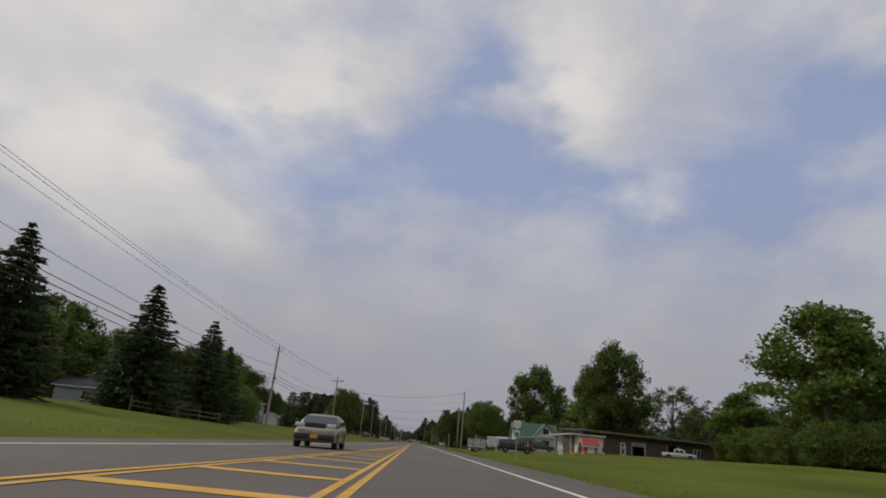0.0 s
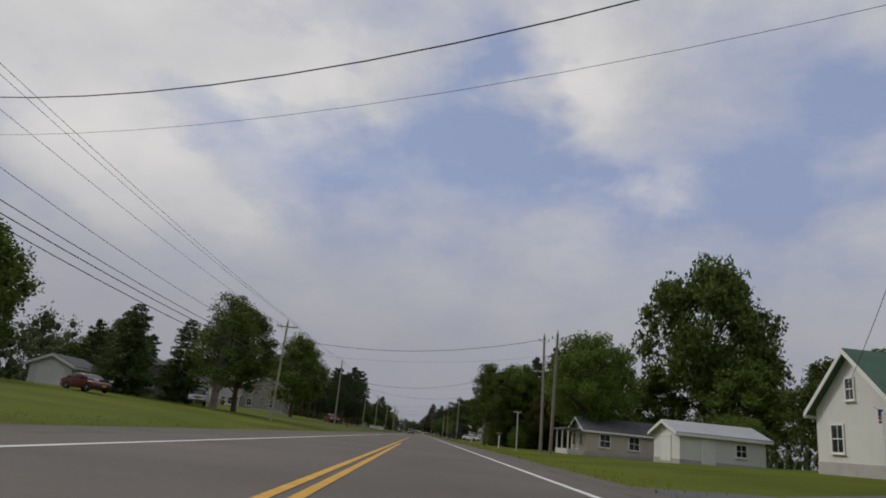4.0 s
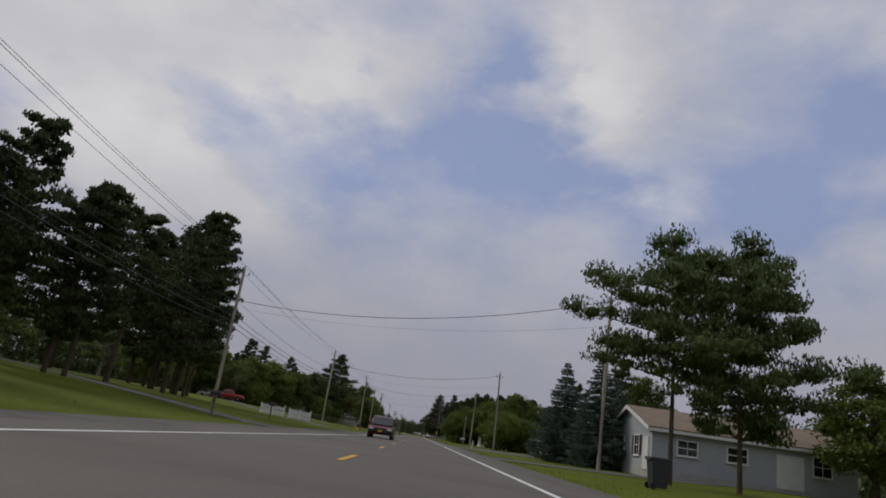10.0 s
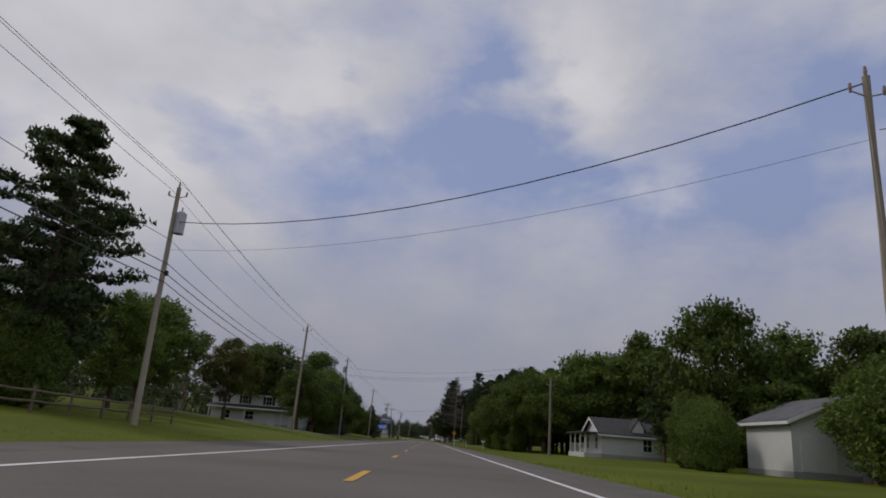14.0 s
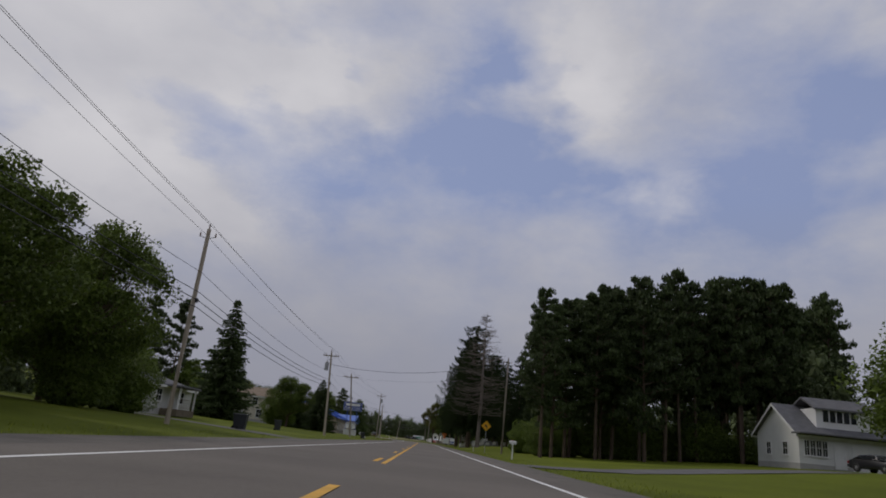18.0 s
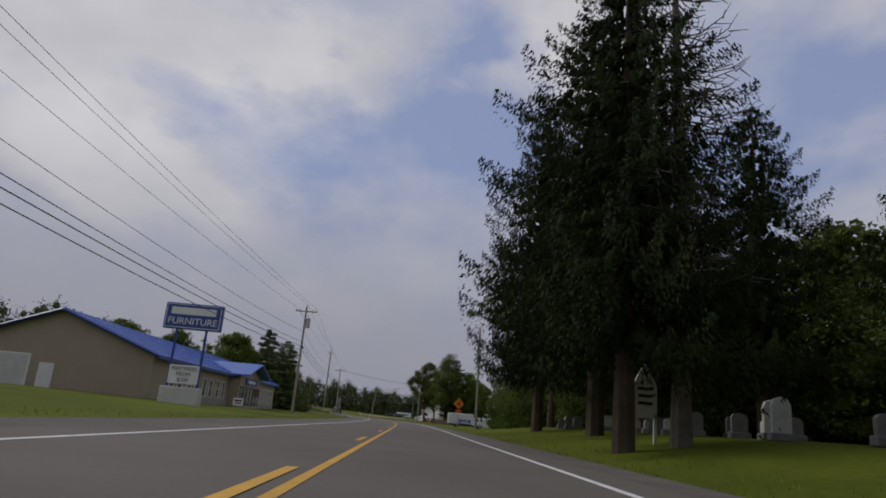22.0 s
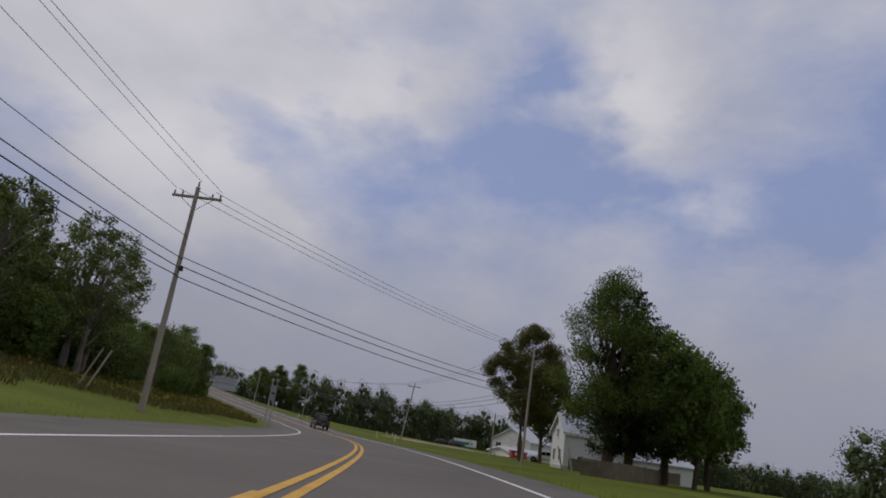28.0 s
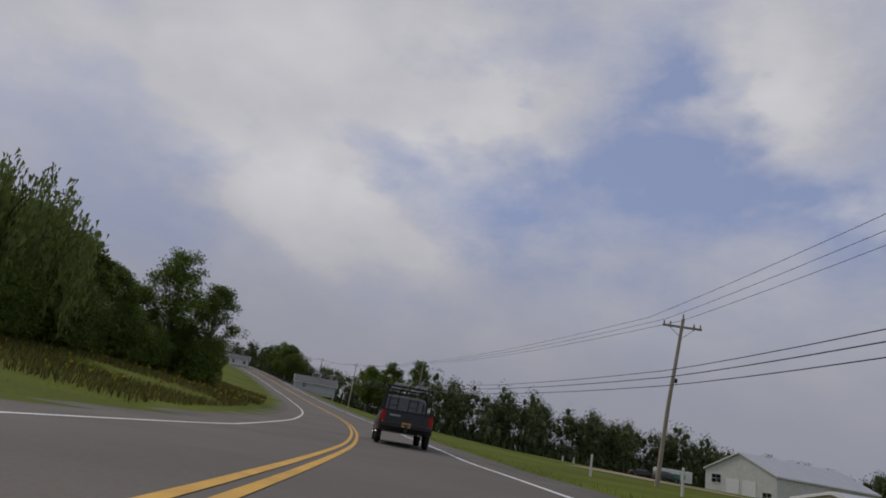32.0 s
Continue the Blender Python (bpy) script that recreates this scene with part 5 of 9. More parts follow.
# x, y, height of the top, the left pole whose cables it holds
RIGHT_POLES = [(9.3, 122.5, 10.3, 3), (11.3, 166.5, 9.6, None), (11.8, 173.5, 10.4, 4), (12.4, 222.5, 11.0, 5), (10.0, 279, 10.3, 6), (12.6, 325, 11.2, 7), (11.4, 374, 10.4, 8), (10.9, 410.5, 10.0, 9), (13.0, 463, 7.4, None), (10.65, 593.6, 11.5, 13), (8.4, 696.6, 11.3, None)]
for i, (x, y, h, k) in enumerate(RIGHT_POLES):
    utility_pole(x, y, h - gz(x, y), 0, lean=(-0.05, 0.12, -0.22, 0.1)[i % 4], low=False, label="pale wooden pole holding cables across the road", r=0.14)
    if k is not None:
        lx, ly, lh = LEFT_POLES[k][:3]
        wire((lx + 0.1, ly, lh * {5: 0.77, 6: 0.97, 7: 0.77}.get(k, 0.84)), (x, y, h * 0.97), {5: 2.0}.get(k, 1.25), 0.02, label="thick black cable strung across the road")
        wire((lx + 0.1, ly, lh * 0.72), (x, y, h * 0.82), 0.9, 0.006, label="thin cable strung across the road")
for a, b, c in (((10.8, 410, 8.2), (24, 385, 4.0), 0.4), ((10.7, 592.6, 10.6), (22, 610, 7), 0.5), ((-12.8, 503.5, 10.9), (13, 489.5, 11.3), 0.8), ((-12.8, 503.5, 9.8), (14, 493.5, 11.2), 0.8), ((-12.8, 503.5, 9.6), (14, 494.5, 11.0), 0.9), ((9.4, 122, 9.0), (24, 150, 4.6), 0.4)):
    wire(a, b, c, 0.012, label="thin service cable to a house")
utility_pole(-12.5, -80, 10.5, 0, label="weathered wooden utility pole at the roadside")
# poles round the bend and up the hill
# x, y, height, arm, heading
BEND_POLES = [(3.35, 808.5, 10.3, 0, 0), (2.0, 845.5, 6.0, 0, 0), (-12.0, 856.5, 9.3, 2.2, 12), (-43, 916, 10.0, 0, 20), (-65, 944, 8.9, 0, 26), (-92, 986, 9.8, 0, 30), (-124, 1028, 9.8, 0, 34)]
for x, y, h, arm, hd in BEND_POLES:
    utility_pole(x, y, h, arm, lean=1.0 if arm else 0.15, heading=hd, label="weathered wooden pole beside the bend" if not arm else "wooden utility pole with a cross arm at the bend", r=0.13)
chain = [(-15.6, 776, 10.6 - gz(-15.6, 776))] + [p[:3] for i, p in enumerate(BEND_POLES) if i != 1]
for j, ((x0, y0, h0), (x1, y1, h1)) in enumerate(zip(chain, chain[1:])):
    for o in (-0.9, 0.0, 0.9):
        wire((x0 + o, y0, gz(x0, y0) + h0 - 0.25), (x1 + o, y1, gz(x1, y1) + h1 - 0.25), 0.5, 0.012)
    for hf, rr in ((0.66, 0.02), (0.62, 0.024), (0.57, 0.022)):
        wire((x0 + 0.15, y0, gz(x0, y0) + h0 * hf), (x1 + 0.15, y1, gz(x1, y1) + h1 * hf), 0.55, rr)


# ---- houses ----


def ring(w, h, t, d, foot=True):
    """A frame of one piece round an opening w by h: t wide, d proud of the wall. foot: closed below."""
    o = [(-w / 2 - t, -h / 2 - (t if foot else 0)), (-w / 2 - t, h / 2 + t), (w / 2 + t, h / 2 + t), (w / 2 + t, -h / 2 - (t if foot else 0))]
    i = [(-w / 2, -h / 2), (-w / 2, h / 2), (w / 2, h / 2), (w / 2, -h / 2)]
    vs = [(x, y, z) for x in (-0.02, d) for y, z in o + i]
    fs = []
    for k in range(4 if foot else 3):
        n = (k + 1) % 4
        fs += [(8 + k, 8 + n, 12 + n, 12 + k), (k, n, 8 + n, 8 + k), (4 + n, 4 + k, 12 + k, 12 + n)]
    return Shape().add(vs, fs)


def window(parent, face, a, z, w, h, wx, wy, shutters=False, bars=1, frame_m=None):
    """A window set in a wall: face E, W, N or S; a: metres along the wall from its middle."""
    fx = {"E": (wx / 2, a, 0), "W": (-wx / 2, a, 180), "N": (a, wy / 2, 90), "S": (a, -wy / 2, -90)}[face]
    ob = part("window", ring(w, h, 0.09, 0.07), frame_m or WHITE, parent)
    ob.matrix_basis = pose(fx[0], fx[1], z, 0, 0, fx[2])
    part("sill", Shape().box(0.05, 0, -h / 2 - 0.11, 0.16, w + 0.28, 0.05, bev=0.01), frame_m or WHITE, ob)
    part("muntin", Shape().box(0.03, 0, 0, 0.04, w, 0.05), frame_m or WHITE, ob)
    for i in range(1, bars + 1):
        part("muntin", Shape().box(0.028, -w / 2 + w * i / (bars + 1), 0, 0.03, 0.035, h), frame_m or WHITE, ob)
    part("pane", Shape().box(0.008, 0, 0, 0.03, w, h), GLASS, ob)
    if shutters:
        for k in (-1, 1):
            part("shutter", Shape().box(0.03, k * (w / 2 + 0.32), 0, 0.04, 0.4, h + 0.1, bev=0.012), BLACK, ob, "dark shutter")
    return ob


def door(parent, face, a, z0, w, h, wx, wy, m=None, panels=True, name="door", label=""):
    fx = {"E": (wx / 2, a, 0), "W": (-wx / 2, a, 180), "N": (a, wy / 2, 90), "S": (a, -wy / 2, -90)}[face]
    d = Shape().box(0.02, 0, h / 2, 0.06, w, h)
    spots, rows = [], 3 if h < 2.6 else 4
    if panels:
        n = max(2, int(w / 0.6))
        for i in range(n):
            for j in range(rows):
                spots.append((-w / 2 + w * (i + 0.5) / n, h * (j + 0.5) / rows, w / n * 0.78))
    ob = part(name, d, m or WHITE, parent, label)
    ob.matrix_basis = pose(fx[0], fx[1], z0, 0, 0, fx[2])
    for a_, z_, w_ in spots:
        part("panel", Shape().box(0.055, a_, z_, 0.02, w_, h / rows * 0.8, bev=0.006), m or WHITE, ob)
    part("door_frame", ring(w, h, 0.12, 0.08, False), WHITE, ob).matrix_basis = pose(0, 0, h / 2)
    if w < 1.3:
        part("handle", Shape().rod((0.06, w * 0.38, 1.0), (0.12, w * 0.38, 1.0), 0.03, n=6), STEEL, ob)
    return ob


def gable_roof(wx, wy, hw, rise, ridge, over, thick=0.16):
    """Two sloping slabs. ridge: the axis along which the ridge runs."""
    sh = Shape()
    L = (wx if ridge == "x" else wy) / 2 + over
    half = (wy if ridge == "x" else wx) / 2
    slope = rise / half
    for k in (-1, 1):
        a = [(0.0, hw + rise + 0.02), (k * (half + over), hw - over * slope + 0.02)]
        pts = [(p, s * L, z) for s in (-1, 1) for p, z in a] + [(p, s * L, z + thick) for s in (-1, 1) for p, z in a]
        if ridge == "x":
            pts = [(l, p, z) for p, l, z in pts]
        sh.add(pts, [(0, 1, 3, 2), (4, 6, 7, 5), (0, 4, 5, 1), (2, 3, 7, 6), (1, 5, 7, 3), (0, 2, 6, 4)])
    return sh


def gable_walls(wx, wy, hw, rise, ridge):
    x, y = wx / 2, wy / 2
    vs = [(-x, -y, -0.4), (x, -y, -0.4), (x, y, -0.4), (-x, y, -0.4), (-x, -y, hw), (x, -y, hw), (x, y, hw), (-x, y, hw)]
    if ridge == "x":
        vs += [(-x, 0, hw + rise), (x, 0, hw + rise)]
        fs = [(0, 1, 5, 4), (2, 3, 7, 6), (1, 2, 6, 9, 5), (3, 0, 4, 8, 7), (4, 5, 9, 8), (7, 8, 9, 6)]
    else:
        vs += [(0, -y, hw + rise), (0, y, hw + rise)]
        fs = [(1, 2, 6, 5), (3, 0, 4, 7), (0, 1, 5, 8, 4), (2, 3, 7, 9, 6), (5, 6, 9, 8), (4, 8, 9, 7)]
    return Shape().add(vs, fs + [(3, 2, 1, 0)])


def house(x, y, wx, wy, hw, rise, ridge, wall_m, roof_m, label, wins=(), doors=(), rz=0.0, over=0.4, chimney=None, found=0.35, category="house", name="house", z=None, trim=None):
    e = base(name, x, y, (gz(x, y) if z is None else z), rz, label, category)
    part("wall", gable_walls(wx, wy, hw, rise, ridge), wall_m, e)
    part("roof", gable_roof(wx, wy, hw, rise, ridge, over), roof_m, e)
    part("foundation", Shape().box(0, 0, found / 2 - 0.3, wx + 0.04, wy + 0.04, found + 0.6), CONCRETE, e)
    # fascia boards along the eaves
    half = (wy if ridge == "x" else wx) / 2
    L = (wx if ridge == "x" else wy) + 2 * over
    ez = hw - over * rise / half - 0.02
    for k in (-1, 1):
        part("fascia", Shape().box(*((0, k * (half + over), ez, L, 0.05, 0.2) if ridge == "x" else (k * (half + over), 0, ez, 0.05, L, 0.2))), trim or WHITE, e)
    # barge boards on the gables
    for s in (-1, 1):
        for k in (-1, 1):
            p, q = (0, hw + rise), (k * (half + over), hw - over * rise / half)
            l = s * ((wx if ridge == "x" else wy) / 2 + over + 0.02)
            pts = [(pp, l, zz + dz) for pp, zz in (p, q) for dz in (-0.12, 0.14)]
            pts += [(pp, l + s * 0.04, zz + dz) for pp, zz in (p, q) for dz in (-0.12, 0.14)]
            if ridge == "x":
                pts = [(b, a, c) for a, b, c in pts]
            part("barge_board", Shape().add(pts, [(0, 1, 3, 2), (4, 6, 7, 5), (0, 2, 6, 4), (1, 5, 7, 3), (0, 4, 5, 1), (2, 3, 7, 6)]), trim or WHITE, e)
    for w in wins:
        window(e, w[0], w[1], w[2], w[3], w[4], wx, wy, *(w[5:]))
    for d in doors:
        door(e, d[0], d[1], d[2], d[3], d[4], wx, wy, *(d[5:]))
    if chimney:
        cx, cy, ch = chimney
        part("chimney", Shape().box(cx, cy, hw + rise * 0.4 + ch / 2, 0.7, 0.7, ch, bev=0.03).box(cx, cy, hw + rise * 0.4 + ch + 0.05, 0.85, 0.85, 0.12), BRICK, e, "brick chimney")
    return e


def porch(parent, x, y, wx, wy, h, posts, roof_m=None, deck=0.4, rail=None, post_m=None):
    """An open porch added to a house: deck, posts, lean-to roof, rail."""
    part("porch_deck", Shape().box(x, y, deck / 2 - 0.1, wx, wy, deck + 0.2, bev=0.02), rail or OFFWHITE, parent)
    part("porch_roof", Shape().box(x, y, h + 0.1, wx + 0.5, wy + 0.5, 0.2, bev=0.05), roof_m or ROOF_GREY, parent)
    for px, py in posts:
        part("post", Shape().box(px, py, (h + deck) / 2, 0.13, 0.13, h - deck), post_m or WHITE, parent)
    if rail:
        r = Shape()
        for (ax, ay), (bx, by) in zip(posts, posts[1:]):
            for zz in (deck + 0.15, deck + 0.9):
                r.rod((ax, ay, zz), (bx, by, zz), 0.03, n=4)
            for i in range(1, 9):
                f = i / 9
                r.rod((ax + (bx - ax) * f, ay + (by - ay) * f, deck + 0.1), (ax + (bx - ax) * f, ay + (by - ay) * f, deck + 0.9), 0.018, n=4)
        part("railing", r, rail, parent)


# left side
house(-49, 110, 13, 9, 3.0, 1.9, "x", GREY_SIDING, ROOF_GREY, "grey one-storey house with grey shingle roof behind spruces", [("S", -1.5, 1.6, 1.2, 1.2), ("E", -3.5, 1.5, 1.6, 1.3, True), ("E", 3.5, 1.5, 1.4, 1.2, True)], [("E", 0, 0.3, 1.0, 2.05), ("S", 1.8, 0.05, 2.4, 2.1)])
hB = house(-41.5, 165.5, 7.5, 11.5, 5.0, 1.7, "y", GREY_SIDING, ROOF_GREY, "pale grey two-storey split-level house", [("S", -1.8, 3.7, 1.3, 1.4), ("S", 1.6, 3.7, 0.9, 1.3), ("S", -2.0, 1.1, 1.1, 1.0), ("E", -3.8, 3.7, 1.5, 1.5, False, 2), ("E", 3.4, 3.7, 0.9, 1.3), ("E", 0.8, 3.7, 0.9, 1.3), ("E", -3.8, 1.2, 1.3, 1.1), ("E", 3.4, 1.2, 1.2, 1.1)], [("E", -1.4, 1.0, 1.0, 2.1)])
part("lower_wall", Shape().box(0, 0, 0.85, 7.56, 11.56, 2.0), SLATE_SIDING, hB, "dark grey lower storey")
house(-39.5, 190, 4.6, 6.0, 2.4, 1.0, "y", WHITE_SIDING, ROOF_GREY, "small white garage beside the split-level house", [], [("S", 0, 0.02, 2.6, 2.1)], category="garage", name="garage")
house(-33, 200, 7, 10, 2.8, 1.6, "y", STONE, ROOF_DARK, "low stone-faced house behind a roadside tree", [("E", -2.5, 1.5, 1.4, 1.2), ("E", 2.5, 1.5, 1.4, 1.2), ("S", 1, 1.5, 1.2, 1.2)], [("E", 0, 0.3, 1.0, 2.05)])
house(-38.5, 224, 9, 15, 2.9, 1.7, "y", WHITE_SIDING, ROOF_DARK, "long low ranch house with dark roof", [("S", -2, 1.6, 1.4, 1.2), ("S", 1.8, 1.6, 1.4, 1.2), ("E", -5, 1.6, 1.6, 1.3), ("E", -1.6, 1.6, 1.6, 1.3), ("E", 5, 1.6, 1.6, 1.3)], [("E", 2, 0.3, 1.0, 2.05)], found=0.9)
house(-44.5, 270, 8, 9, 2.6, 1.7, "x", WHITE_SIDING, ROOF_GREY, "small white gabled cottage", [("S", -2.4, 1.5, 0.8, 1.3), ("S", -0.8, 1.5, 0.8, 1.3), ("S", 0.8, 1.5, 0.8, 1.3), ("S", 2.4, 1.5, 0.8, 1.3), ("E", -1.5, 1.5, 0.9, 1.3), ("E", 0, 1.5, 0.9, 1.3), ("E", 1.5, 1.5, 0.9, 1.3)])
house(-35.5, 274, 10, 13, 5.4, 2.0, "y", STONE, ROOF_DARK, "two-storey field-stone house with white windows", [("S", -2.8, 1.6, 1.0, 1.5), ("S", 2.4, 1.6, 1.0, 1.5), ("S", -2.8, 4.2, 1.0, 1.4), ("S", 2.4, 4.2, 1.0, 1.4), ("E", -4.5, 1.6, 1.0, 1.5), ("E", -1.5, 4.2, 0.9, 1.4, True), ("E", -4.5, 4.2, 0.9, 1.4, True), ("E", 1.5, 4.2, 0.9, 1.4, True), ("E", 4.5, 4.2, 0.9, 1.4, True), ("E", 4.5, 1.6, 1.0, 1.5)], [("E", 0, 0.3, 1.1, 2.1)], chimney=(-3.5, -5, 2.2))
house(-44, 312, 8, 10, 2.6, 1.6, "x", OFFWHITE, ROOF_GREY, "pale house half hidden among pine trunks", [("E", -2, 1.5, 1.2, 1.2), ("E", 2, 1.5, 1.2, 1.2), ("S", 0, 1.5, 1.2, 1.2)])
house(-57, 432, 10, 11, 3.6, 4.0, "y", BROWN_SIDING, ROOF_DARK, "dark brown steep-gabled house with tall windows", [("S", -1.8, 1.7, 1.0, 1.5), ("S", 0, 1.7, 1.0, 1.5), ("S", 1.8, 1.7, 1.0, 1.5), ("S", 0, 4.2, 1.2, 1.2), ("E", 0, 1.7, 1.4, 1.4)])
hG = house(-27.5, 515, 16, 10, 5.0, 2.2, "x", WHITE_SIDING, ROOF_DARK, "white two-storey house with built-in garage", [("S", 5.0, 4.0, 0.9, 1.2, True), ("S", 6.6, 4.0, 0.9, 1.2, True), ("S", 1.5, 4.0, 0.9, 1.2, True), ("S", -2.5, 4.0, 0.9, 1.2, True), ("S", -6.0, 4.0, 0.9, 1.2, True), ("S", -1.5, 1.5, 1.4, 1.3), ("S", -5.5, 1.5, 1.4, 1.3), ("E", -2.0, 4.0, 0.9, 1.2), ("E", 2, 4.0, 0.9, 1.2)], [("S", 6.4, 0.05, 2.5, 2.2), ("S", 2.2, 0.1, 1.0, 2.05)])
skirt = [(-8.3, -6.6, 2.55), (8.3, -6.6, 2.55), (8.3, -5.0, 3.05), (-8.3, -5.0, 3.05)]
part("skirt_roof", Shape().add(skirt + [(a, b, c + 0.14) for a, b, c in skirt], [(3, 2, 1, 0), (4, 5, 6, 7)] + [(i, (i + 1) % 4, (i + 1) % 4 + 4, i + 4) for i in range(4)]), ROOF_DARK, hG)
part("skirt_fascia", Shape().box(0, -6.63, 2.6, 16.6, 0.05, 0.2), WHITE, hG)
for k in (-7.9, -2.0, 4.1):
    part("post", Shape().box(k, -6.4, 1.3, 0.14, 0.14, 2.6), WHITE, hG)
hD = house(-26.5, 574, 8, 11, 2.4, 1.1, "y", OFFWHITE, ROOF_GREY, "low pale mobile home with a porch", [("S", 1.5, 1.5, 1.2, 1.0), ("E", -3, 1.5, 1.2, 1.0), ("E", 2.5, 1.5, 1.2, 1.0)], [("E", 0, 0.4, 0.9, 2.0)])
porch(hD, 4.8, 0, 1.6, 4.4, 2.3, [(5.5, -2), (5.5, 2)], rail=WOOD_RAIL)
house(-40.5, 618, 9, 10, 3.0, 1.8, "y", DARK_SIDING, ROOF_DARK, "dark red-brown house with white-framed windows", [("S", -2.2, 2.0, 1.0, 1.5), ("S", 1.8, 2.0, 1.0, 1.5), ("E", -3, 2.0, 1.0, 1.5), ("E", 2, 2.0, 1.0, 1.5)], [("E", -0.5, 0.3, 1.0, 2.05)])
house(-31, 637, 9, 9, 4.4, 1.6, "x", CREAM, ROOF_BROWN, "cream two-storey house among shrubs", [("S", -2.5, 3.6, 0.9, 1.2), ("S", 1.5, 3.6, 0.9, 1.2), ("E", -2, 3.6, 0.9, 1.2), ("S", 2.5, 1.4, 1.0, 1.3)], [("S", -1, 0.3, 1.0, 2.05)])
hT = house(-31.5, 652, 6, 7, 2.9, 1.6, "y", OFFWHITE, ROOF_GREY, "small pale house with a columned porch", [("S", 0, 1.6, 1.0, 1.3), ("E", -1.5, 1.6, 0.9, 1.3)], [("E", 1, 0.3, 0.9, 2.0)], chimney=(0, -1, 2.4))
porch(hT, 4.2, 0, 2.4, 6.6, 2.5, [(5.2, -3), (5.2, 0), (5.2, 3)])

# right side
hWG = house(26.4, 146, 8.6, 6.4, 3.0, 2.7, "x", WHITE_SIDING, ROOF_GREEN, "white farmhouse with green roof and front gable", [("W", 0.2, 3.9, 0.6, 1.0), ("S", -1.0, 1.5, 0.9, 1.4), ("W", 1.4, 1.5, 0.9, 1.3)], [("S", 0.1, 0.3, 0.9, 2.05)])
wg = part("front_gable", gable_walls(4.7, 2.4, 3.0, 2.55, "y"), WHITE_SIDING, hWG)
wg.matrix_basis = pose(1.7, -3.9, 0)
wr = part("gable_roof", gable_roof(4.7, 3.4, 3.0, 2.55, "y", 0.35), ROOF_GREEN, hWG)
wr.matrix_basis = pose(1.7, -3.5, 0)
for z, w, h in ((4.15, 1.15, 1.1), (1.7, 1.7, 1.3)):
    gw = part("window", ring(w, h, 0.09, 0.06), WHITE, hWG)
    gw.matrix_basis = pose(1.7, -5.1, z, 0, 0, -90)
    for k in (-1, 1):
        part("pane", Shape().box(0.012, k * w / 4, 0, 0.03, w / 2 - 0.05, h), GLASS, gw)
porch(hWG, -2.7, -4.1, 3.4, 1.9, 2.6, [(-4.3, -4.95), (-1.1, -4.95)], OFFWHITE, 0.3)
sun_room = part("sun_porch", Shape().box(-3.0, -3.95, 1.3, 2.5, 1.5, 2.5, bev=0.02), WHITE_SIDING, hWG, "small glazed porch")
for k in (-3.85, -3.3, -2.75, -2.2):
    part("pane", Shape().box(k, -4.72, 1.65, 0.42, 0.05, 1.2), GLASS, sun_room)
for k in (-4.5, -4.0, -3.5):
    part("pane", Shape().box(-4.27, k, 1.65, 0.05, 0.4, 1.2), GLASS, sun_room)
part("pent_roof", Shape().box(1.7, -5.4, 2.95, 5.4, 0.8, 0.14, bev=0.03), OFFWHITE, hWG)
flag = part("flag", Shape().box(-5.6, -4.2, 2.3, 0.9, 0.02, 0.6), SIGN_WHITE, hWG, "small striped flag")
for k in range(4):
    part("stripe", Shape().box(-5.6, -4.215, 2.06 + 0.16 * k, 0.9, 0.012, 0.07), RED_PAINT, flag)
part("canton", Shape().box(-5.85, -4.222, 2.44, 0.36, 0.012, 0.3), SIGN_BLUE, flag)
part("flag_pole", Shape().rod((-4.9, -4.2, 1.8), (-6.2, -4.2, 2.7), 0.02, n=5), WHITE, hWG)
shop = base("workshop", 30.2, 118, gz(34, 119), 25, "long low flat-roofed brown workshop with a white office end", "workshop")
# the brown front is built in lengths between the openings
part("wall", Shape().box(5.65, 0.12, 1.6, 11.3, 0.24, 4.0), BROWN_SIDING, shop)
part("wall", Shape().box(17.35, 0.12, 1.6, 5.3, 0.24, 4.0), BROWN_SIDING, shop)
part("wall", Shape().box(29.5, 0.12, 1.6, 13.0, 0.24, 4.0), BROWN_SIDING, shop)
part("wall", Shape().box(13.0, 0.12, 3.1, 3.4, 0.24, 1.0), BROWN_SIDING, shop)
part("wall", Shape().box(21.5, 0.12, 3.1, 3.0, 0.24, 1.0).box(21.5, 0.12, 0.35, 3.0, 0.24, 1.6), BROWN_SIDING, shop)
part("back_wall", Shape().box(18, 5.4, 1.6, 36, 0.24, 4.0), BROWN_SIDING, shop)
for k in (0.12, 35.88):
    part("end_wall", Shape().box(k, 2.76, 1.6, 0.24, 5.04, 4.0), BROWN_SIDING, shop)
part("floor_slab", Shape().box(18, 2.76, -0.2, 35.5, 5.0, 0.3), CONCRETE, shop)
part("roof", Shape().box(18, 2.4, 3.74, 37.2, 7.4, 0.26, bev=0.06), ROOF_GREY, shop)
part("fascia", Shape().box(18, -1.34, 3.68, 37.2, 0.06, 0.3), WOOD_RAIL, shop, "weathered brown fascia board")
roll = part("roller_door", Shape().box(13.0, 0.18, 2.25, 3.3, 0.1, 0.8), GREY_SIDING, shop, "half-raised grey roller door")
for k in range(3):
    part("door_rib", Shape().box(13.0, 0.11, 2.0 + 0.25 * k, 3.3, 0.05, 0.04), GREY_SIDING, roll)
for x, w, h, z in ((13.0, 3.4, 2.6, 1.3), (21.5, 3.0, 1.45, 1.85)):
    for k in (-1, 1):
        part("jamb", Shape().box(x + k * (w / 2 - 0.07), 0.1, z, 0.14, 0.34, h), OFFWHITE, shop)
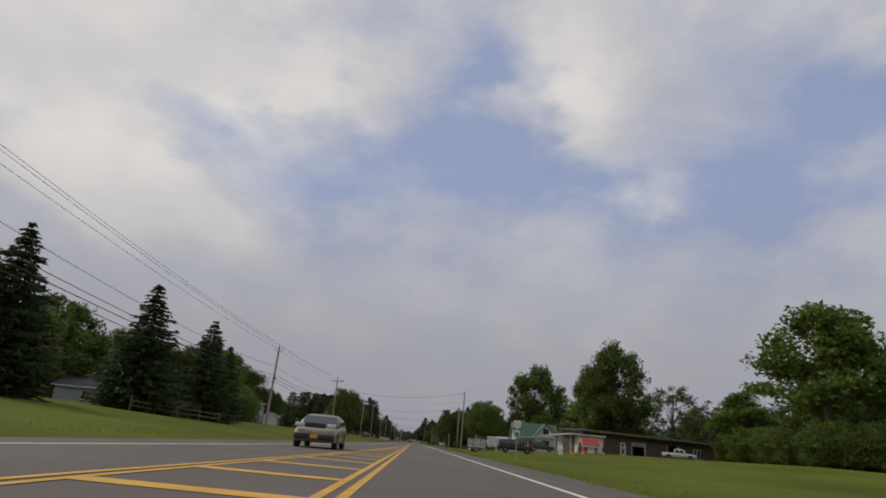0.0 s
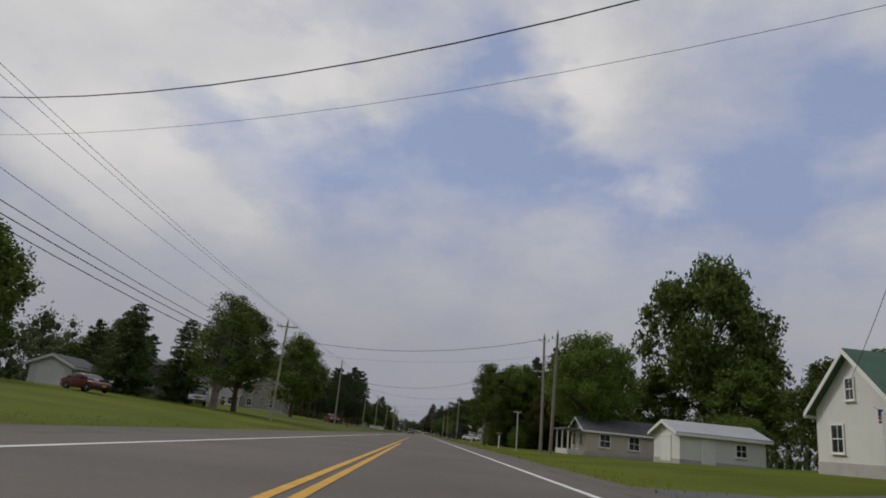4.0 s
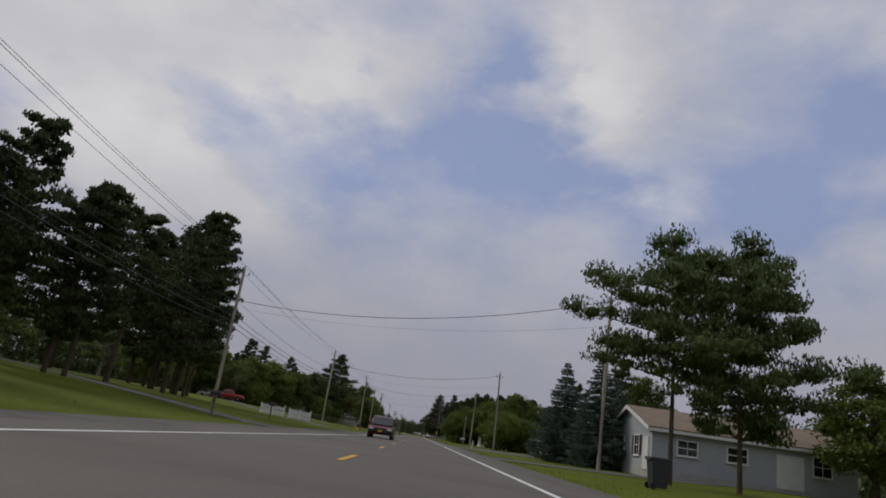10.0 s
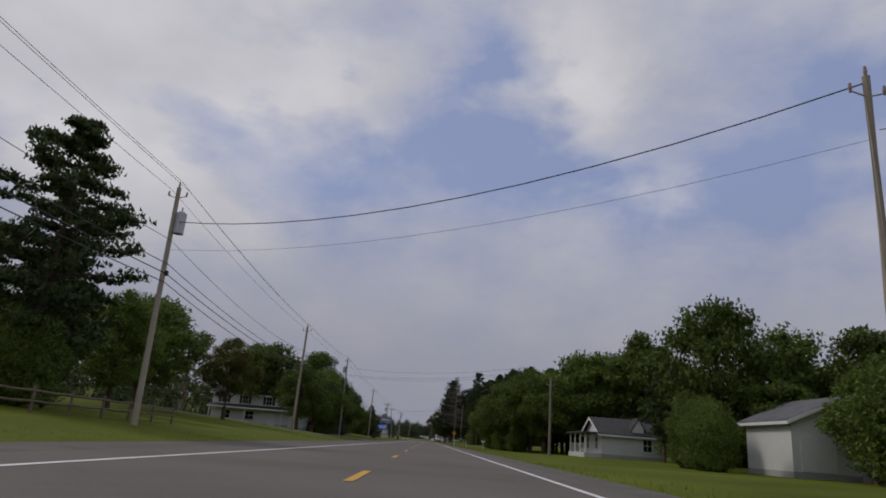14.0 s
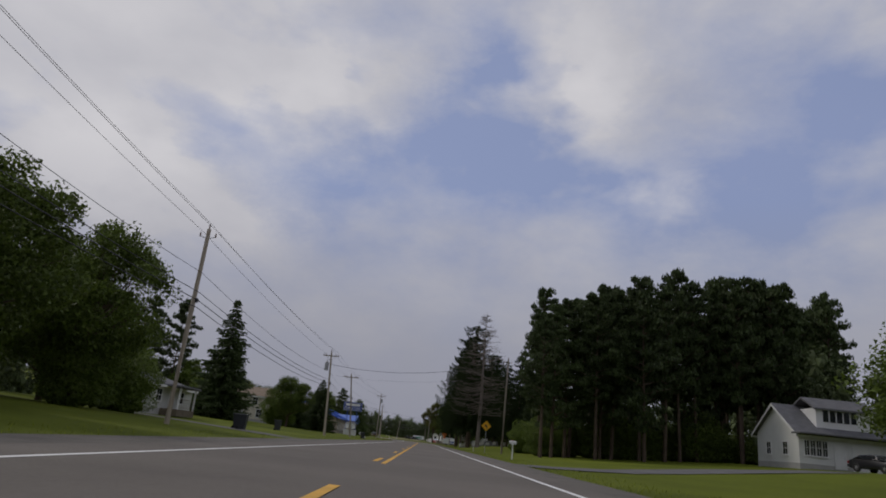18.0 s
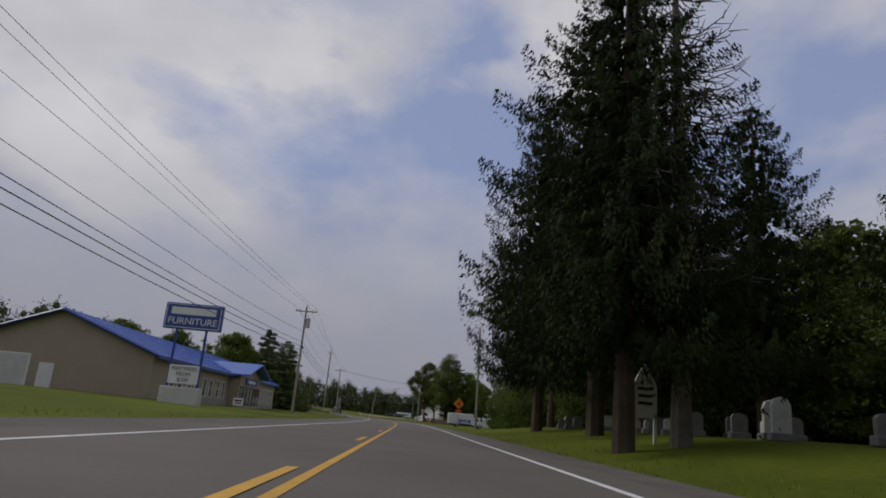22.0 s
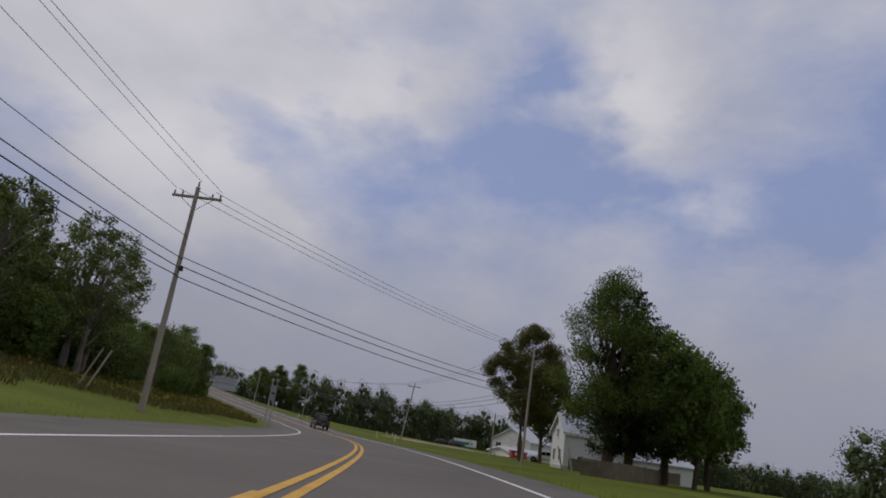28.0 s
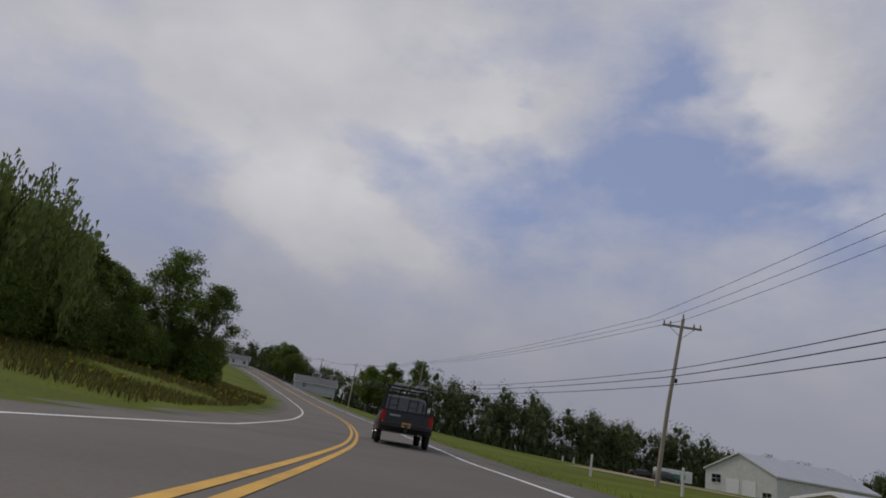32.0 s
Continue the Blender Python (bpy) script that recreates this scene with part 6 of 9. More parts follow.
dr = part("door", Shape().box(9.2, -0.03, 1.15, 1.25, 0.1, 2.3), WHITE, shop, "white framed door")
part("pane", Shape().box(9.2, -0.09, 1.25, 0.6, 0.04, 1.7), GLASS, dr)
part("panel", Shape().box(3.2, -0.05, 1.9, 3.0, 0.1, 1.5), OFFWHITE, shop, "pale boarded-up opening")
for k in (27.3, 28.2, 29.1):
    wdo = part("window", Shape().box(k, -0.03, 1.5, 0.8, 0.1, 1.9), OFFWHITE, shop)
    part("pane", Shape().box(k, -0.09, 1.5, 0.5, 0.04, 1.6), GLASS, wdo)
# the white office end stands lower and runs back to the farmhouse
of = part("office_wall", Shape().box(2.2, 8.4, 1.25, 4.4, 16.6, 2.9), WHITE_SIDING, shop, "white painted office end")
of.matrix_basis = pose(-0.9, 0.2, 0, 0, 0, -25)
orf = part("office_roof", Shape().box(1.6, 8.3, 2.85, 6.4, 17.8, 0.24, bev=0.05), OFFWHITE, shop)
orf.matrix_basis = pose(-0.9, 0.2, 0, 0, 0, -25)
part("red_door", Shape().box(0.75, -0.26, 1.1, 1.0, 0.1, 2.2), RED_PAINT, of, "red door")
for k in (2.0, 6.5, 11.5):
    wdo = part("window", Shape().box(-0.04, k, 1.6, 0.1, 1.1, 1.2), WHITE, of)
    part("pane", Shape().box(-0.1, k, 1.6, 0.04, 0.9, 1.0), GLASS, wdo)
for k in (0.6, 5.0, 9.5, 14.0):
    part("post", Shape().box(-1.1, k, 1.25, 0.12, 0.12, 3.0), WHITE, of)
shed = house(30.0, 112.4, 2.2, 2.0, 1.5, 0.8, "x", RED_PAINT, RED_PAINT, "small red garden shed by the workshop", [], [("S", 0, 0.02, 0.9, 1.5)], category="shed", name="garden_shed", found=0.1)
house(27.0, 190, 6, 7, 2.4, 0.7, "x", GREY_SIDING, ROOF_GREY, "low grey cabin with two windows", [("S", -1.2, 1.4, 0.9, 0.9), ("S", 1.4, 1.4, 0.9, 0.9), ("W", 0, 1.4, 1.0, 0.9)], [("W", -2, 0.1, 0.9, 2.0)])
house(25.5, 171, 7, 6, 2.4, 0.9, "x", WHITE_SIDING, ROOF_STEEL, "low white outbuilding with metal roof", [("S", 1.5, 1.4, 0.8, 0.9)], [("S", -1.2, 0.1, 0.9, 2.0), ("W", 0, 0.1, 2.2, 2.0)])
h5 = house(22.0, 186, 8, 6.5, 2.5, 1.2, "x", BEIGE_SIDING, ROOF_GREY, "small pale house with a front porch among trees", [("W", -1.6, 1.5, 1.0, 1.2), ("W", 1.6, 1.5, 1.0, 1.2), ("S", -2, 1.5, 1.0, 1.2), ("S", 1, 1.5, 1.0, 1.2)], [("W", 0, 0.3, 0.9, 2.0)])
porch(h5, -4.9, 0, 1.8, 6, 2.3, [(-5.7, -2.8), (-5.7, 0), (-5.7, 2.8)])
h8 = house(23.4, 238, 8.0, 10.5, 5.7, 1.3, "y", BEIGE_SIDING, ROOF_BROWN, "two-storey beige house with front porch", [("S", -2.2, 4.8, 0.8, 1.3), ("S", 1.8, 4.8, 0.8, 1.3), ("W", 3.6, 4.7, 0.7, 1.5), ("W", 1.5, 4.9, 0.6, 0.9), ("W", -0.6, 4.7, 0.8, 1.5), ("W", -3.4, 4.7, 0.8, 1.5), ("S", 1.8, 2.0, 0.9, 1.3), ("W", 2.6, 1.9, 1.6, 1.5, False, 2), ("W", -0.4, 1.9, 1.2, 1.6), ("W", -3.6, 1.9, 0.9, 1.4)], [("W", 0.9, 0.5, 1.0, 2.05)])
porch(h8, -5.1, 1.4, 2.2, 8.2, 3.0, [(-6.0, -2.4), (-6.0, 0.2), (-6.0, 2.8), (-6.0, 5.2)], ROOF_BROWN, 0.8, rail=CEDAR)
pg = part("porch_gable", gable_roof(2.8, 2.6, 3.1, 0.9, "x", 0.3), ROOF_BROWN, h8)
pg.matrix_basis = pose(-5.2, 4.2, 0)
part("gable_front", gable_walls(2.4, 2.3, 0.1, 0.8, "x"), WHITE, h8).matrix_basis = pose(-5.3, 4.2, 3.1)
part("air_conditioner", Shape().box(-4.2, -0.6, 4.25, 0.5, 0.6, 0.42, bev=0.03), OFFWHITE, h8, "window air conditioner")
house(33.1, 294.6, 9.4, 9, 2.75, 0.6, "x", WHITE_SIDING, ROOF_STEEL, "white two-bay garage with shallow roof", [("S", 3.4, 1.7, 1.4, 0.8)], [("S", -3.0, 0.05, 2.4, 2.1), ("S", 0.2, 0.05, 2.4, 2.1)], category="garage", name="garage")
h9 = base("house", 23.75, 294.5, gz(23.75, 294.5), 0, "pale cream bungalow with brown shingle roof and small front pediment", "house")
prof = [(-3.15, 0), (3.15, 0), (3.15, 2.9), (-0.65, 5.35), (-3.15, 3.8)]
part("wall", Shape().add([(a, b, c) for b in (-4.5, 4.5) for a, c in prof], [(0, 1, 2, 3, 4), (9, 8, 7, 6, 5)] + [(i, i + 5, (i + 1) % 5 + 5, (i + 1) % 5) for i in range(5)]), CREAM, h9)
prof = [(-5.0, 2.62), (-0.65, 5.4), (3.6, 2.66), (3.6, 2.82), (-0.65, 5.58), (-5.0, 2.8)]
part("roof", Shape().add([(a, b, c) for b in (-4.9, 4.9) for a, c in prof], [(0, 1, 4, 5), (1, 2, 3, 4), (11, 10, 7, 6), (10, 9, 8, 7)] + [(i, i + 6, (i + 1) % 6 + 6, (i + 1) % 6) for i in range(6)]), ROOF_BROWN, h9)
for k, q in ((-1, (-5.0, 2.7)), (1, (3.6, 2.74))):
    part("barge_board", Shape().tube([(-0.65, -4.94, 5.48), (q[0], -4.94, q[1])], 0.1, 4), WHITE, h9)
part("fascia", Shape().box(-5.02, -1.0, 2.68, 0.06, 7.8, 0.2), WHITE, h9)
part("foundation", Shape().box(0, 0, -0.05, 6.36, 9.06, 0.7), CONCRETE, h9)
part("chimney", Shape().box(-0.3, 1.4, 5.3, 1.2, 0.7, 2.2, bev=0.03), BRICK, h9, "broad brick chimney")
for k in (-0.55, -0.05):
    part("chimney_pot", Shape().rod((k, 1.4, 6.35), (k, 1.4, 6.75), 0.13, 0.11, 8), CONCRETE, h9)
window(h9, "S", 1.35, 1.85, 1.0, 1.2, 6.3, 9, True)
window(h9, "S", -1.85, 1.75, 1.7, 1.35, 6.3, 9)
part("shutter", Shape().box(-0.78, -4.53, 1.75, 0.34, 0.05, 1.4, bev=0.01), SLATE_SIDING, h9, "dark shutter")
part("air_conditioner", Shape().box(-1.4, -4.7, 1.3, 0.55, 0.5, 0.4, bev=0.03), OFFWHITE, h9, "window air conditioner")
part("bay_wall", gable_walls(2.5, 6.0, 2.6, 1.3, "y"), CREAM, h9).matrix_basis = pose(-5.6, 1.5, 0)
part("bay_roof", gable_roof(2.5, 6.0, 2.6, 1.3, "y", 0.25), ROOF_BROWN, h9).matrix_basis = pose(-5.6, 1.5, 0)
part("pediment", Shape().add([(-6.85, -1.56, 2.6), (-4.35, -1.56, 2.6), (-5.6, -1.56, 3.85), (-6.85, -1.5, 2.6), (-4.35, -1.5, 2.6), (-5.6, -1.5, 3.85)], [(0, 1, 2), (5, 4, 3), (0, 3, 4, 1), (1, 4, 5, 2), (2, 5, 3, 0)]), WHITE, h9, "white triangular pediment")
for k in (-1, 1):
    part("pediment_trim", Shape().tube([(-5.6, -1.8, 4.02), (-5.6 + k * 1.5, -1.8, 2.5)], 0.09, 4), WHITE, h9)
part("brick_pier", Shape().box(-4.45, -1.58, 1.3, 0.85, 0.22, 2.6, bev=0.02), BRICK, h9)
window(h9, "S", -5.75, 1.5, 1.1, 1.7, 6.3, 3.0)
window(h9, "W", 2.6, 1.65, 1.5, 1.5, 13.7, 9, False, 2)
window(h9, "W", -0.2, 1.65, 1.0, 1.5, 13.7, 9)
part("porch_wall", Shape().box(-3.6, -1.6, 1.4, 1.0, 0.12, 2.8), CREAM, h9)
door(h9, "W", -3.3, 0.3, 0.95, 2.05, 6.3, 9, WHITE)
part("porch_deck", Shape().box(-3.95, -3.05, 0.1, 1.7, 2.8, 0.5, bev=0.02), CONCRETE, h9)
part("porch_post", Shape().box(-4.7, -4.2, 1.5, 0.12, 0.12, 2.5), WHITE, h9)
part("breezeway_roof", Shape().box(3.95, -2.6, 2.72, 1.8, 3.6, 0.14, bev=0.02), OFFWHITE, h9)
# added back panel in dark grey: the breezeway gap's shade put into colour
part("breezeway_wall", Shape().box(3.95, -0.9, 1.35, 1.7, 0.14, 2.6), SLATE_SIDING, h9)
house(24.0, 333, 14, 9.5, 3.1, 1.5, "x", GREY_SIDING, ROOF_BROWN, "pale grey ranch house behind pines", [("S", -4.6, 2.0, 1.3, 0.9), ("S", -1.2, 2.0, 1.3, 0.9), ("S", 4.6, 2.0, 1.2, 1.2), ("W", -1.6, 1.9, 1.0, 1.3, True), ("W", 2, 1.9, 1.2, 1.3)], [("S", 2.4, 0.3, 1.6, 2.05), ("W", -3.6, 0.3, 0.9, 2.05)])
house(38, 352, 6, 7, 2.4, 1.3, "y", WHITE_SIDING, ROOF_GREY, "small white garden outbuilding with grey roof", [("S", 0, 1.5, 1.0, 1.0)])
h12 = house(31, 378.7, 12, 10.6, 2.9, 3.9, "x", CREAM, ROOF_BROWN, "cream house with broad shingle roof and carport", [("S", 3.4, 1.6, 1.3, 1.3), ("W", 0, 4.1, 1.0, 1.0), ("W", -2.6, 1.5, 1.2, 1.3)], [("S", -2.6, 0.1, 2.6, 2.2), ("W", 1.6, 0.2, 0.95, 2.05)])
hip = [(-11.6, -5.6, 2.45), (-6.0, -5.6, 2.45), (-6.0, -2.0, 4.1), (-6.0, 5.6, 4.1), (-11.6, 5.6, 2.45)]
cp = part("carport_roof", Shape().add(hip + [(a, b, c + 0.17) for a, b, c in hip], [(2, 1, 0), (4, 3, 2, 0), (5, 6, 7), (5, 7, 8, 9)] + [(i, (i + 1) % 5, (i + 1) % 5 + 5, i + 5) for i in range(5)]), ROOF_BROWN, h12)
part("carport_fascia", Shape().box(-11.63, 0, 2.5, 0.05, 11.3, 0.24), WHITE, cp)
part("carport_fascia", Shape().box(-8.8, -5.63, 2.5, 5.7, 0.05, 0.24), WHITE, cp)
for px, py in ((-11.2, -5.3), (-11.2, 0), (-11.2, 5.3), (-8.4, -5.3)):
    part("post", Shape().box(px, py, 1.2, 0.14, 0.14, 2.6), WHITE, h12)
h14 = house(23.4, 474, 7, 8, 2.5, 1.7, "x", WHITE_SIDING, ROOF_DARK, "small white cottage with screened porch", [("W", -2, 1.5, 0.9, 1.2), ("W", 2, 1.5, 0.9, 1.2), ("S", 1.5, 1.5, 0.9, 1.2)], [("W", 0, 0.3, 0.9, 2.0)])
porch(h14, -4.3, 0, 2.2, 8, 2.4, [(-5.2, -3.8), (-5.2, -1.3), (-5.2, 1.3), (-5.2, 3.8)], ROOF_DARK, rail=OFFWHITE)
part("dormer", gable_walls(1.3, 1.6, 3.2, 1.1, "y"), WHITE, h14).matrix_basis = pose(0.6, -2.9, 0)
part("dormer_roof", gable_roof(1.3, 1.6, 3.2, 1.1, "y", 0.2, 0.1), ROOF_DARK, h14).matrix_basis = pose(0.6, -2.9, 0)
g14 = house(27.2, 442, 6.5, 6, 3.5, 1.5, "y", WHITE_SIDING, ROOF_GREY, "small white garage with panelled door and steps", [("S", 0.8, 2.4, 0.6, 0.6)], [("S", -1.6, 0.4, 2.0, 2.0), ("S", 1.6, 0.7, 0.9, 2.0)], category="garage", name="garage")
part("steps", Shape().box(1.6, -3.6, 0.2, 1.2, 1.0, 0.6).box(1.6, -4.2, 0.05, 1.2, 0.5, 0.4), CONCRETE, g14)
part("railing", Shape().rod((1.0, -3.2, 0.9), (1.0, -4.4, 0.9), 0.035, n=5).rod((1.0, -4.4, 0), (1.0, -4.4, 0.9), 0.035, n=5).rod((2.2, -3.2, 0.9), (2.2, -4.4, 0.9), 0.035, n=5).rod((2.2, -4.4, 0), (2.2, -4.4, 0.9), 0.035, n=5), WHITE, g14)
h18 = house(39.0, 575.6, 8.4, 7.5, 3.0, 2.6, "x", WHITE_SIDING, ROOF_GREY, "white house with an upper row of windows in a wide dormer", [("S", -3.5, 1.75, 0.42, 1.3), ("S", -2.95, 1.75, 0.42, 1.3), ("S", -2.4, 1.75, 0.42, 1.3), ("S", -1.85, 1.75, 0.42, 1.3), ("W", -1.5, 1.6, 0.8, 1.1), ("W", 1.5, 1.6, 0.8, 1.1)], [("S", -0.5, 0.1, 0.85, 2.0), ("S", 1.9, 0.05, 2.3, 2.1)])
part("dormer", Shape().box(0.6, -1.3, 4.3, 5.4, 3.6, 2.2, bev=0.03), WHITE_SIDING, h18)
part("dormer_roof", gable_roof(5.4, 3.6, 5.4, 0.9, "x", 0.35), ROOF_GREY, h18).matrix_basis = pose(0.6, -1.3, 0)
part("porch_roof", Shape().box(0, -4.2, 2.95, 9.4, 1.5, 0.18, bev=0.04), ROOF_GREY, h18)
for k in (-1.2, -0.55, 0.1, 0.75, 1.4):
    part("pane", Shape().box(k, -3.13, 4.7, 0.48, 0.06, 1.0), GLASS, h18)
hE = house(13.65, 834.2, 8.0, 4.5, 4.4, 2.1, "x", WHITE_SIDING, ROOF_STEEL, "tall white farmhouse with metal roof", [("W", 0.1, 4.2, 0.6, 0.95), ("W", -1.0, 1.6, 0.7, 1.3), ("W", 1.0, 1.6, 0.7, 1.3), ("S", -1.9, 1.3, 0.6, 0.7), ("S", 1.2, 1.6, 0.8, 1.1)], [("N", 1.5, 0.2, 0.9, 2.0)], rz=12, over=0.3)
part("rear_wing", gable_walls(8.4, 5.6, 2.2, 1.2, "x"), WHITE_SIDING, hE).matrix_basis = pose(8.25, -0.4, 0)
part("rear_wing_roof", gable_roof(8.4, 5.6, 2.2, 1.2, "x", 0.3), ROOF_STEEL, hE).matrix_basis = pose(8.25, -0.4, 0)
# barns past the bend
house(27, 992, 18.6, 34, 6.0, 4.0, "y", OFFWHITE, ROOF_STEEL, "large pale steel barn with white doors", [("S", -6.2, 4.0, 2.6, 1.8), ("S", 7.0, 1.5, 2.2, 1.8)], [("S", -1.7, 0.05, 3.2, 4.2), ("S", 2.6, 0.05, 3.2, 4.2)], category="barn", name="barn", z=-0.2, rz=-50)
house(14.5, 893, 9, 20, 1.7, 0.9, "y", WHITE_SIDING, ROOF_STEEL, "long low white shed with pale roof", [("S", -2, 1.0, 0.5, 0.5), ("E", 2, 1.0, 1.4, 0.7)], [("E", 6, 0.05, 2.2, 1.5)], category="shed", name="shed", z=-0.4, rz=-62)
house(33, 915, 14, 9, 3.2, 1.6, "x", OFFWHITE, ROOF_STEEL, "pale farm outbuilding with metal roof", [], [("S", 0, 0.05, 3, 2.6)], category="barn", name="barn", z=0.0)
house(-93, 987, 11, 8, 2.5, 1.7, "x", GREY_SIDING, ROOF_GREY, "grey garage building below the hill road", [("S", -3, 1.6, 1, 1)], [("W", 0, 0.05, 2.8, 2.4)], rz=28, category="garage", name="garage")
house(-150, 1040, 7, 6.5, 2.6, 1.6, "x", WHITE_SIDING, ROOF_GREY, "white house near the hill top", [("S", -2, 1.6, 1, 1.2), ("S", 2, 1.6, 1, 1.2)], rz=30)

# the furniture store
store = base("furniture_store", -28.75, 705.3, gz(-20, 700) + 0.05, 0, "long tan furniture store with bright blue metal roof", "store")
SW, SL, SH, SR = 16.0, 51.0, 3.8, 3.0
part("wall", gable_walls(SW, SL, SH, SR, "y"), TAN_SIDING, store)
part("roof", gable_roof(SW, SL, SH, SR, "y", 0.55), ROOF_BLUE, store)
for k in range(0, 47):
    yy = -SL / 2 - 0.4 + k * (SL + 0.8) / 46
    part("roof_rib", Shape().rod((0.05, yy, SH + SR + 0.19), (SW / 2 + 0.5, yy, SH - 0.55 * SR / (SW / 2) + 0.24), 0.025, n=4), ROOF_BLUE, store)
tr = Shape().box(SW / 2 + 0.58, 0, SH - 0.22, 0.06, SL + 1.1, 0.26)
part("fascia", tr, SIGN_BLUE, store, "blue eaves trim")
for k in (-1, 1):
    part("barge_board", Shape().tube([(0, -SL / 2 - 0.6, SH + SR + 0.05), (k * (SW / 2 + 0.55), -SL / 2 - 0.6, SH - 0.15)], 0.13, 4), SIGN_BLUE, store)
part("brick_base", Shape().box(SW / 2 + 0.02, 4, 0.45, 0.2, SL - 8.5, 0.9), STONE, store)
door(store, "S", -3.4, 0.15, 2.5, 2.7, SW, SL, OFFWHITE, True, "door", "white roller door")
door(store, "S", -0.6, 0.15, 1.0, 2.05, SW, SL, WHITE)
for i, yy in enumerate((-20.5, -18.3, -15.6, -13.4, -10.7, -8.5, -5.8, -3.6)):
    window(store, "E", yy, 1.75, 0.9, 1.7, SW, SL)
pgw = part("entrance_wall", gable_walls(3.0, 11.0, SH - 0.1, 1.45, "x"), TAN_SIDING, store)
pgw.matrix_basis = pose(SW / 2 - 0.2, 4.1, 0)
pgr = part("entrance_roof", gable_roof(5.0, 11.0, SH, 1.5, "x", 0.6), ROOF_BLUE, store)
pgr.matrix_basis = pose(SW / 2 - 0.6, 4.1, 0)
for k in range(6):
    gw = part("shop_window", ring(1.3, 2.0, 0.1, 0.06), BROWN_SIDING, store)
    gw.matrix_basis = pose(SW / 2 + 1.3, -0.2 + 1.7 * k, 1.35)
    part("pane", Shape().box(0.01, 0, 0, 0.03, 1.3, 2.0), GLASS, gw)
part("name_board", Shape().box(SW / 2 + 1.38, 4.1, 3.1, 0.12, 6.0, 0.8, bev=0.02), SIGN_BLUE, store, "blue board over the entrance")
part("name_bar", Shape().box(SW / 2 + 1.45, 4.1, 3.1, 0.02, 3.6, 0.34), SIGN_WHITE, store, "white bar in place of a name")
for k in range(6):
    window(store, "E", 13.6 + 1.9 * k, 1.75, 0.9, 1.7, SW, SL)


def lettering(txt, size, m, parent, where, name="lettering", extrude=0.02):
    cu = bpy.data.curves.new(name, "FONT")
    cu.body, cu.size, cu.extrude = txt, size, extrude
    cu.align_x, cu.align_y = "CENTER", "CENTER"
    tmp = bpy.data.objects.new(name, cu)
    scene.collection.objects.link(tmp)
    me = bpy.data.meshes.new_from_object(tmp.evaluated_get(bpy.context.evaluated_depsgraph_get()))
    bpy.data.objects.remove(tmp)
    me.materials.clear()
    me.materials.append(m)
    ob = part(name, me, m, parent)
    ob.matrix_basis = where
    return ob


# the pylon sign, read by traffic from both ways
py = base("pylon_sign", -16.6, 675.5, gz(-16.6, 675.5), 0, "tall blue roadside store sign on two poles", "sign")
for k in (-1.15, 1.15):
    part("pole", Shape().rod((k, 0, -0.3), (k, 0, 6.0), 0.1, n=10), SIGN_BLUE, py)
panel = part("sign_panel", Shape().box(0, 0, 6.7, 4.5, 0.45, 2.05, bev=0.05), SIGN_BLUE, py)
for zz, xx, ww, hh in ((7.6, 0, 4.3, 0.05), (5.8, 0, 4.3, 0.05), (6.7, -2.12, 0.05, 1.8), (6.7, 2.12, 0.05, 1.8)):
    part("border", Shape().box(xx, -0.235, zz, ww, 0.02, hh), SIGN_WHITE, panel)
part("name_bar", Shape().box(0, -0.24, 7.1, 3.5, 0.03, 0.56), SIGN_WHITE, panel, "white bar in place of a name")
lettering("FURNITURE", 0.74, SIGN_WHITE, panel, pose(0, -0.235, 6.28, 90, 0, 0), extrude=0.03)
board = part("letter_board", Shape().box(0, 0, 2.2, 2.3, 0.3, 1.4, bev=0.03), SIGN_WHITE, py, "white changeable letter board")
for zz, tx in ((2.62, "MATTRESS"), (2.2, "FROM"), (1.78, "$109")):
    lettering(tx, 0.42, SIGN_BLACK, board, pose(0, -0.155, zz, 90, 0, 0), extrude=0.012)
part("planter", Shape().box(0, 0, 0.55, 3.0, 1.0, 1.4, bev=0.05), OFFWHITE, py, "pale stone sign base")

# ---- vehicles ----


def wheel(parent, x, y, r=0.34, w=0.22):
    t = Shape()
    n = 20
    prof = [(r * 0.62, -w / 2), (r * 0.94, -w / 2), (r, -w / 4), (r, w / 4), (r * 0.94, w / 2), (r * 0.62, w / 2)]
    vs = [(a * math.cos(2 * math.pi * i / n), b, a * math.sin(2 * math.pi * i / n)) for i in range(n) for a, b in prof]
    m = len(prof)
    t.add(vs, [(i * m + j, i * m + (j + 1) % m, ((i + 1) % n) * m + (j + 1) % m, ((i + 1) % n) * m + j) for i in range(n) for j in range(m)])
    wh = new("wheel")
    wh.parent = parent
    wh.matrix_basis = pose(x, y, r)
    part("tyre", t, RUBBER, wh, smooth=True)
    rim = Shape()
    s = 1 if y > 0 else -1
    rim.rod((0, -w * 0.3, 0), (0, w * 0.3, 0), r * 0.63, n=16)
    for k in range(5):
        a = k * 1.2566
        rim.box(math.cos(a) * r * 0.32, s * w * 0.36, math.sin(a) * r * 0.32, 0.07, 0.05, 0.07)
        rim.rod((0, s * w * 0.36, 0), (math.cos(a) * r * 0.58, s * w * 0.34, math.sin(a) * r * 0.58), 0.035, n=5)
    part("rim", rim, RIM, wh)


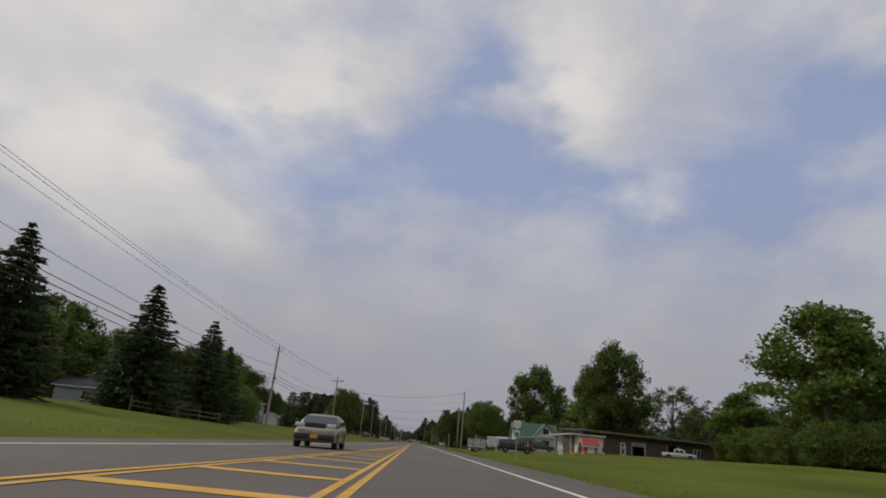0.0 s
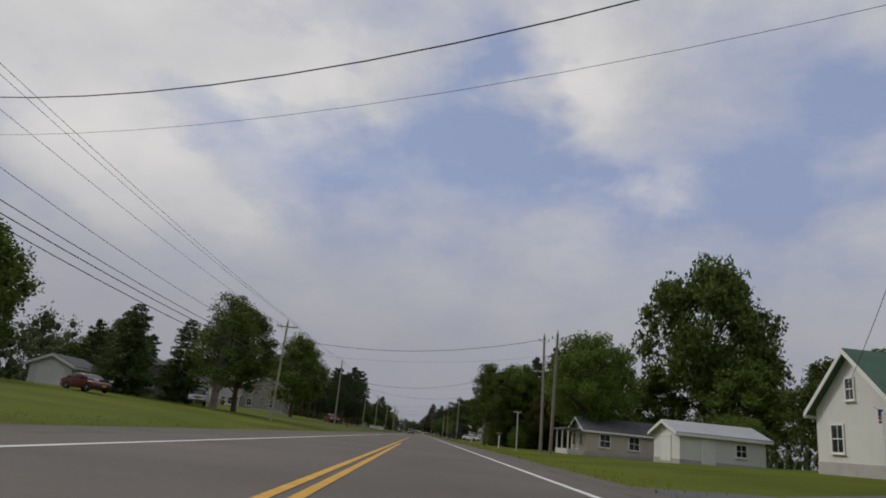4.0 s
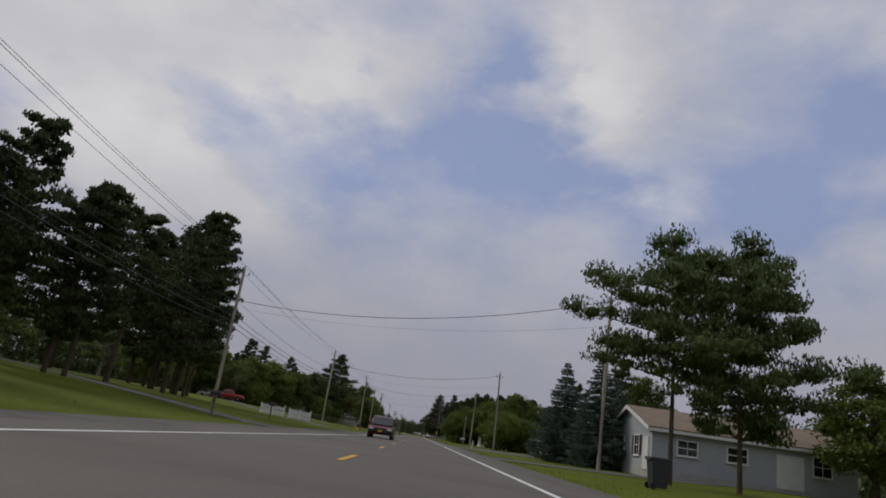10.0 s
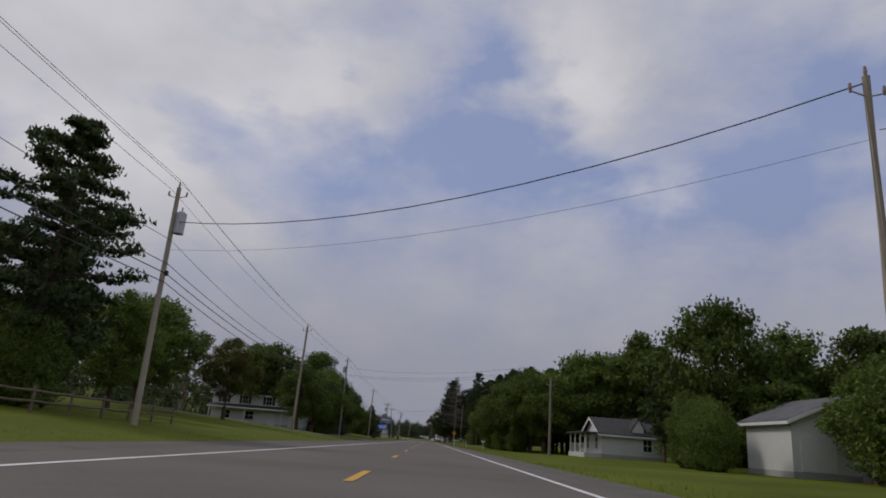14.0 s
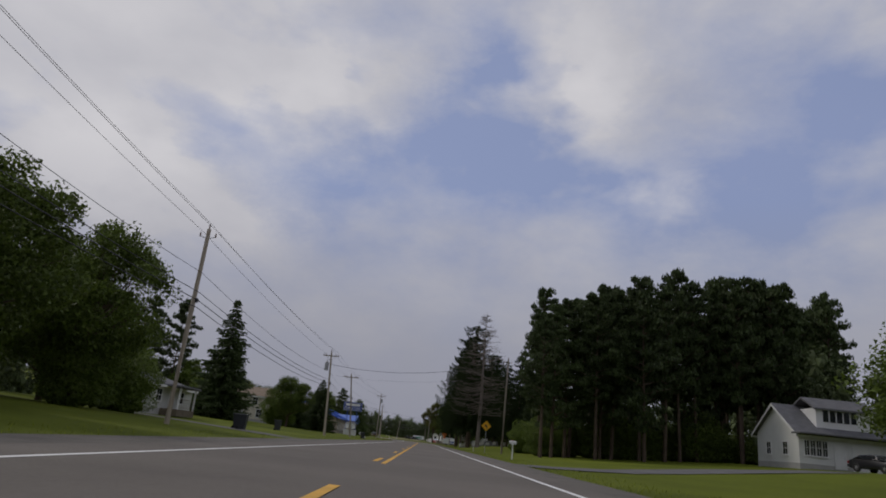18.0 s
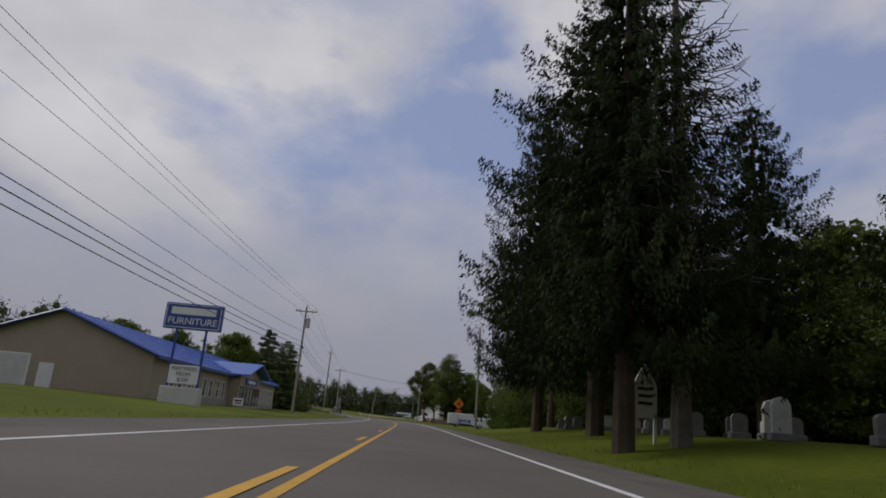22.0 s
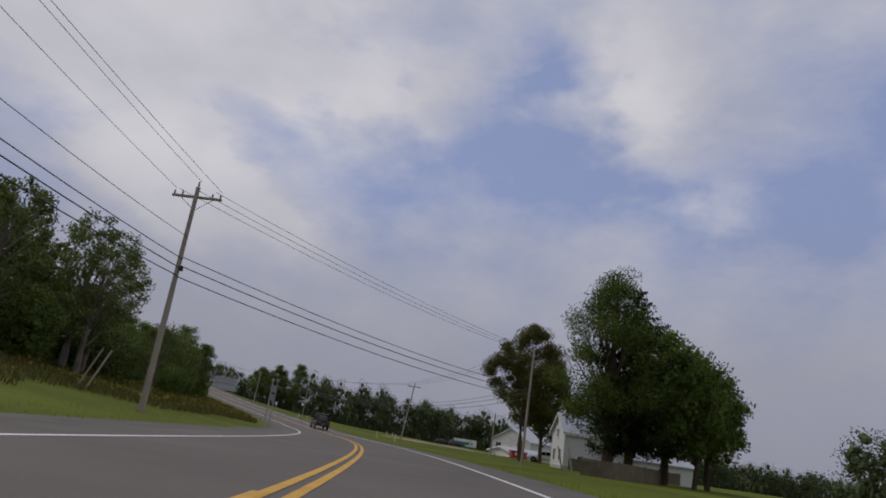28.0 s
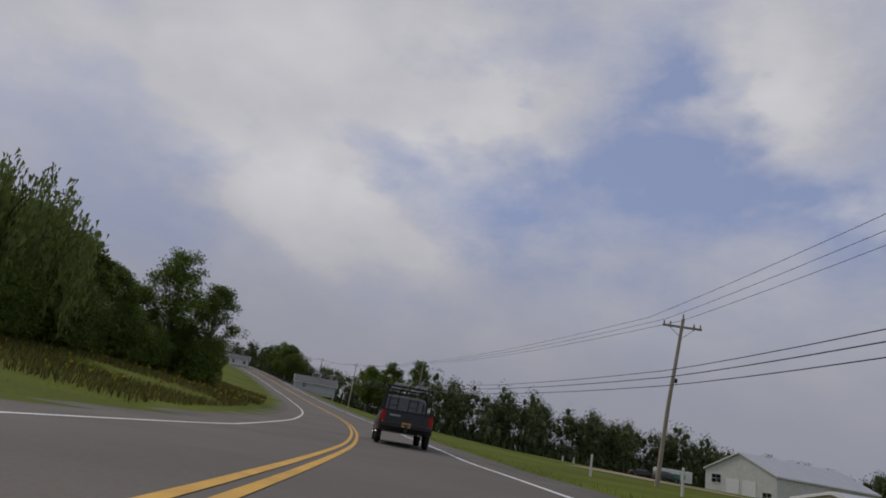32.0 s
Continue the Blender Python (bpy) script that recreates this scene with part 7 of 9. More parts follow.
CARS = {
    # length, half width, belt profile, cabin profile, wheel places, wheel radius
    "sedan": ([(-2.35, 0.32), (-2.38, 0.75), (-2.25, 0.98), (-1.55, 1.02), (0.75, 0.95), (1.9, 0.82), (2.3, 0.66), (2.36, 0.36), (2.2, 0.24), (-2.2, 0.24)], [(-2.0, 0.98), (-1.0, 1.37), (-0.15, 1.46), (0.4, 1.4), (1.35, 0.92)], (-1.42, 1.42), 0.33, 0.9),
    "suv": ([(-2.3, 0.4), (-2.32, 0.85), (-2.25, 1.08), (0.95, 1.08), (2.05, 1.0), (2.3, 0.8), (2.32, 0.45), (2.15, 0.32), (-2.15, 0.32)], [(-2.22, 1.06), (-1.95, 1.7), (-0.3, 1.78), (0.4, 1.72), (1.15, 1.06)], (-1.38, 1.42), 0.37, 0.93),
    "suv_long": ([(-2.6, 0.45), (-2.62, 0.95), (-2.52, 1.16), (0.95, 1.16), (2.3, 1.1), (2.58, 0.9), (2.6, 0.5), (2.4, 0.36), (-2.4, 0.36)], [(-2.5, 1.14), (-2.3, 1.82), (-0.3, 1.9), (0.55, 1.84), (1.2, 1.14)], (-1.5, 1.62), 0.4, 1.0),
    "van": ([(-2.5, 0.4), (-2.52, 0.9), (-2.45, 1.05), (1.1, 1.02), (2.15, 0.9), (2.5, 0.72), (2.54, 0.42), (2.35, 0.28), (-2.35, 0.28)], [(-2.44, 1.03), (-2.25, 1.7), (-0.3, 1.76), (0.6, 1.7), (1.65, 0.98)], (-1.5, 1.55), 0.34, 0.97),
    "pickup": ([(-2.9, 0.5), (-2.92, 1.14), (-0.95, 1.14), (1.2, 1.14), (2.6, 1.08), (2.88, 0.9), (2.9, 0.5), (2.7, 0.42), (-2.7, 0.42)], [(-0.98, 1.12), (-0.72, 1.82), (0.2, 1.88), (0.75, 1.8), (1.35, 1.12)], (-1.72, 1.85), 0.4, 0.99),
}


def car(kind, x, y, rz, colour, label, name="", z=None, rack=False, plate_back=False):
    body, cabin, (wr_, wf_), r, hw = CARS[kind]
    e = base(name or {"sedan": "car", "suv": "suv", "suv_long": "suv", "van": "minivan", "pickup": "pickup_truck"}[kind], x, y, (gz(x, y) + 0.06 if z is None else z), rz, label, "car" if kind != "pickup" else "pickup truck")
    part("body", Shape().hull(body, hw, 0.03, 0.26 if kind != "pickup" else 0.12), colour, e, smooth=True)
    part("cabin", Shape().hull(cabin, hw * 0.97, 0.2, 0.12), colour, e, smooth=True)
    (x0, z0), (x1, z1), (xm, zm), (x2, z2), (x3, z3) = cabin
    ht = z1 - z0

    def lean_y(zz):
        return hw * 0.97 * (1 - 0.2 * (zz - z0) / (zm - z0))

    for s in (-1, 1):
        cuts = [x0 + (x1 - x0) * 0.55 + 0.08, (x0 + x3) / 2 - 0.12, x3 - (x3 - x2) * 0.55 - 0.1]
        for a, b in zip(cuts, cuts[1:]):
            lo, hi = z0 + ht * 0.14, z0 + ht * 0.84
            ta, tb = a + (0.12 if a == cuts[0] else 0.05), b - (0.3 if b == cuts[-1] else 0.05)
            pts = [(a + 0.04, s * (lean_y(lo) + 0.012), lo), (b - 0.04, s * (lean_y(lo) + 0.012), lo), (tb, s * (lean_y(hi) + 0.012), hi), (ta, s * (lean_y(hi) + 0.012), hi)]
            back = [(px, py - s * 0.03, pz) for px, py, pz in pts]
            part("side_window", Shape().add(pts + back, [(0, 1, 2, 3), (7, 6, 5, 4), (0, 4, 5, 1), (1, 5, 6, 2), (2, 6, 7, 3), (3, 7, 4, 0)]), GLASS, e)
        part("mirror", Shape().box(x3 - 0.35, s * (hw + 0.1), z0 + 0.1, 0.14, 0.2, 0.16, bev=0.04), BLACK, e)
        part("headlight", Shape().box(body[-4][0] - 0.12 if kind == "sedan" else body[5][0] - 0.08, s * hw * 0.74, body[6][1] + 0.27, 0.28, 0.38, 0.16, bev=0.04), CLEAR_LENS, e, "clear headlight")
        part("tail_light", Shape().box(body[1][0] + 0.06, s * hw * 0.86, body[1][1] - (0.02 if kind != "pickup" else 0.22), 0.16, 0.2, 0.22 if kind != "pickup" else 0.42, bev=0.03), RED_LENS, e, "red tail light")
        for wx_ in (wr_, wf_):
            part("wheel_arch", Shape().rod((wx_, s * (hw - 0.16), r), (wx_, s * (hw + 0.006), r), r * 1.14, n=18), BLACK, e)
            wheel(e, wx_, s * (hw - 0.09), r)
    wf = []
    for xx, zz in ((x3 - 0.06 * (x3 - x2), z3 + 0.06 * (z2 - z3)), (x3 - 0.86 * (x3 - x2), z3 + 0.86 * (z2 - z3))):
        for s in (-1, 1):
            wf.append((xx + 0.025, s * lean_y(zz) * 0.9, zz + 0.025))
    part("windscreen", Shape().add(wf + [(a - 0.03, b, c - 0.03) for a, b, c in wf], [(0, 1, 3, 2), (4, 6, 7, 5), (0, 4, 5, 1), (2, 3, 7, 6), (0, 2, 6, 4), (1, 5, 7, 3)]), GLASS, e)
    wb = []
    for f in (0.14, 0.86):
        xx, zz = x0 + (x1 - x0) * f, z0 + (z1 - z0) * f
        for s in (-1, 1):
            wb.append((xx - 0.025, s * lean_y(zz) * 0.88, zz + 0.02))
    part("rear_window", Shape().add(wb + [(a + 0.03, b, c - 0.03) for a, b, c in wb], [(0, 2, 3, 1), (4, 5, 7, 6), (0, 1, 5, 4), (2, 6, 7, 3), (0, 4, 6, 2), (1, 3, 7, 5)]), GLASS, e)
    zb = body[0][1] + 0.06
    part("front_bumper", Shape().box(body[6][0] - 0.06, 0, zb + 0.08, 0.26, hw * 1.9, 0.24, bev=0.06), BLACK if kind != "pickup" else CHROME, e)
    part("rear_bumper", Shape().box(body[0][0] - 0.02, 0, zb + 0.08, 0.28, hw * 1.86, 0.2, bev=0.05), BLACK if kind == "pickup" else colour, e)
    part("grille", Shape().box(body[6][0] + 0.0, 0, body[6][1] + 0.26, 0.1, hw * 0.95, 0.2, bev=0.03), BLACK, e)
    part("front_plate", Shape().box(body[6][0] + 0.09, 0, zb + 0.1, 0.02, 0.32, 0.16), PLATE, e, "gold number plate with a plain bar")
    rp = part("rear_plate", Shape().box(body[0][0] - 0.18, 0, zb + 0.12, 0.02, 0.32, 0.17), PLATE, e, "gold number plate with a plain bar")
    part("plate_bar", Shape().box(body[0][0] - 0.193, 0, zb + 0.12, 0.008, 0.24, 0.06), SIGN_BLUE, rp)
    if kind == "pickup":
        bed = Shape().box(-1.95, 0, 1.16, 1.75, hw * 1.62, 0.03)
        part("bed", bed, BLACK, e, "dark open load bed")
        part("tailgate", Shape().box(-2.93, 0, 0.86, 0.07, hw * 1.6, 0.52, bev=0.02).box(-2.95, 0, 0.99, 0.06, 0.34, 0.07), colour, e)
        part("roof_trim", Shape().box(-2.92, 0, 1.15, 0.1, hw * 1.9, 0.05, bev=0.015), BLACK, e)
    if rack:
        rk = Shape()
        for sx in (-2.75, -1.0, 0.9):
            for s in (-1, 1):
                if sx < 0.5:
                    rk.rod((sx, s * hw * 0.88, 1.14), (sx, s * hw * 0.8, 2.02), 0.035, n=6)
            rk.rod((sx, -hw * 0.86, 2.02), (sx, hw * 0.86, 2.02), 0.035, n=6)
        for s in (-1, 1):
            rk.rod((-2.85, s * hw * 0.8, 2.02), (1.0, s * hw * 0.8, 2.02), 0.035, n=6)
        part("ladder_rack", rk, BLACK, e, "black steel ladder rack")
        ld = Shape()
        for yy in (-0.55, -0.2, 0.25, 0.6):
            ld.box(-1.0, yy, 2.1, 4.4, 0.035, 0.09)
        for k in range(12):
            ld.rod((-3.05 + k * 0.36, -0.55, 2.1), (-3.05 + k * 0.36, -0.2, 2.1), 0.018, n=5)
            ld.rod((-3.05 + k * 0.36, 0.25, 2.1), (-3.05 + k * 0.36, 0.6, 2.1), 0.018, n=5)
        part("ladder", ld, STEEL, e, "two aluminium ladders")
        part("tow_hitch", Shape().box(-3.05, 0, 0.5, 0.3, 0.12, 0.12).rod((-3.16, 0, 0.52), (-3.16, 0, 0.66), 0.04, n=6), BLACK, e)
        part("exhaust", Shape().rod((-2.9, -0.5, 0.4), (-2.6, -0.5, 0.42), 0.04, n=8), STEEL, e)
        part("rear_handle", Shape().box(-2.975, 0.45, 0.98, 0.02, 0.4, 0.06), RIM, e, "pale badge strip")
    return e


P_BLACK, P_DARK, P_WHITE = paint("black_paint", (0.018, 0.018, 0.02)), paint("dark_grey_paint", (0.045, 0.047, 0.055)), paint("white_car_paint", (0.72, 0.72, 0.72))
P_RED, P_MAROON, P_TAN = paint("red_car_paint", (0.36, 0.03, 0.025)), paint("maroon_paint", (0.14, 0.025, 0.02)), paint("gold_beige_paint", (0.24, 0.2, 0.14))
P_BLUE, P_SILVER = paint("blue_car_paint", (0.03, 0.06, 0.24)), paint("silver_paint", (0.4, 0.41, 0.42))
px_, py_, pz_ = road_point(846.5, 1.75)
ph_ = 90 + math.degrees(np.interp(846.5, RS, RH))
car("pickup", px_, py_, ph_, P_DARK, "dark grey pickup truck with ladder rack, driving ahead", z=pz_ + 0.025, rack=True)
car("sedan", -1.8 - hatch(31), 31, -90, P_TAN, "old beige sedan driving in the oncoming lane", z=0.025)
car("suv_long", 15.6, 98.2, -8, P_BLACK, "black off-road SUV parked on the grass with a trailer")
car("sedan", 14.2, 285, -38, P_WHITE, "white sedan parked on the driveway")
car("pickup", 20.0, 377.6, -84, P_WHITE, "white pickup truck parked before the porch")
car("sedan", 24.0, 365.5, -25, P_SILVER, "silver sedan parked beside the red one")
car("suv", 20.1, 362.5, -20, P_RED, "red SUV parked beside the blue spruces")
car("suv", -17.6, 255.5, -62, P_MAROON, "dark red SUV parked on the lawn drive")
car("pickup", -40.0, 237.0, -30, P_SILVER, "silver pickup truck parked beside the ranch house")
car("suv", -37.6, 240.0, -40, P_DARK, "dark parked car beside the ranch house")
car("pickup", -24.5, 190.5, -70, P_WHITE, "white pickup truck beside a roadside tree")
car("sedan", -27.6, 171.5, -30, P_MAROON, "red car in front of the split-level house")
car("sedan", -37.0, 97.5, -60, P_BLUE, "blue car parked beside the grey house")
car("pickup", -34, 404.5, 10, P_RED, "red pickup truck on the lawn behind the fence")
car("sedan", -38.5, 409, 10, P_WHITE, "white car parked behind the fence")
car("sedan", -36.2, 407, 10, P_SILVER, "silver car parked behind the fence")
car("suv", 25.0, 128, -10, P_DARK, "dark parked van before the workshop")
car("van", 24.8, 219, 100, P_SILVER, "silver van half hidden under the grove")
car("pickup", 47.5, 118.5, -22, P_WHITE, "white utility truck outside the workshop")
car("sedan", 39.0, 567.5, -80, P_BLACK, "black car parked by the white house")
car("van", -1.75, 338, -90, P_MAROON, "maroon minivan driving in the oncoming lane", z=0.025)
car("pickup", 10.9, 853.0, 165, P_WHITE, "white truck parked behind the farmhouse tree", z=gz(10.9, 853) + 0.04)
skip = base("waste_container", 7.8, 875, gz(7.8, 875), 14, "red steel waste container beside the farm shed", "container")
part("tub", Shape().add([(a * w, b * 0.75, z) for z, w in ((0.12, 0.85), (1.25, 1.05)) for a, b in ((-1, -1), (1, -1), (1, 1), (-1, 1))], [(3, 2, 1, 0), (4, 5, 6, 7)] + [(i, (i + 1) % 4, 4 + (i + 1) % 4, 4 + i) for i in range(4)]), P_RED, skip)
part("lid", Shape().box(0, 0, 1.3, 2.16, 1.58, 0.1, bev=0.03), BLACK, skip)
part("label_plate", Shape().box(0, -0.77, 0.8, 0.5, 0.05, 0.4, bev=0.01), WHITE, skip)
for k in (-0.6, 0.0, 0.6):
    part("rib", Shape().box(k * 1.2, -0.775, 0.68, 0.07, 0.05, 1.0), P_RED, skip)
for k in (-0.7, 0.7):
    part("skid", Shape().box(k, 0, 0.04, 0.14, 1.4, 0.2), BLACK, skip)
car("sedan", -8.0, 948, 10, P_BLACK, "black car parked across the field", z=gz(-8, 948) + 0.05)
car("suv", -4.0, 947, 20, P_DARK, "dark car parked across the field", z=gz(-4, 947) + 0.05)


def trailer(x, y, rz, L, W, H, m, label, stripe=None, z=None, name="trailer"):
    e = base(name, x, y, gz(x, y) + 0.05 if z is None else z, rz, label, "trailer")
    part("box", Shape().box(0, 0, 0.5 + H / 2, L, W, H, bev=0.09), m, e)
    part("chassis", Shape().box(0, 0, 0.42, L, W * 0.8, 0.16).box(L / 2 + 0.5, 0, 0.42, 1.1, 0.1, 0.1), BLACK, e)
    part("door", Shape().box(-L / 2 - 0.015, 0, 0.5 + H * 0.5, 0.05, W * 0.86, H * 0.9), OFFWHITE, e)
    for s in (-1, 1):
        part("side_door", Shape().box(L * 0.22, s * (W / 2 + 0.012), 0.5 + H * 0.5, 0.7, 0.04, H * 0.82), OFFWHITE, e)
        if stripe:
            part("graphic", Shape().box(0, s * (W / 2 + 0.012), 0.5 + H * 0.45, L * 0.62, 0.03, H * 0.4), stripe, e, "coloured panel in place of lettering")
    for s in (-1, 1):
        for k in (-0.42, 0.42):
            part("wheel_arch", Shape().rod((k - 0.2, s * (W / 2 - 0.12), 0.36), (k - 0.2, s * (W / 2 + 0.01), 0.36), 0.38, n=14), BLACK, e)
            wheel(e, k - 0.2, s * (W / 2 - 0.04), 0.32, 0.18)
        part("tail_light", Shape().box(-L / 2 - 0.02, s * W * 0.44, 0.62, 0.05, 0.1, 0.14), RED_LENS, e)
    return e


trailer(16.9, 134.5, 62, 3.8, 2.0, 2.0, P_WHITE, "white enclosed cargo trailer beside the drive")
trailer(19.2, 383.2, -62, 3.6, 1.9, 1.8, P_BLACK, "black enclosed trailer beside the house")
trailer(-1.6, 962, 8, 7.0, 2.3, 2.2, P_WHITE, "white farm trailer with a green panel", SIGN_GREEN)
# flat trailer with a pale stake load behind the black SUV
ft = base("utility_trailer", 10.0, 98.0, gz(10.0, 98.0) + 0.05, 8, "flat utility trailer carrying a pale garage sale board", "trailer")
part("deck", Shape().box(-0.3, 0, 0.55, 3.4, 2.0, 0.12, bev=0.02).box(2.0, 0, 0.5, 1.4, 0.12, 0.1), WOOD_RAIL, ft)
for k in range(4):
    part("slat_panel", Shape().box(-0.4, -0.9, 0.78 + 0.3 * k, 2.6, 0.06, 0.22), OFFWHITE, ft)
for k in (-1.6, -0.8, 0.0, 0.8):
    part("stake", Shape().box(k, -0.95, 1.15, 0.09, 0.05, 1.2), OFFWHITE, ft)
for txt, x, z in (("GARAGE", -0.95, 1.62), ("SALE", 0.25, 1.62), ("TODAY", -1.0, 1.02), ("FRIDAY", 0.2, 1.02)):
    lettering(txt, 0.24, SIGN_BLACK, ft, pose(x, -0.985, z, 90, 0, 0), extrude=0.006)
for s in (-1, 1):
    wheel(ft, -0.4, s * 1.0, 0.33, 0.2)

# box truck with a ladder and a blue banner by the orange sign
bt = base("box_truck", 12.0, 749.8, gz(12, 749.8) + 0.04, 4, "white box truck with folding frame and blue banner", "truck")
part("box", Shape().box(-1.3, 0, 1.55, 4.6, 2.1, 1.9, bev=0.05), P_WHITE, bt)
cabp = [(1.0, 0.5), (1.0, 2.0), (1.75, 2.0), (2.35, 1.3), (3.1, 1.15), (3.25, 0.85), (3.25, 0.45)]
part("cab", Shape().slab(cabp, 0.98, 0.08, 0.05), P_WHITE, bt)
part("chassis", Shape().box(-0.2, 0, 0.5, 6.4, 1.4, 0.2), BLACK, bt)
for s in (-1, 1):
    part("side_window", Shape().box(1.62, s * 0.985, 1.6, 0.75, 0.03, 0.5), GLASS, bt)
    wheel(bt, 2.35, s * 0.9, 0.36)
    wheel(bt, -2.0, s * 0.9, 0.36)
    part("headlight", Shape().box(3.22, s * 0.75, 0.85, 0.08, 0.3, 0.18), CLEAR_LENS, bt)
part("windscreen", Shape().add([(1.8, -0.85, 1.97), (1.8, 0.85, 1.97), (2.36, 0.85, 1.32), (2.36, -0.85, 1.32), (1.83, -0.85, 1.99), (1.83, 0.85, 1.99), (2.39, 0.85, 1.34), (2.39, -0.85, 1.34)], [(0, 1, 2, 3), (7, 6, 5, 4), (0, 4, 5, 1), (2, 6, 7, 3), (1, 5, 6, 2), (0, 3, 7, 4)]), GLASS, bt)
fr = Shape()
for zz in (1.0, 1.5, 2.2):
    fr.rod((-3.2, -1.12, zz), (0.8, -1.12, zz), 0.03, n=5)
for k in range(6):
    fr.rod((-3.2 + 0.8 * k, -1.12, 0.95), (-2.8 + 0.8 * k, -1.12, 2.3), 0.03, n=5)
part("side_frame", fr, OFFWHITE, bt, "pale folded lift frame")
bn = part("banner", Shape().box(-0.6, -1.17, 1.05, 2.2, 0.03, 0.75), SIGN_BLUE, bt, "blue banner with white lettering")
lettering("MATTRESS", 0.34, SIGN_WHITE, bn, pose(-0.6, -1.19, 1.2, 90, 0, 0), extrude=0.006)
part("text_bar", Shape().box(-0.6, -1.19, 0.85, 1.7, 0.01, 0.17), SIGN_WHITE, bn)

# ---- signs, boxes, fences and other roadside things ----


def post_sign(x, y, rz, h, label, name, plates, post_m=None, two=0.0):
    """plates: (kind, z, width, height, material)."""
    e = base(name, x, y, gz(x, y), rz, label, "sign")
    for k in ((-two, two) if two else (0,)):
        part("post", Shape().box(k, 0.03, h / 2 - 0.1, 0.07, 0.05, h + 0.2), post_m or STEEL, e)
    for kind, z, w, hh, m in plates:
        if kind == "diamond":
            d = w / math.sqrt(2)
            sh = Shape().add([(a * d, o, z + b * d) for o in (-0.012, 0.0) for a, b in ((0, -1), (1, 0), (0, 1), (-1, 0))], [(0, 1, 2, 3), (7, 6, 5, 4), (0, 4, 5, 1), (1, 5, 6, 2), (2, 6, 7, 3), (3, 7, 4, 0)])
        else:
            sh = Shape().box(0, -0.006, z, w, 0.014, hh)
        part("plate", sh, m, e)
    return e


ys_ = post_sign(8.8, 595.7, 0, 3.6, "yellow diamond warning sign with a left-bend arrow", "warning_sign", [("diamond", 3.2, 0.9, 0.9, SIGN_YELLOW)])
ar = Shape().box(0.1, -0.022, 3.0, 0.09, 0.01, 0.34).box(-0.02, -0.022, 3.2, 0.09, 0.01, 0.28, 0)
ar.add([(-0.12, -0.024, 3.42), (-0.22, -0.024, 3.18), (0.06, -0.024, 3.3), (0.1, -0.024, 3.2), (-0.02, -0.024, 3.12)], [(0, 1, 2), (2, 1, 4, 3)])
part("arrow", ar, SIGN_BLACK, ys_)
os_ = post_sign(7.4, 710.6, 0, 3.4, "orange diamond road-work sign with side-road symbol", "warning_sign", [("diamond", 3.15, 1.0, 1.0, SIGN_ORANGE), ("rect", 2.18, 0.75, 0.42, SIGN_ORANGE)])
part("symbol", Shape().box(0.06, -0.022, 3.15, 0.13, 0.012, 0.72).box(-0.14, -0.022, 3.12, 0.32, 0.012, 0.11), SIGN_BLACK, os_)
lettering("TRUCKS", 0.19, SIGN_BLACK, os_, pose(0, -0.02, 2.18, 90, 0, 0), extrude=0.004)
rs_ = post_sign(8.4, 50.3, 0, 2.95, "white route shield above a smaller green plate", "route_sign", [("rect", 2.6, 0.62, 0.62, SIGN_BLACK), ("rect", 1.92, 0.36, 0.5, SIGN_WHITE)])
prof = [(-0.3, 0.2), (-0.24, 0.27), (-0.12, 0.29), (0, 0.26), (0.12, 0.29), (0.24, 0.27), (0.3, 0.2), (0.26, 0.06), (0.3, -0.1), (0.24, -0.22), (0, -0.3), (-0.24, -0.22), (-0.3, -0.1), (-0.26, 0.06)]
part("shield", Shape().add([(a, o, 2.6 + b) for o in (-0.022, -0.013) for a, b in prof], [tuple(range(14)), tuple(range(27, 13, -1))] + [(i, 14 + i, 14 + (i + 1) % 14, (i + 1) % 14) for i in range(14)]), SIGN_WHITE, rs_)
lettering("11", 0.42, SIGN_BLACK, rs_, pose(0, -0.026, 2.58, 90, 0, 0), extrude=0.003)
part("emblem", Shape().rod((0, -0.022, 1.92), (0, -0.012, 1.92), 0.15, n=14).box(0, -0.016, 1.8, 0.24, 0.012, 0.18), SIGN_GREEN, rs_)
lettering("11", 0.16, SIGN_WHITE, rs_, pose(0, -0.026, 1.82, 90, 0, 0), extrude=0.003)
zb = gz(-17.5, 801)
rb = post_sign(-17.5, 801, 8, 3.85 - zb, "backs of route markers on two steel posts", "route_sign", [("rect", 2.42 - zb, 0.5, 0.5, SIGN_BACK), ("rect", 3.1 - zb, 0.5, 0.56, SIGN_BACK)], two=0.19)
for k in (-0.19, 0.19):
    sh = Shape().add([(k + a * 0.16, o, 3.78 - zb + b * 0.18) for o in (-0.012, 0.0) for a, b in ((0, -1), (1, 0), (0, 1), (-1, 0))], [(0, 1, 2, 3), (7, 6, 5, 4), (0, 4, 5, 1), (1, 5, 6, 2), (2, 6, 7, 3), (3, 7, 4, 0)])
    part("plate", sh, SIGN_BACK, rb)
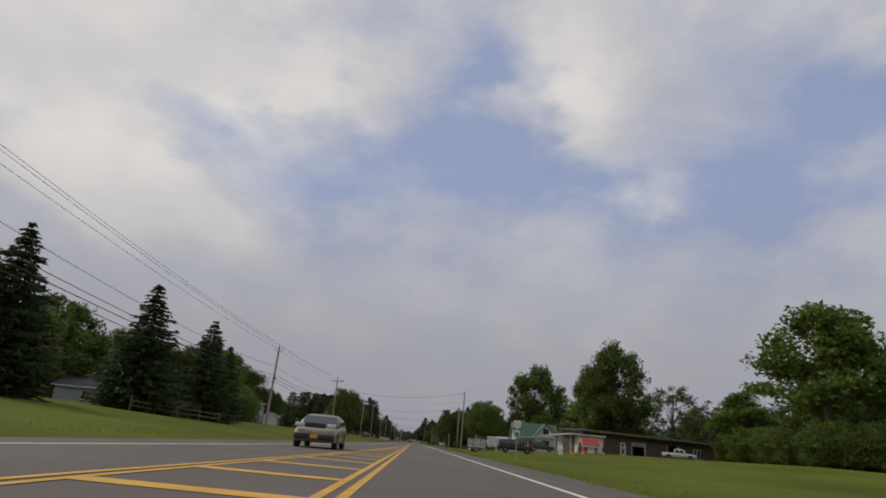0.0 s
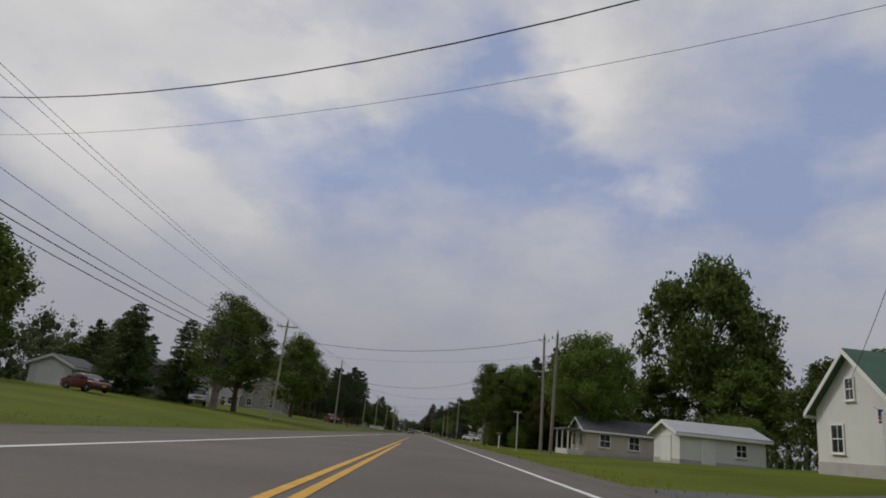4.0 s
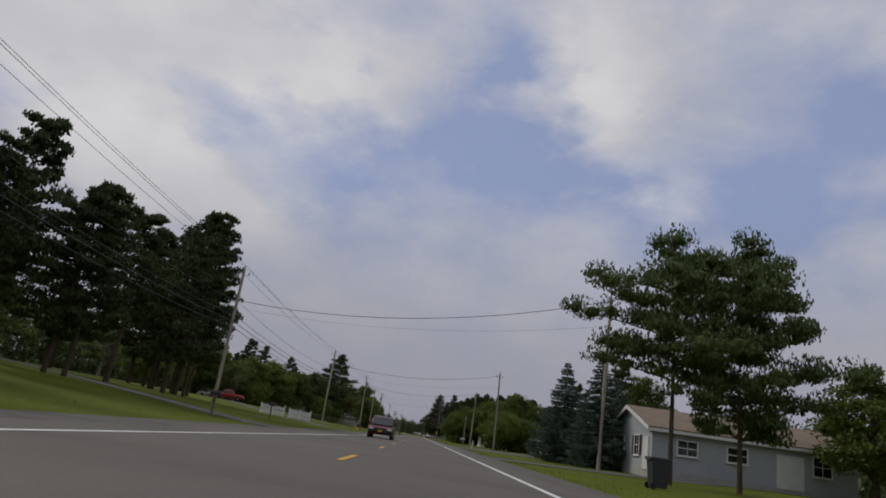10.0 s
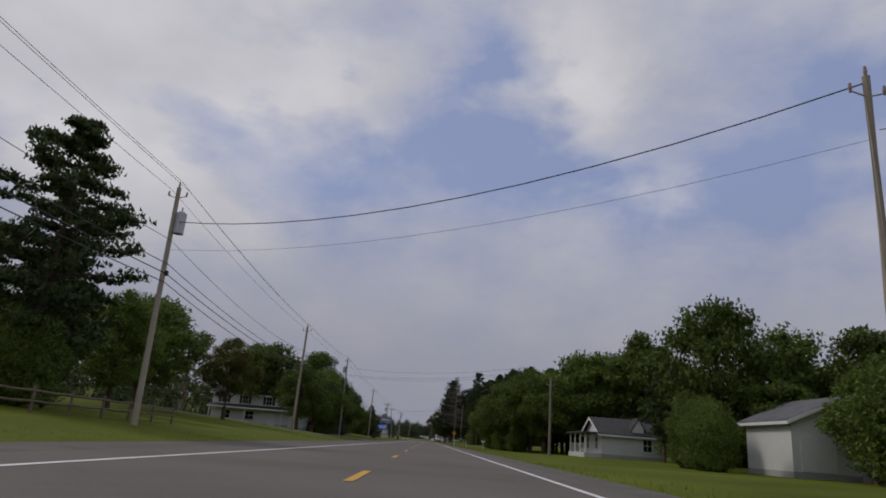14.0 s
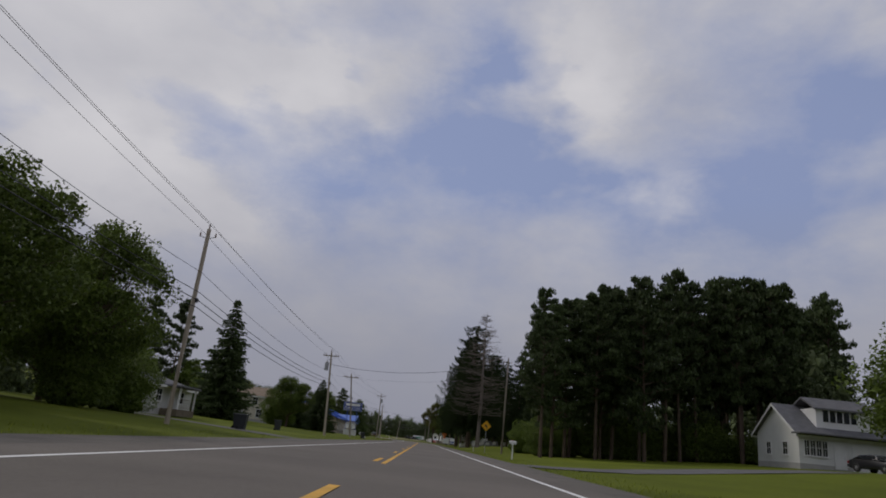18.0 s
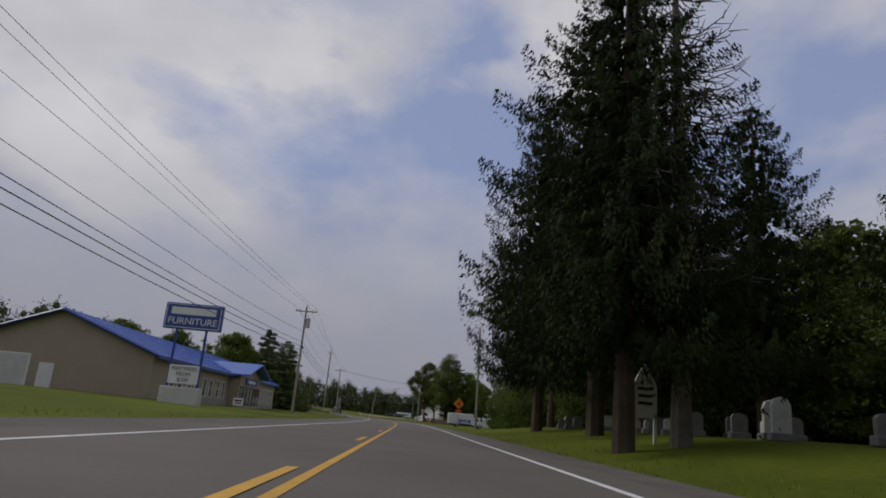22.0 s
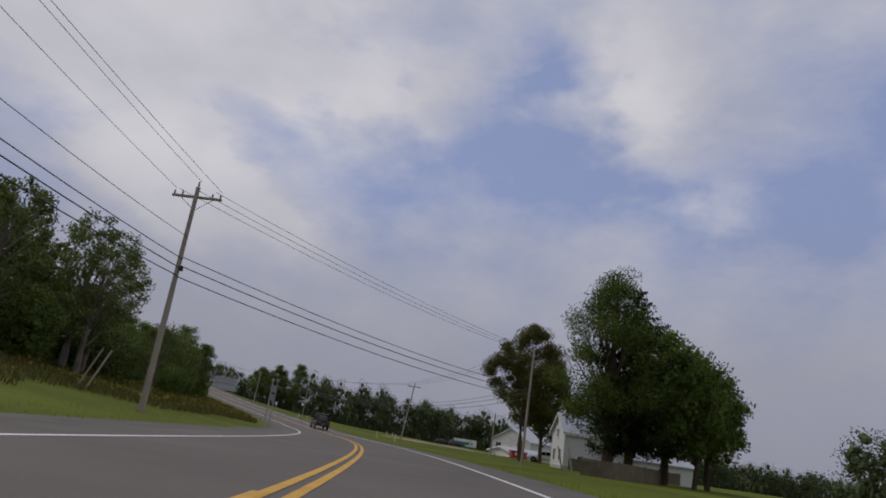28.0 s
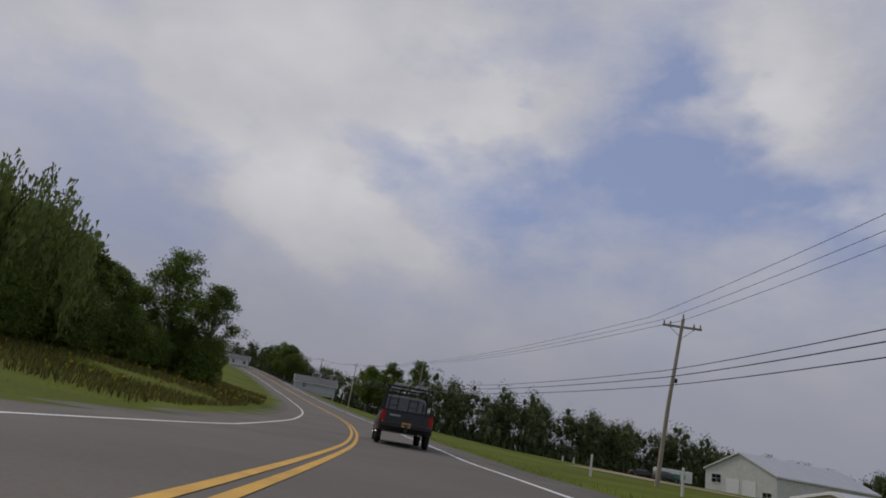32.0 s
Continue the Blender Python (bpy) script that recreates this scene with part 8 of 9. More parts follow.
# the graveyard's pointed board
cs_ = base("cemetery_sign", 9.2, 646.2, gz(9.2, 646.2), 0, "white pointed wooden board at the cemetery", "sign")
part("board", Shape().add([(a * 0.42, o, z) for o in (-0.05, 0.05) for a, z in ((-1, 0.9), (1, 0.9), (1, 2.0), (0.6, 2.35), (0, 2.75), (-0.6, 2.35), (-1, 2.0))], [(0, 1, 2, 3, 4, 5, 6), (13, 12, 11, 10, 9, 8, 7)] + [(i, 7 + i, 7 + (i + 1) % 7, (i + 1) % 7) for i in range(7)]), WHITE, cs_)
for k in (-0.36, 0.36):
    part("post", Shape().box(k, 0, 0.45, 0.1, 0.1, 1.2), WHITE, cs_)
for k, w in ((1.9, 0.56), (1.65, 0.48), (1.4, 0.52)):
    part("text_bar", Shape().box(0, -0.06, k, w, 0.012, 0.1), SIGN_BLACK, cs_)


def tombstone(x, y, w, h, t, m, rz, label):
    prof = [(-w / 2, -0.1), (w / 2, -0.1), (w / 2, h * 0.8), (w * 0.36, h * 0.94), (0, h), (-w * 0.36, h * 0.94), (-w / 2, h * 0.8)]
    e = base("gravestone", x, y, gz(x, y), rz, label, "gravestone", "gravestones in the cemetery")
    n = 7
    part("slab", Shape().add([(a, o, b) for o in (-t / 2, t / 2) for a, b in prof], [tuple(range(n)), tuple(range(2 * n - 1, n - 1, -1))] + [(i, n + i, n + (i + 1) % n, (i + 1) % n) for i in range(n)]), m, e)
    part("plinth", Shape().box(0, 0, 0.05, w * 1.3, t * 2.2, 0.26, bev=0.03), GRANITE, e)
    return e


trng = random.Random(9)
for i in range(30):
    y = 641 + 1.2 * i + trng.uniform(-0.8, 0.8)
    x = trng.choice([12.8, 14.0, 15.6, 17.4, 19.4]) + trng.uniform(-0.4, 0.4) + (1.5 if y < 650 else 0)
    pale = trng.random() < 0.6
    tombstone(x, y, trng.uniform(0.5, 0.8), trng.uniform(0.6, 1.15), 0.14, MARBLE if pale else GRANITE, trng.uniform(-6, 6), "pale weathered marble gravestone on grass" if pale else "grey granite gravestone standing on grass")
for i in range(14):
    x, y = 10.9 + 8 * trng.random(), 634 + 9 * trng.random()
    pale = trng.random() < 0.75
    tombstone(x, y, trng.uniform(0.45, 0.75), trng.uniform(0.55, 1.0), 0.13, MARBLE if pale else GRANITE, trng.uniform(-8, 8), "pale weathered marble gravestone on grass" if pale else "grey granite gravestone standing on grass")
for x, y, h in ((7.7, 627.5, 0.7), (8.2, 626.0, 0.75), (8.7, 628.5, 1.1), (9.8, 628.2, 0.7), (10.5, 629.2, 0.6), (11.2, 629.6, 0.65), (12.3, 628.4, 0.55), (13.6, 630.4, 0.7), (14.9, 628.6, 0.75)):
    tombstone(x, y, 0.55, h, 0.13, MARBLE, trng.uniform(-8, 8), "small pale marble gravestone near the verge")
tombstone(12.8, 644, 0.62, 1.3, 0.14, MARBLE, 0, "tall pale marble gravestone on grass")
tombstone(13.6, 646, 0.62, 1.3, 0.14, MARBLE, 0, "tall pale marble gravestone on grass")


def mailbox(x, y, rz, label, n=1, m=None, post_m=None, h=1.05):
    e = base("mailbox", x, y, gz(x, y), rz, label, "mailbox")
    part("post", Shape().box(0, 0, h / 2 - 0.1, 0.11, 0.11, h + 0.2).box(0, 0, h - 0.02, 0.5 * n + 0.1, 0.12, 0.07), post_m or WOOD_RAIL, e)
    for i in range(n):
        o = (i - (n - 1) / 2) * 0.34
        prof = [(-0.1, 0), (0.1, 0), (0.1, 0.14), (0.07, 0.2), (0, 0.23), (-0.07, 0.2), (-0.1, 0.14)]
        b = part("box", Shape().add([(o + a * 1.2, k, h + 0.02 + c) for k in (-0.26, 0.26) for a, c in prof], [tuple(range(6, -1, -1)), tuple(range(7, 14))] + [(i_, (i_ + 1) % 7, 7 + (i_ + 1) % 7, 7 + i_) for i_ in range(7)]), m or BLACK, e)
        part("flag", Shape().box(o + 0.14, 0.05, h + 0.24, 0.012, 0.05, 0.16), RED_PAINT, b)
    return e


mailbox(8.4, 121, 80, "dark mailbox on a wooden post", 1, BLACK)
mailbox(9.2, 219.5, 70, "white and black mailboxes on a leaning white post", 2, OFFWHITE, WHITE)
mailbox(8.8, 254.5, 80, "dark mailbox on a thin post", 1, BLACK, BLACK, 1.15)
mailbox(8.4, 393, 80, "white mailbox on a short post", 1, OFFWHITE)
mailbox(8.6, 400.5, 80, "grey mailbox on a wooden post", 1, STEEL)
mailbox(9.2, 495.5, 80, "cluster of pale mailboxes with a rail", 3, OFFWHITE, WHITE, 0.9)
mailbox(7.6, 510.6, 80, "dark mailbox on a leaning white post", 2, BLACK, WHITE)
mailbox(7.6, 561, 80, "wide pale mailbox on a white post", 2, OFFWHITE, WHITE)
mailbox(-9.5, 318, -80, "dark mailbox on a thin post", 1, BLACK)
mailbox(-10.5, 336, -80, "dark mailbox on a thin post", 1, BLACK)


def rail_fence(pts, label, m, rails=(0.45, 0.85), step=2.6, h=1.05, name="rail_fence", r=0.05):
    x0, y0 = pts[0]
    e = base(name, x0, y0, gz(x0, y0), 0, label, "fence")
    z00 = gz(x0, y0)
    for (ax, ay), (bx, by) in zip(pts, pts[1:]):
        L = math.hypot(bx - ax, by - ay)
        n = max(1, round(L / step))
        prev = None
        for i in range(n + 1):
            x, y = ax + (bx - ax) * i / n, ay + (by - ay) * i / n
            zz = gz(x, y) - z00
            part("post", Shape().rod((x - x0, y - y0, zz - 0.2), (x - x0, y - y0, zz + h), 0.07, 0.06, 6), m, e)
            if prev:
                for rz_ in rails:
                    part("rail", Shape().tube([(prev[0], prev[1], prev[2] + rz_), ((prev[0] + x - x0) / 2, (prev[1] + y - y0) / 2, (prev[2] + zz) / 2 + rz_ - 0.03), (x - x0, y - y0, zz + rz_)], r, 5), m, e)
            prev = (x - x0, y - y0, zz)
    return e


def picket_fence(ax, ay, bx, by, label, h=1.15):
    e = base("picket_fence", ax, ay, gz(ax, ay), 0, label, "fence")
    L = math.hypot(bx - ax, by - ay)
    n = int(L / 0.2)
    ang = math.atan2(by - ay, bx - ax)
    pk = Shape().add([(-0.05, -0.012, 0.08), (0.05, -0.012, 0.08), (0.05, -0.012, h - 0.08), (0, -0.012, h), (-0.05, -0.012, h - 0.08), (-0.05, 0.012, 0.08), (0.05, 0.012, 0.08), (0.05, 0.012, h - 0.08), (0, 0.012, h), (-0.05, 0.012, h - 0.08)], [(0, 1, 2, 3, 4), (9, 8, 7, 6, 5)] + [(i, 5 + i, 5 + (i + 1) % 5, (i + 1) % 5) for i in range(5)]).mesh("picket", WHITE)
    for i in range(n + 1):
        dx, dy = (bx - ax) * i / n, (by - ay) * i / n
        o = part("picket", pk, WHITE, e)
        o.matrix_basis = pose(dx, dy, gz(ax + dx, ay + dy) - gz(ax, ay), 0, 0, math.degrees(ang))
    for zz in (0.35, 0.85):
        part("rail", Shape().rod((0, 0, zz), (bx - ax, by - ay, zz + gz(bx, by) - gz(ax, ay)), 0.035, n=4), WHITE, e)
    for f in (0, 0.5, 1):
        part("post", Shape().box((bx - ax) * f, (by - ay) * f, h / 2, 0.12, 0.12, h + 0.16, bev=0.02), WHITE, e)
    return e


rail_fence([(-23.5, 58), (-18.2, 66)], "weathered split-rail fence on the lawn", WOOD_RAIL)
picket_fence(-17.2, 360.5, -15.2, 364.2, "white vinyl picket fence beside the drive")
picket_fence(-14.8, 365.2, -12.8, 369.0, "white vinyl picket fence beside the drive")
rail_fence([(-24, 400), (-14.5, 412), (-13.8, 436)], "old brown split-rail fence along the trees", WOOD_RAIL)
rail_fence([(-15.5, 515), (-15.2, 523), (-15, 535)], "thin grey stakes along the wood's edge", WOOD_RAIL, rails=(), step=5, h=1.7, name="stake_row")
rail_fence([(-19.5, 757), (-18.5, 764), (-17.5, 768)], "wooden gate and fence by the pine", WOOD_RAIL, step=2.4)
# plain grey board fence by the white house
bf = base("board_fence", 6.0, 800, gz(6, 800), 0, "weathered grey board fence beside the house", "fence")
for k in range(46):
    a = k / 45
    part("board", Shape().box(1.2 + 9.5 * a, 0.5 + 13 * a * a, 0.6, 0.23, 0.03, 1.3, 0.7), WOOD_RAIL, bf)
for k in (0.0, 0.33, 0.66, 1.0):
    part("post", Shape().box(1.2 + 9.5 * k, 0.6 + 13 * k * k, 0.6, 0.1, 0.1, 1.5), WOOD_RAIL, bf)
for x, y in ((-21.6, 781.0), (-20.9, 780.6)):
    st = base("stake", x, y, gz(x, y), 0, "leaning pale wooden stake on the bank", "stake", "leaning stakes")
    part("shaft", Shape().rod((0, 0, -0.1), (0.7, 0.3, 2.1), 0.05, n=6), WOOD_POLE, st)
for x, y in ((6.6, 806), (7.6, 807)):
    st = base("stake", x, y, gz(x, y), 0, "leaning timber prop by the tree", "stake", "leaning stakes")
    part("shaft", Shape().rod((0, 0, -0.1), (-0.5, 0.2, 2.0), 0.06, n=6), WOOD_POLE, st)
# white marker posts round the bend
for x, y in [(-15.3, 852.3), (-11.8, 845.7)] + [road_point(*su)[:2] for su in ((884, 6.4), (892, 6.4))]:
    mp = base("marker_post", x, y, gz(x, y), 0, "short white roadside marker post", "post", "marker posts")
    part("shaft", Shape().rod((0, 0, -0.2), (0, 0, 1.0), 0.055, 0.05, 8), WHITE, mp)
    part("cap", Shape().rod((0, 0, 1.0), (0, 0, 1.04), 0.05, 0.02, 8), WHITE, mp)
wp = base("marker_post", 7.5, 597, gz(7.5, 597), 0, "short grey wooden marker post", "post", "marker posts")
part("shaft", Shape().rod((0, 0, -0.2), (0, 0, 1.2), 0.06, 0.055, 8), OFFWHITE, wp)
wp = base("marker_post", 8.2, 371, gz(8.2, 371), 0, "short white leaning marker post", "post", "marker posts")
part("shaft", Shape().rod((0, 0, -0.2), (0.1, 0, 1.0), 0.05, n=8), WHITE, wp)
# a tall thin post with a bar on top beside the small house
cp = base("signpost", 9.7, 173.8, gz(9.7, 173.8), 0, "slim post with a flat bar on top", "post")
part("shaft", Shape().rod((0, 0, -0.2), (-0.06, 0, 3.3), 0.055, n=8), OFFWHITE, cp)
part("bar", Shape().box(-0.1, 0, 3.32, 0.75, 0.12, 0.07, bev=0.01), OFFWHITE, cp)
cp = base("birdhouse_post", 8.9, 180.5, gz(8.9, 180.5), 0, "white post with a small box on top", "post")
part("shaft", Shape().box(0, 0, 0.6, 0.12, 0.12, 1.4), WHITE, cp)
part("box", Shape().box(0, 0, 1.38, 0.5, 0.3, 0.22, bev=0.04), WOOD_RAIL, cp)


def wheelie_bin(x, y, m, label, rz=0):
    e = base("refuse_bin", x, y, gz(x, y), rz, label, "bin")
    vs = [(a * w, b * w, z) for z, w in ((0.05, 0.24), (0.95, 0.31)) for a, b in ((-1, -1), (1, -1), (1, 1), (-1, 1))]
    part("tub", Shape().add(vs, [(3, 2, 1, 0), (4, 5, 6, 7)] + [(i, (i + 1) % 4, 4 + (i + 1) % 4, 4 + i) for i in range(4)]), m, e)
    part("lid", Shape().box(0, 0.02, 1.0, 0.66, 0.7, 0.09, bev=0.03), m, e)
    part("handle", Shape().rod((-0.25, 0.36, 0.95), (0.25, 0.36, 0.95), 0.025, n=6), BLACK, e)
    for s in (-1, 1):
        part("wheel", Shape().rod((s * 0.24, 0.24, 0.11), (s * 0.31, 0.24, 0.11), 0.11, n=10), RUBBER, e)


wheelie_bin(-8.9, 395.2, BIN_BLUE, "black wheeled refuse bin at the kerb", 90)
wheelie_bin(9.6, 306, BIN_BLUE, "dark wheeled refuse bin on the verge", 90)
wheelie_bin(-11.4, 558.2, BIN_BLUE, "dark wheeled refuse bin by the drive", 90)
wheelie_bin(-11.9, 559.0, BIN_BLUE, "dark wheeled refuse bin by the drive", 90)
wheelie_bin(-8.8, 623.5, BIN_BLUE, "dark wheeled refuse bin on the grass verge", 90)
bag = base("refuse_bag", -8.8, 625.6, gz(-8.8, 625.6), 20, "tied white plastic refuse bag on the grass", "bag")
bgm = bmesh.new()
bmesh.ops.create_icosphere(bgm, subdivisions=3, radius=0.3)
brng = random.Random(8)
for v in bgm.verts:
    a = math.atan2(v.co.y, v.co.x)
    top = max(0.0, v.co.z / 0.3)
    k = (1 + 0.07 * math.sin(7 * a + 4 * v.co.z) + brng.uniform(-0.03, 0.03)) * (1 - 0.45 * top ** 2)
    v.co = Vector((v.co.x * k * 1.1, v.co.y * k * 0.9, max(v.co.z, -0.2) + 0.2 + 0.1 * top ** 3))
bag_mesh = bpy.data.meshes.new("sack")
bgm.to_mesh(bag_mesh)
bgm.free()
bag_mesh.materials.append(OFFWHITE)
sack = new("sack", bag_mesh)
sack.parent = bag
part("knot", Shape().rod((0, 0, 0.56), (0.03, 0.02, 0.68), 0.05, n=6).rod((0.0, 0, 0.6), (-0.08, 0.03, 0.68), 0.025, n=5), OFFWHITE, bag)
wheelie_bin(-13.6, 580.0, BIN_BLUE, "black wheeled refuse bin on the lawn", 90)
rc = base("recycling_box", -9.0, 394.4, gz(-9, 394.4), 8, "bright yellow recycling box beside the bin", "bin")
part("tub", Shape().box(0, 0, 0.24, 0.62, 0.42, 0.44, bev=0.05), BIN_YELLOW, rc)
part("rim", Shape().box(0, 0, 0.47, 0.68, 0.48, 0.05, bev=0.015), BIN_YELLOW, rc)
for i, (x, y) in enumerate(((18.6, 100.5), (19.8, 99.0), (22.7, 93.6), (23.8, 92.0), (26.6, 91.7))):
    e = base("traffic_cone", x, y, gz(x, y), 0, "orange traffic cone with a white band", "cone", "traffic cones")
    part("cone", Shape().rod((0, 0, 0.03), (0, 0, 0.7), 0.14, 0.03, 12), CONE, e)
    part("band", Shape().rod((0, 0, 0.38), (0, 0, 0.52), 0.094, 0.066, 12), WHITE, e)
    part("foot", Shape().box(0, 0, 0.02, 0.36, 0.36, 0.04, bev=0.01), CONE, e)
tape = new("barrier_bar", Shape().rod((23.8, 92.0, gz(23.8, 92) + 0.68), (26.6, 91.7, gz(26.6, 91.7) + 0.68), 0.035, n=6).mesh("barrier_bar", OFFWHITE))
tagged(tape, "pale bar laid across two orange cones", "barrier")
op = base("a_frame_sign", 21.4, 95.2, gz(21.4, 95.2), 10, "white folding sign reading open on the grass", "sign")
part("board", Shape().add([(a * 0.32, o, z) for o, o2 in ((-0.2, 0),) for a, z in ((-1, 0.12), (1, 0.12))] + [(0.32, -0.02, 0.95), (-0.32, -0.02, 0.95), (-0.32, 0.2, 0.12), (0.32, 0.2, 0.12), (0.32, 0.02, 0.95), (-0.32, 0.02, 0.95)], [(0, 1, 2, 3), (5, 4, 7, 6), (3, 2, 6, 7)]), SIGN_WHITE, op)
lettering("OPEN", 0.22, SIGN_BLACK, op, pose(0, -0.105, 0.6, 78, 0, 0), extrude=0.004)
for a in (-0.3, 0.3):
    part("leg", Shape().rod((a, -0.22, 0), (a, 0, 0.97), 0.02, n=5).rod((a, 0.22, 0), (a, 0, 0.97), 0.02, n=5), OFFWHITE, op)
sg = base("yard_sign", -14.8, 686.0, gz(-14.8, 686), 20, "small white yard sign on wire legs", "sign")
part("board", Shape().box(0, 0, 0.65, 0.9, 0.02, 0.65), SIGN_WHITE, sg)
part("text_bar", Shape().box(0, -0.014, 0.75, 0.7, 0.008, 0.14).box(0, -0.014, 0.52, 0.55, 0.008, 0.12), SIGN_BLACK, sg)
part("legs", Shape().rod((-0.3, 0, -0.1), (-0.3, 0, 0.4), 0.012, n=4).rod((0.3, 0, -0.1), (0.3, 0, 0.4), 0.012, n=4), STEEL, sg)
# playset
pl = base("playset", 30.6, 277, gz(30.6, 277), 15, "orange cedar playset with a peaked roof", "playset")
for a in (-0.8, 0.8):
    for b in (-0.8, 0.8):
        part("post", Shape().box(a, b, 1.35, 0.12, 0.12, 2.7), CEDAR, pl)
part("platform", Shape().box(0, 0, 1.3, 1.8, 1.8, 0.1, bev=0.02), CEDAR, pl)
part("roof", gable_roof(1.7, 1.7, 2.6, 0.8, "x", 0.25, 0.06), CEDAR, pl)
for k in range(7):
    part("slat", Shape().box(-0.75 + 0.25 * k, -0.86, 1.7, 0.12, 0.03, 0.7), CEDAR, pl)
part("beam", Shape().rod((0.8, 0, 2.5), (4.2, 0, 2.5), 0.07, n=6).rod((4.2, 0, 2.5), (4.2, -0.9, 0), 0.06, n=6).rod((4.2, 0, 2.5), (4.2, 0.9, 0), 0.06, n=6), CEDAR, pl)
for k in (1.8, 3.1):
    part("swing", Shape().rod((k - 0.2, 0, 2.45), (k - 0.2, 0, 0.6), 0.012, n=4).rod((k + 0.2, 0, 2.45), (k + 0.2, 0, 0.6), 0.012, n=4).box(k, 0, 0.58, 0.5, 0.2, 0.04), BLACK, pl)
part("slide", Shape().tube([(-0.9, 0, 1.35), (-1.8, 0, 0.7), (-2.8, 0, 0.15)], 0.25, 6), BIN_YELLOW, pl)
hy = base("fire_hydrant", -12.0, 235.0, gz(-12.0, 235.0), 0, "small red fire hydrant on the lawn", "hydrant")
part("barrel", Shape().rod((0, 0, -0.1), (0, 0, 0.55), 0.12, 0.11, 10), RED_PAINT, hy)
part("bonnet", Shape().rod((0, 0, 0.55), (0, 0, 0.72), 0.14, 0.05, 10), RED_PAINT, hy)
for k in (-1, 1):
    part("outlet", Shape().rod((k * 0.1, 0, 0.42), (k * 0.2, 0, 0.42), 0.06, n=8), RED_PAINT, hy)
for y in (270.5, 273.2, 276.6):
    plant("bush", -29.2, y, 1.9, 0.5, label="dark clipped shrub against the stone house")
# red refuse skip by the farm shed
sk = base("skip", 8.6, 877, gz(8.6, 877), -20, "red steel refuse skip beside the shed", "skip")
part("tub", Shape().box(0, 0, 0.65, 3.0, 1.6, 1.2, bev=0.06), RED_PAINT, sk)
part("rim", Shape().box(0, 0, 1.28, 3.1, 1.7, 0.08, bev=0.02), RED_PAINT, sk)
for k in (-1.1, -0.4, 0.4, 1.1):
    part("rib", Shape().box(k, -0.83, 0.65, 0.08, 0.08, 1.2), RED_PAINT, sk)
# white pipe frame in the field
pf = base("goal_frame", -15.8, 1054, gz(-15.8, 1054), 10, "white pipe frame standing in the hay field", "frame")
fr = Shape()
for a in (-3.4, 3.4):
    fr.rod((a, 0, 0), (a, 0, 3.7), 0.09, n=6)
    fr.rod((a, 0, 3.7), (a * 0.9, 2.0, 0), 0.07, n=6)
fr.rod((-3.4, 0, 3.7), (3.4, 0, 3.7), 0.09, n=6)
part("pipes", fr, WHITE, pf)
# grey patch of a wooden bench in the verge
bz = base("bench", -19.0, 903, gz(-19, 903), 20, "dark wooden bench on pale legs in the verge", "bench")
part("seat", Shape().box(0, 0, 0.75, 1.9, 0.5, 0.12, bev=0.02), BLACK, bz)
for a in (-0.7, 0.7):
    part("leg", Shape().box(a, 0, 0.35, 0.12, 0.4, 0.75), OFFWHITE, bz)

# drives and paths
for pts, m, lb in (([(-5, 206), (-24, 212), (-25, 218), (-5, 211)], DRIVE, "grey asphalt drive to the ranch house"), ([(-5, 248), (-16, 252), (-17, 258), (-5, 253)], DRIVE, "asphalt drive to the stone house"),
                   ([(-5, 262), (-22, 265), (-22, 268.5), (-5, 266)], DRIVE, "asphalt drive under the pines"), ([(-5, 318), (-30, 330), (-30, 333), (-5, 322)], DRIVE, "narrow pale drive across the lawn"),
                   ([(-5, 350), (-36, 398), (-34, 401), (-5, 356)], DRIVE, "asphalt drive beside the white fence"), ([(-5, 392), (-26, 396), (-26, 399), (-5, 397)], DRIVE, "asphalt drive by the bins"),
                   ([(4.5, 128), (26, 138), (32, 132), (4.5, 119)], DRIVE, "wide gravel drive at the farmhouse"), ([(4.5, 281), (22, 283), (22, 288), (4.5, 290)], DRIVE, "asphalt drive at the bungalow"),
                   ([(4.5, 320), (20, 324), (20, 328), (4.5, 327)], DRIVE, "asphalt drive at the ranch house"), ([(4.5, 354), (24, 360), (26, 380), (4.5, 377)], DRIVE, "asphalt yard before the house"),
                   ([(4.5, 541), (34, 561), (32, 566), (4.5, 545)], DRIVE, "narrow drive to the white house"), ([(-5, 479), (-60, 466), (-60, 476), (-5, 492)], DRIVE, "side road meeting the highway"),
                   ([(-5, 553), (-24, 560), (-24, 563), (-5, 558)], DRIVE, "asphalt drive on the lawn"), ([(-5, 738), (-26, 742), (-26, 745), (-5, 743)], DRIVE, "drive past the pine"),
                   ([(5, 868), (-8, 900), (-3, 902), (12, 872)], DIRT, "sandy farm track along the field"), ([(-18, 872), (4, 868), (14, 880), (-12, 892)], DIRT, "worn sandy farm yard")):
    pad("drive", pts, m, lb)

# weeds and flowers on the bank of the bend


def weeds(name, spots, size, m, label, tall=0.8):
    n = len(spots)
    c = np.array([(x, y, gz(x, y) + 0.35 * tall) for x, y in spots])
    ax = np.tile([0.0, 0.0, 1.0], (n, 1))
    return tagged(new(name, leaves(name, [leaf_tris(c, size, long=6.0, axis=ax)], m)), label, "weeds", kind="stuff")


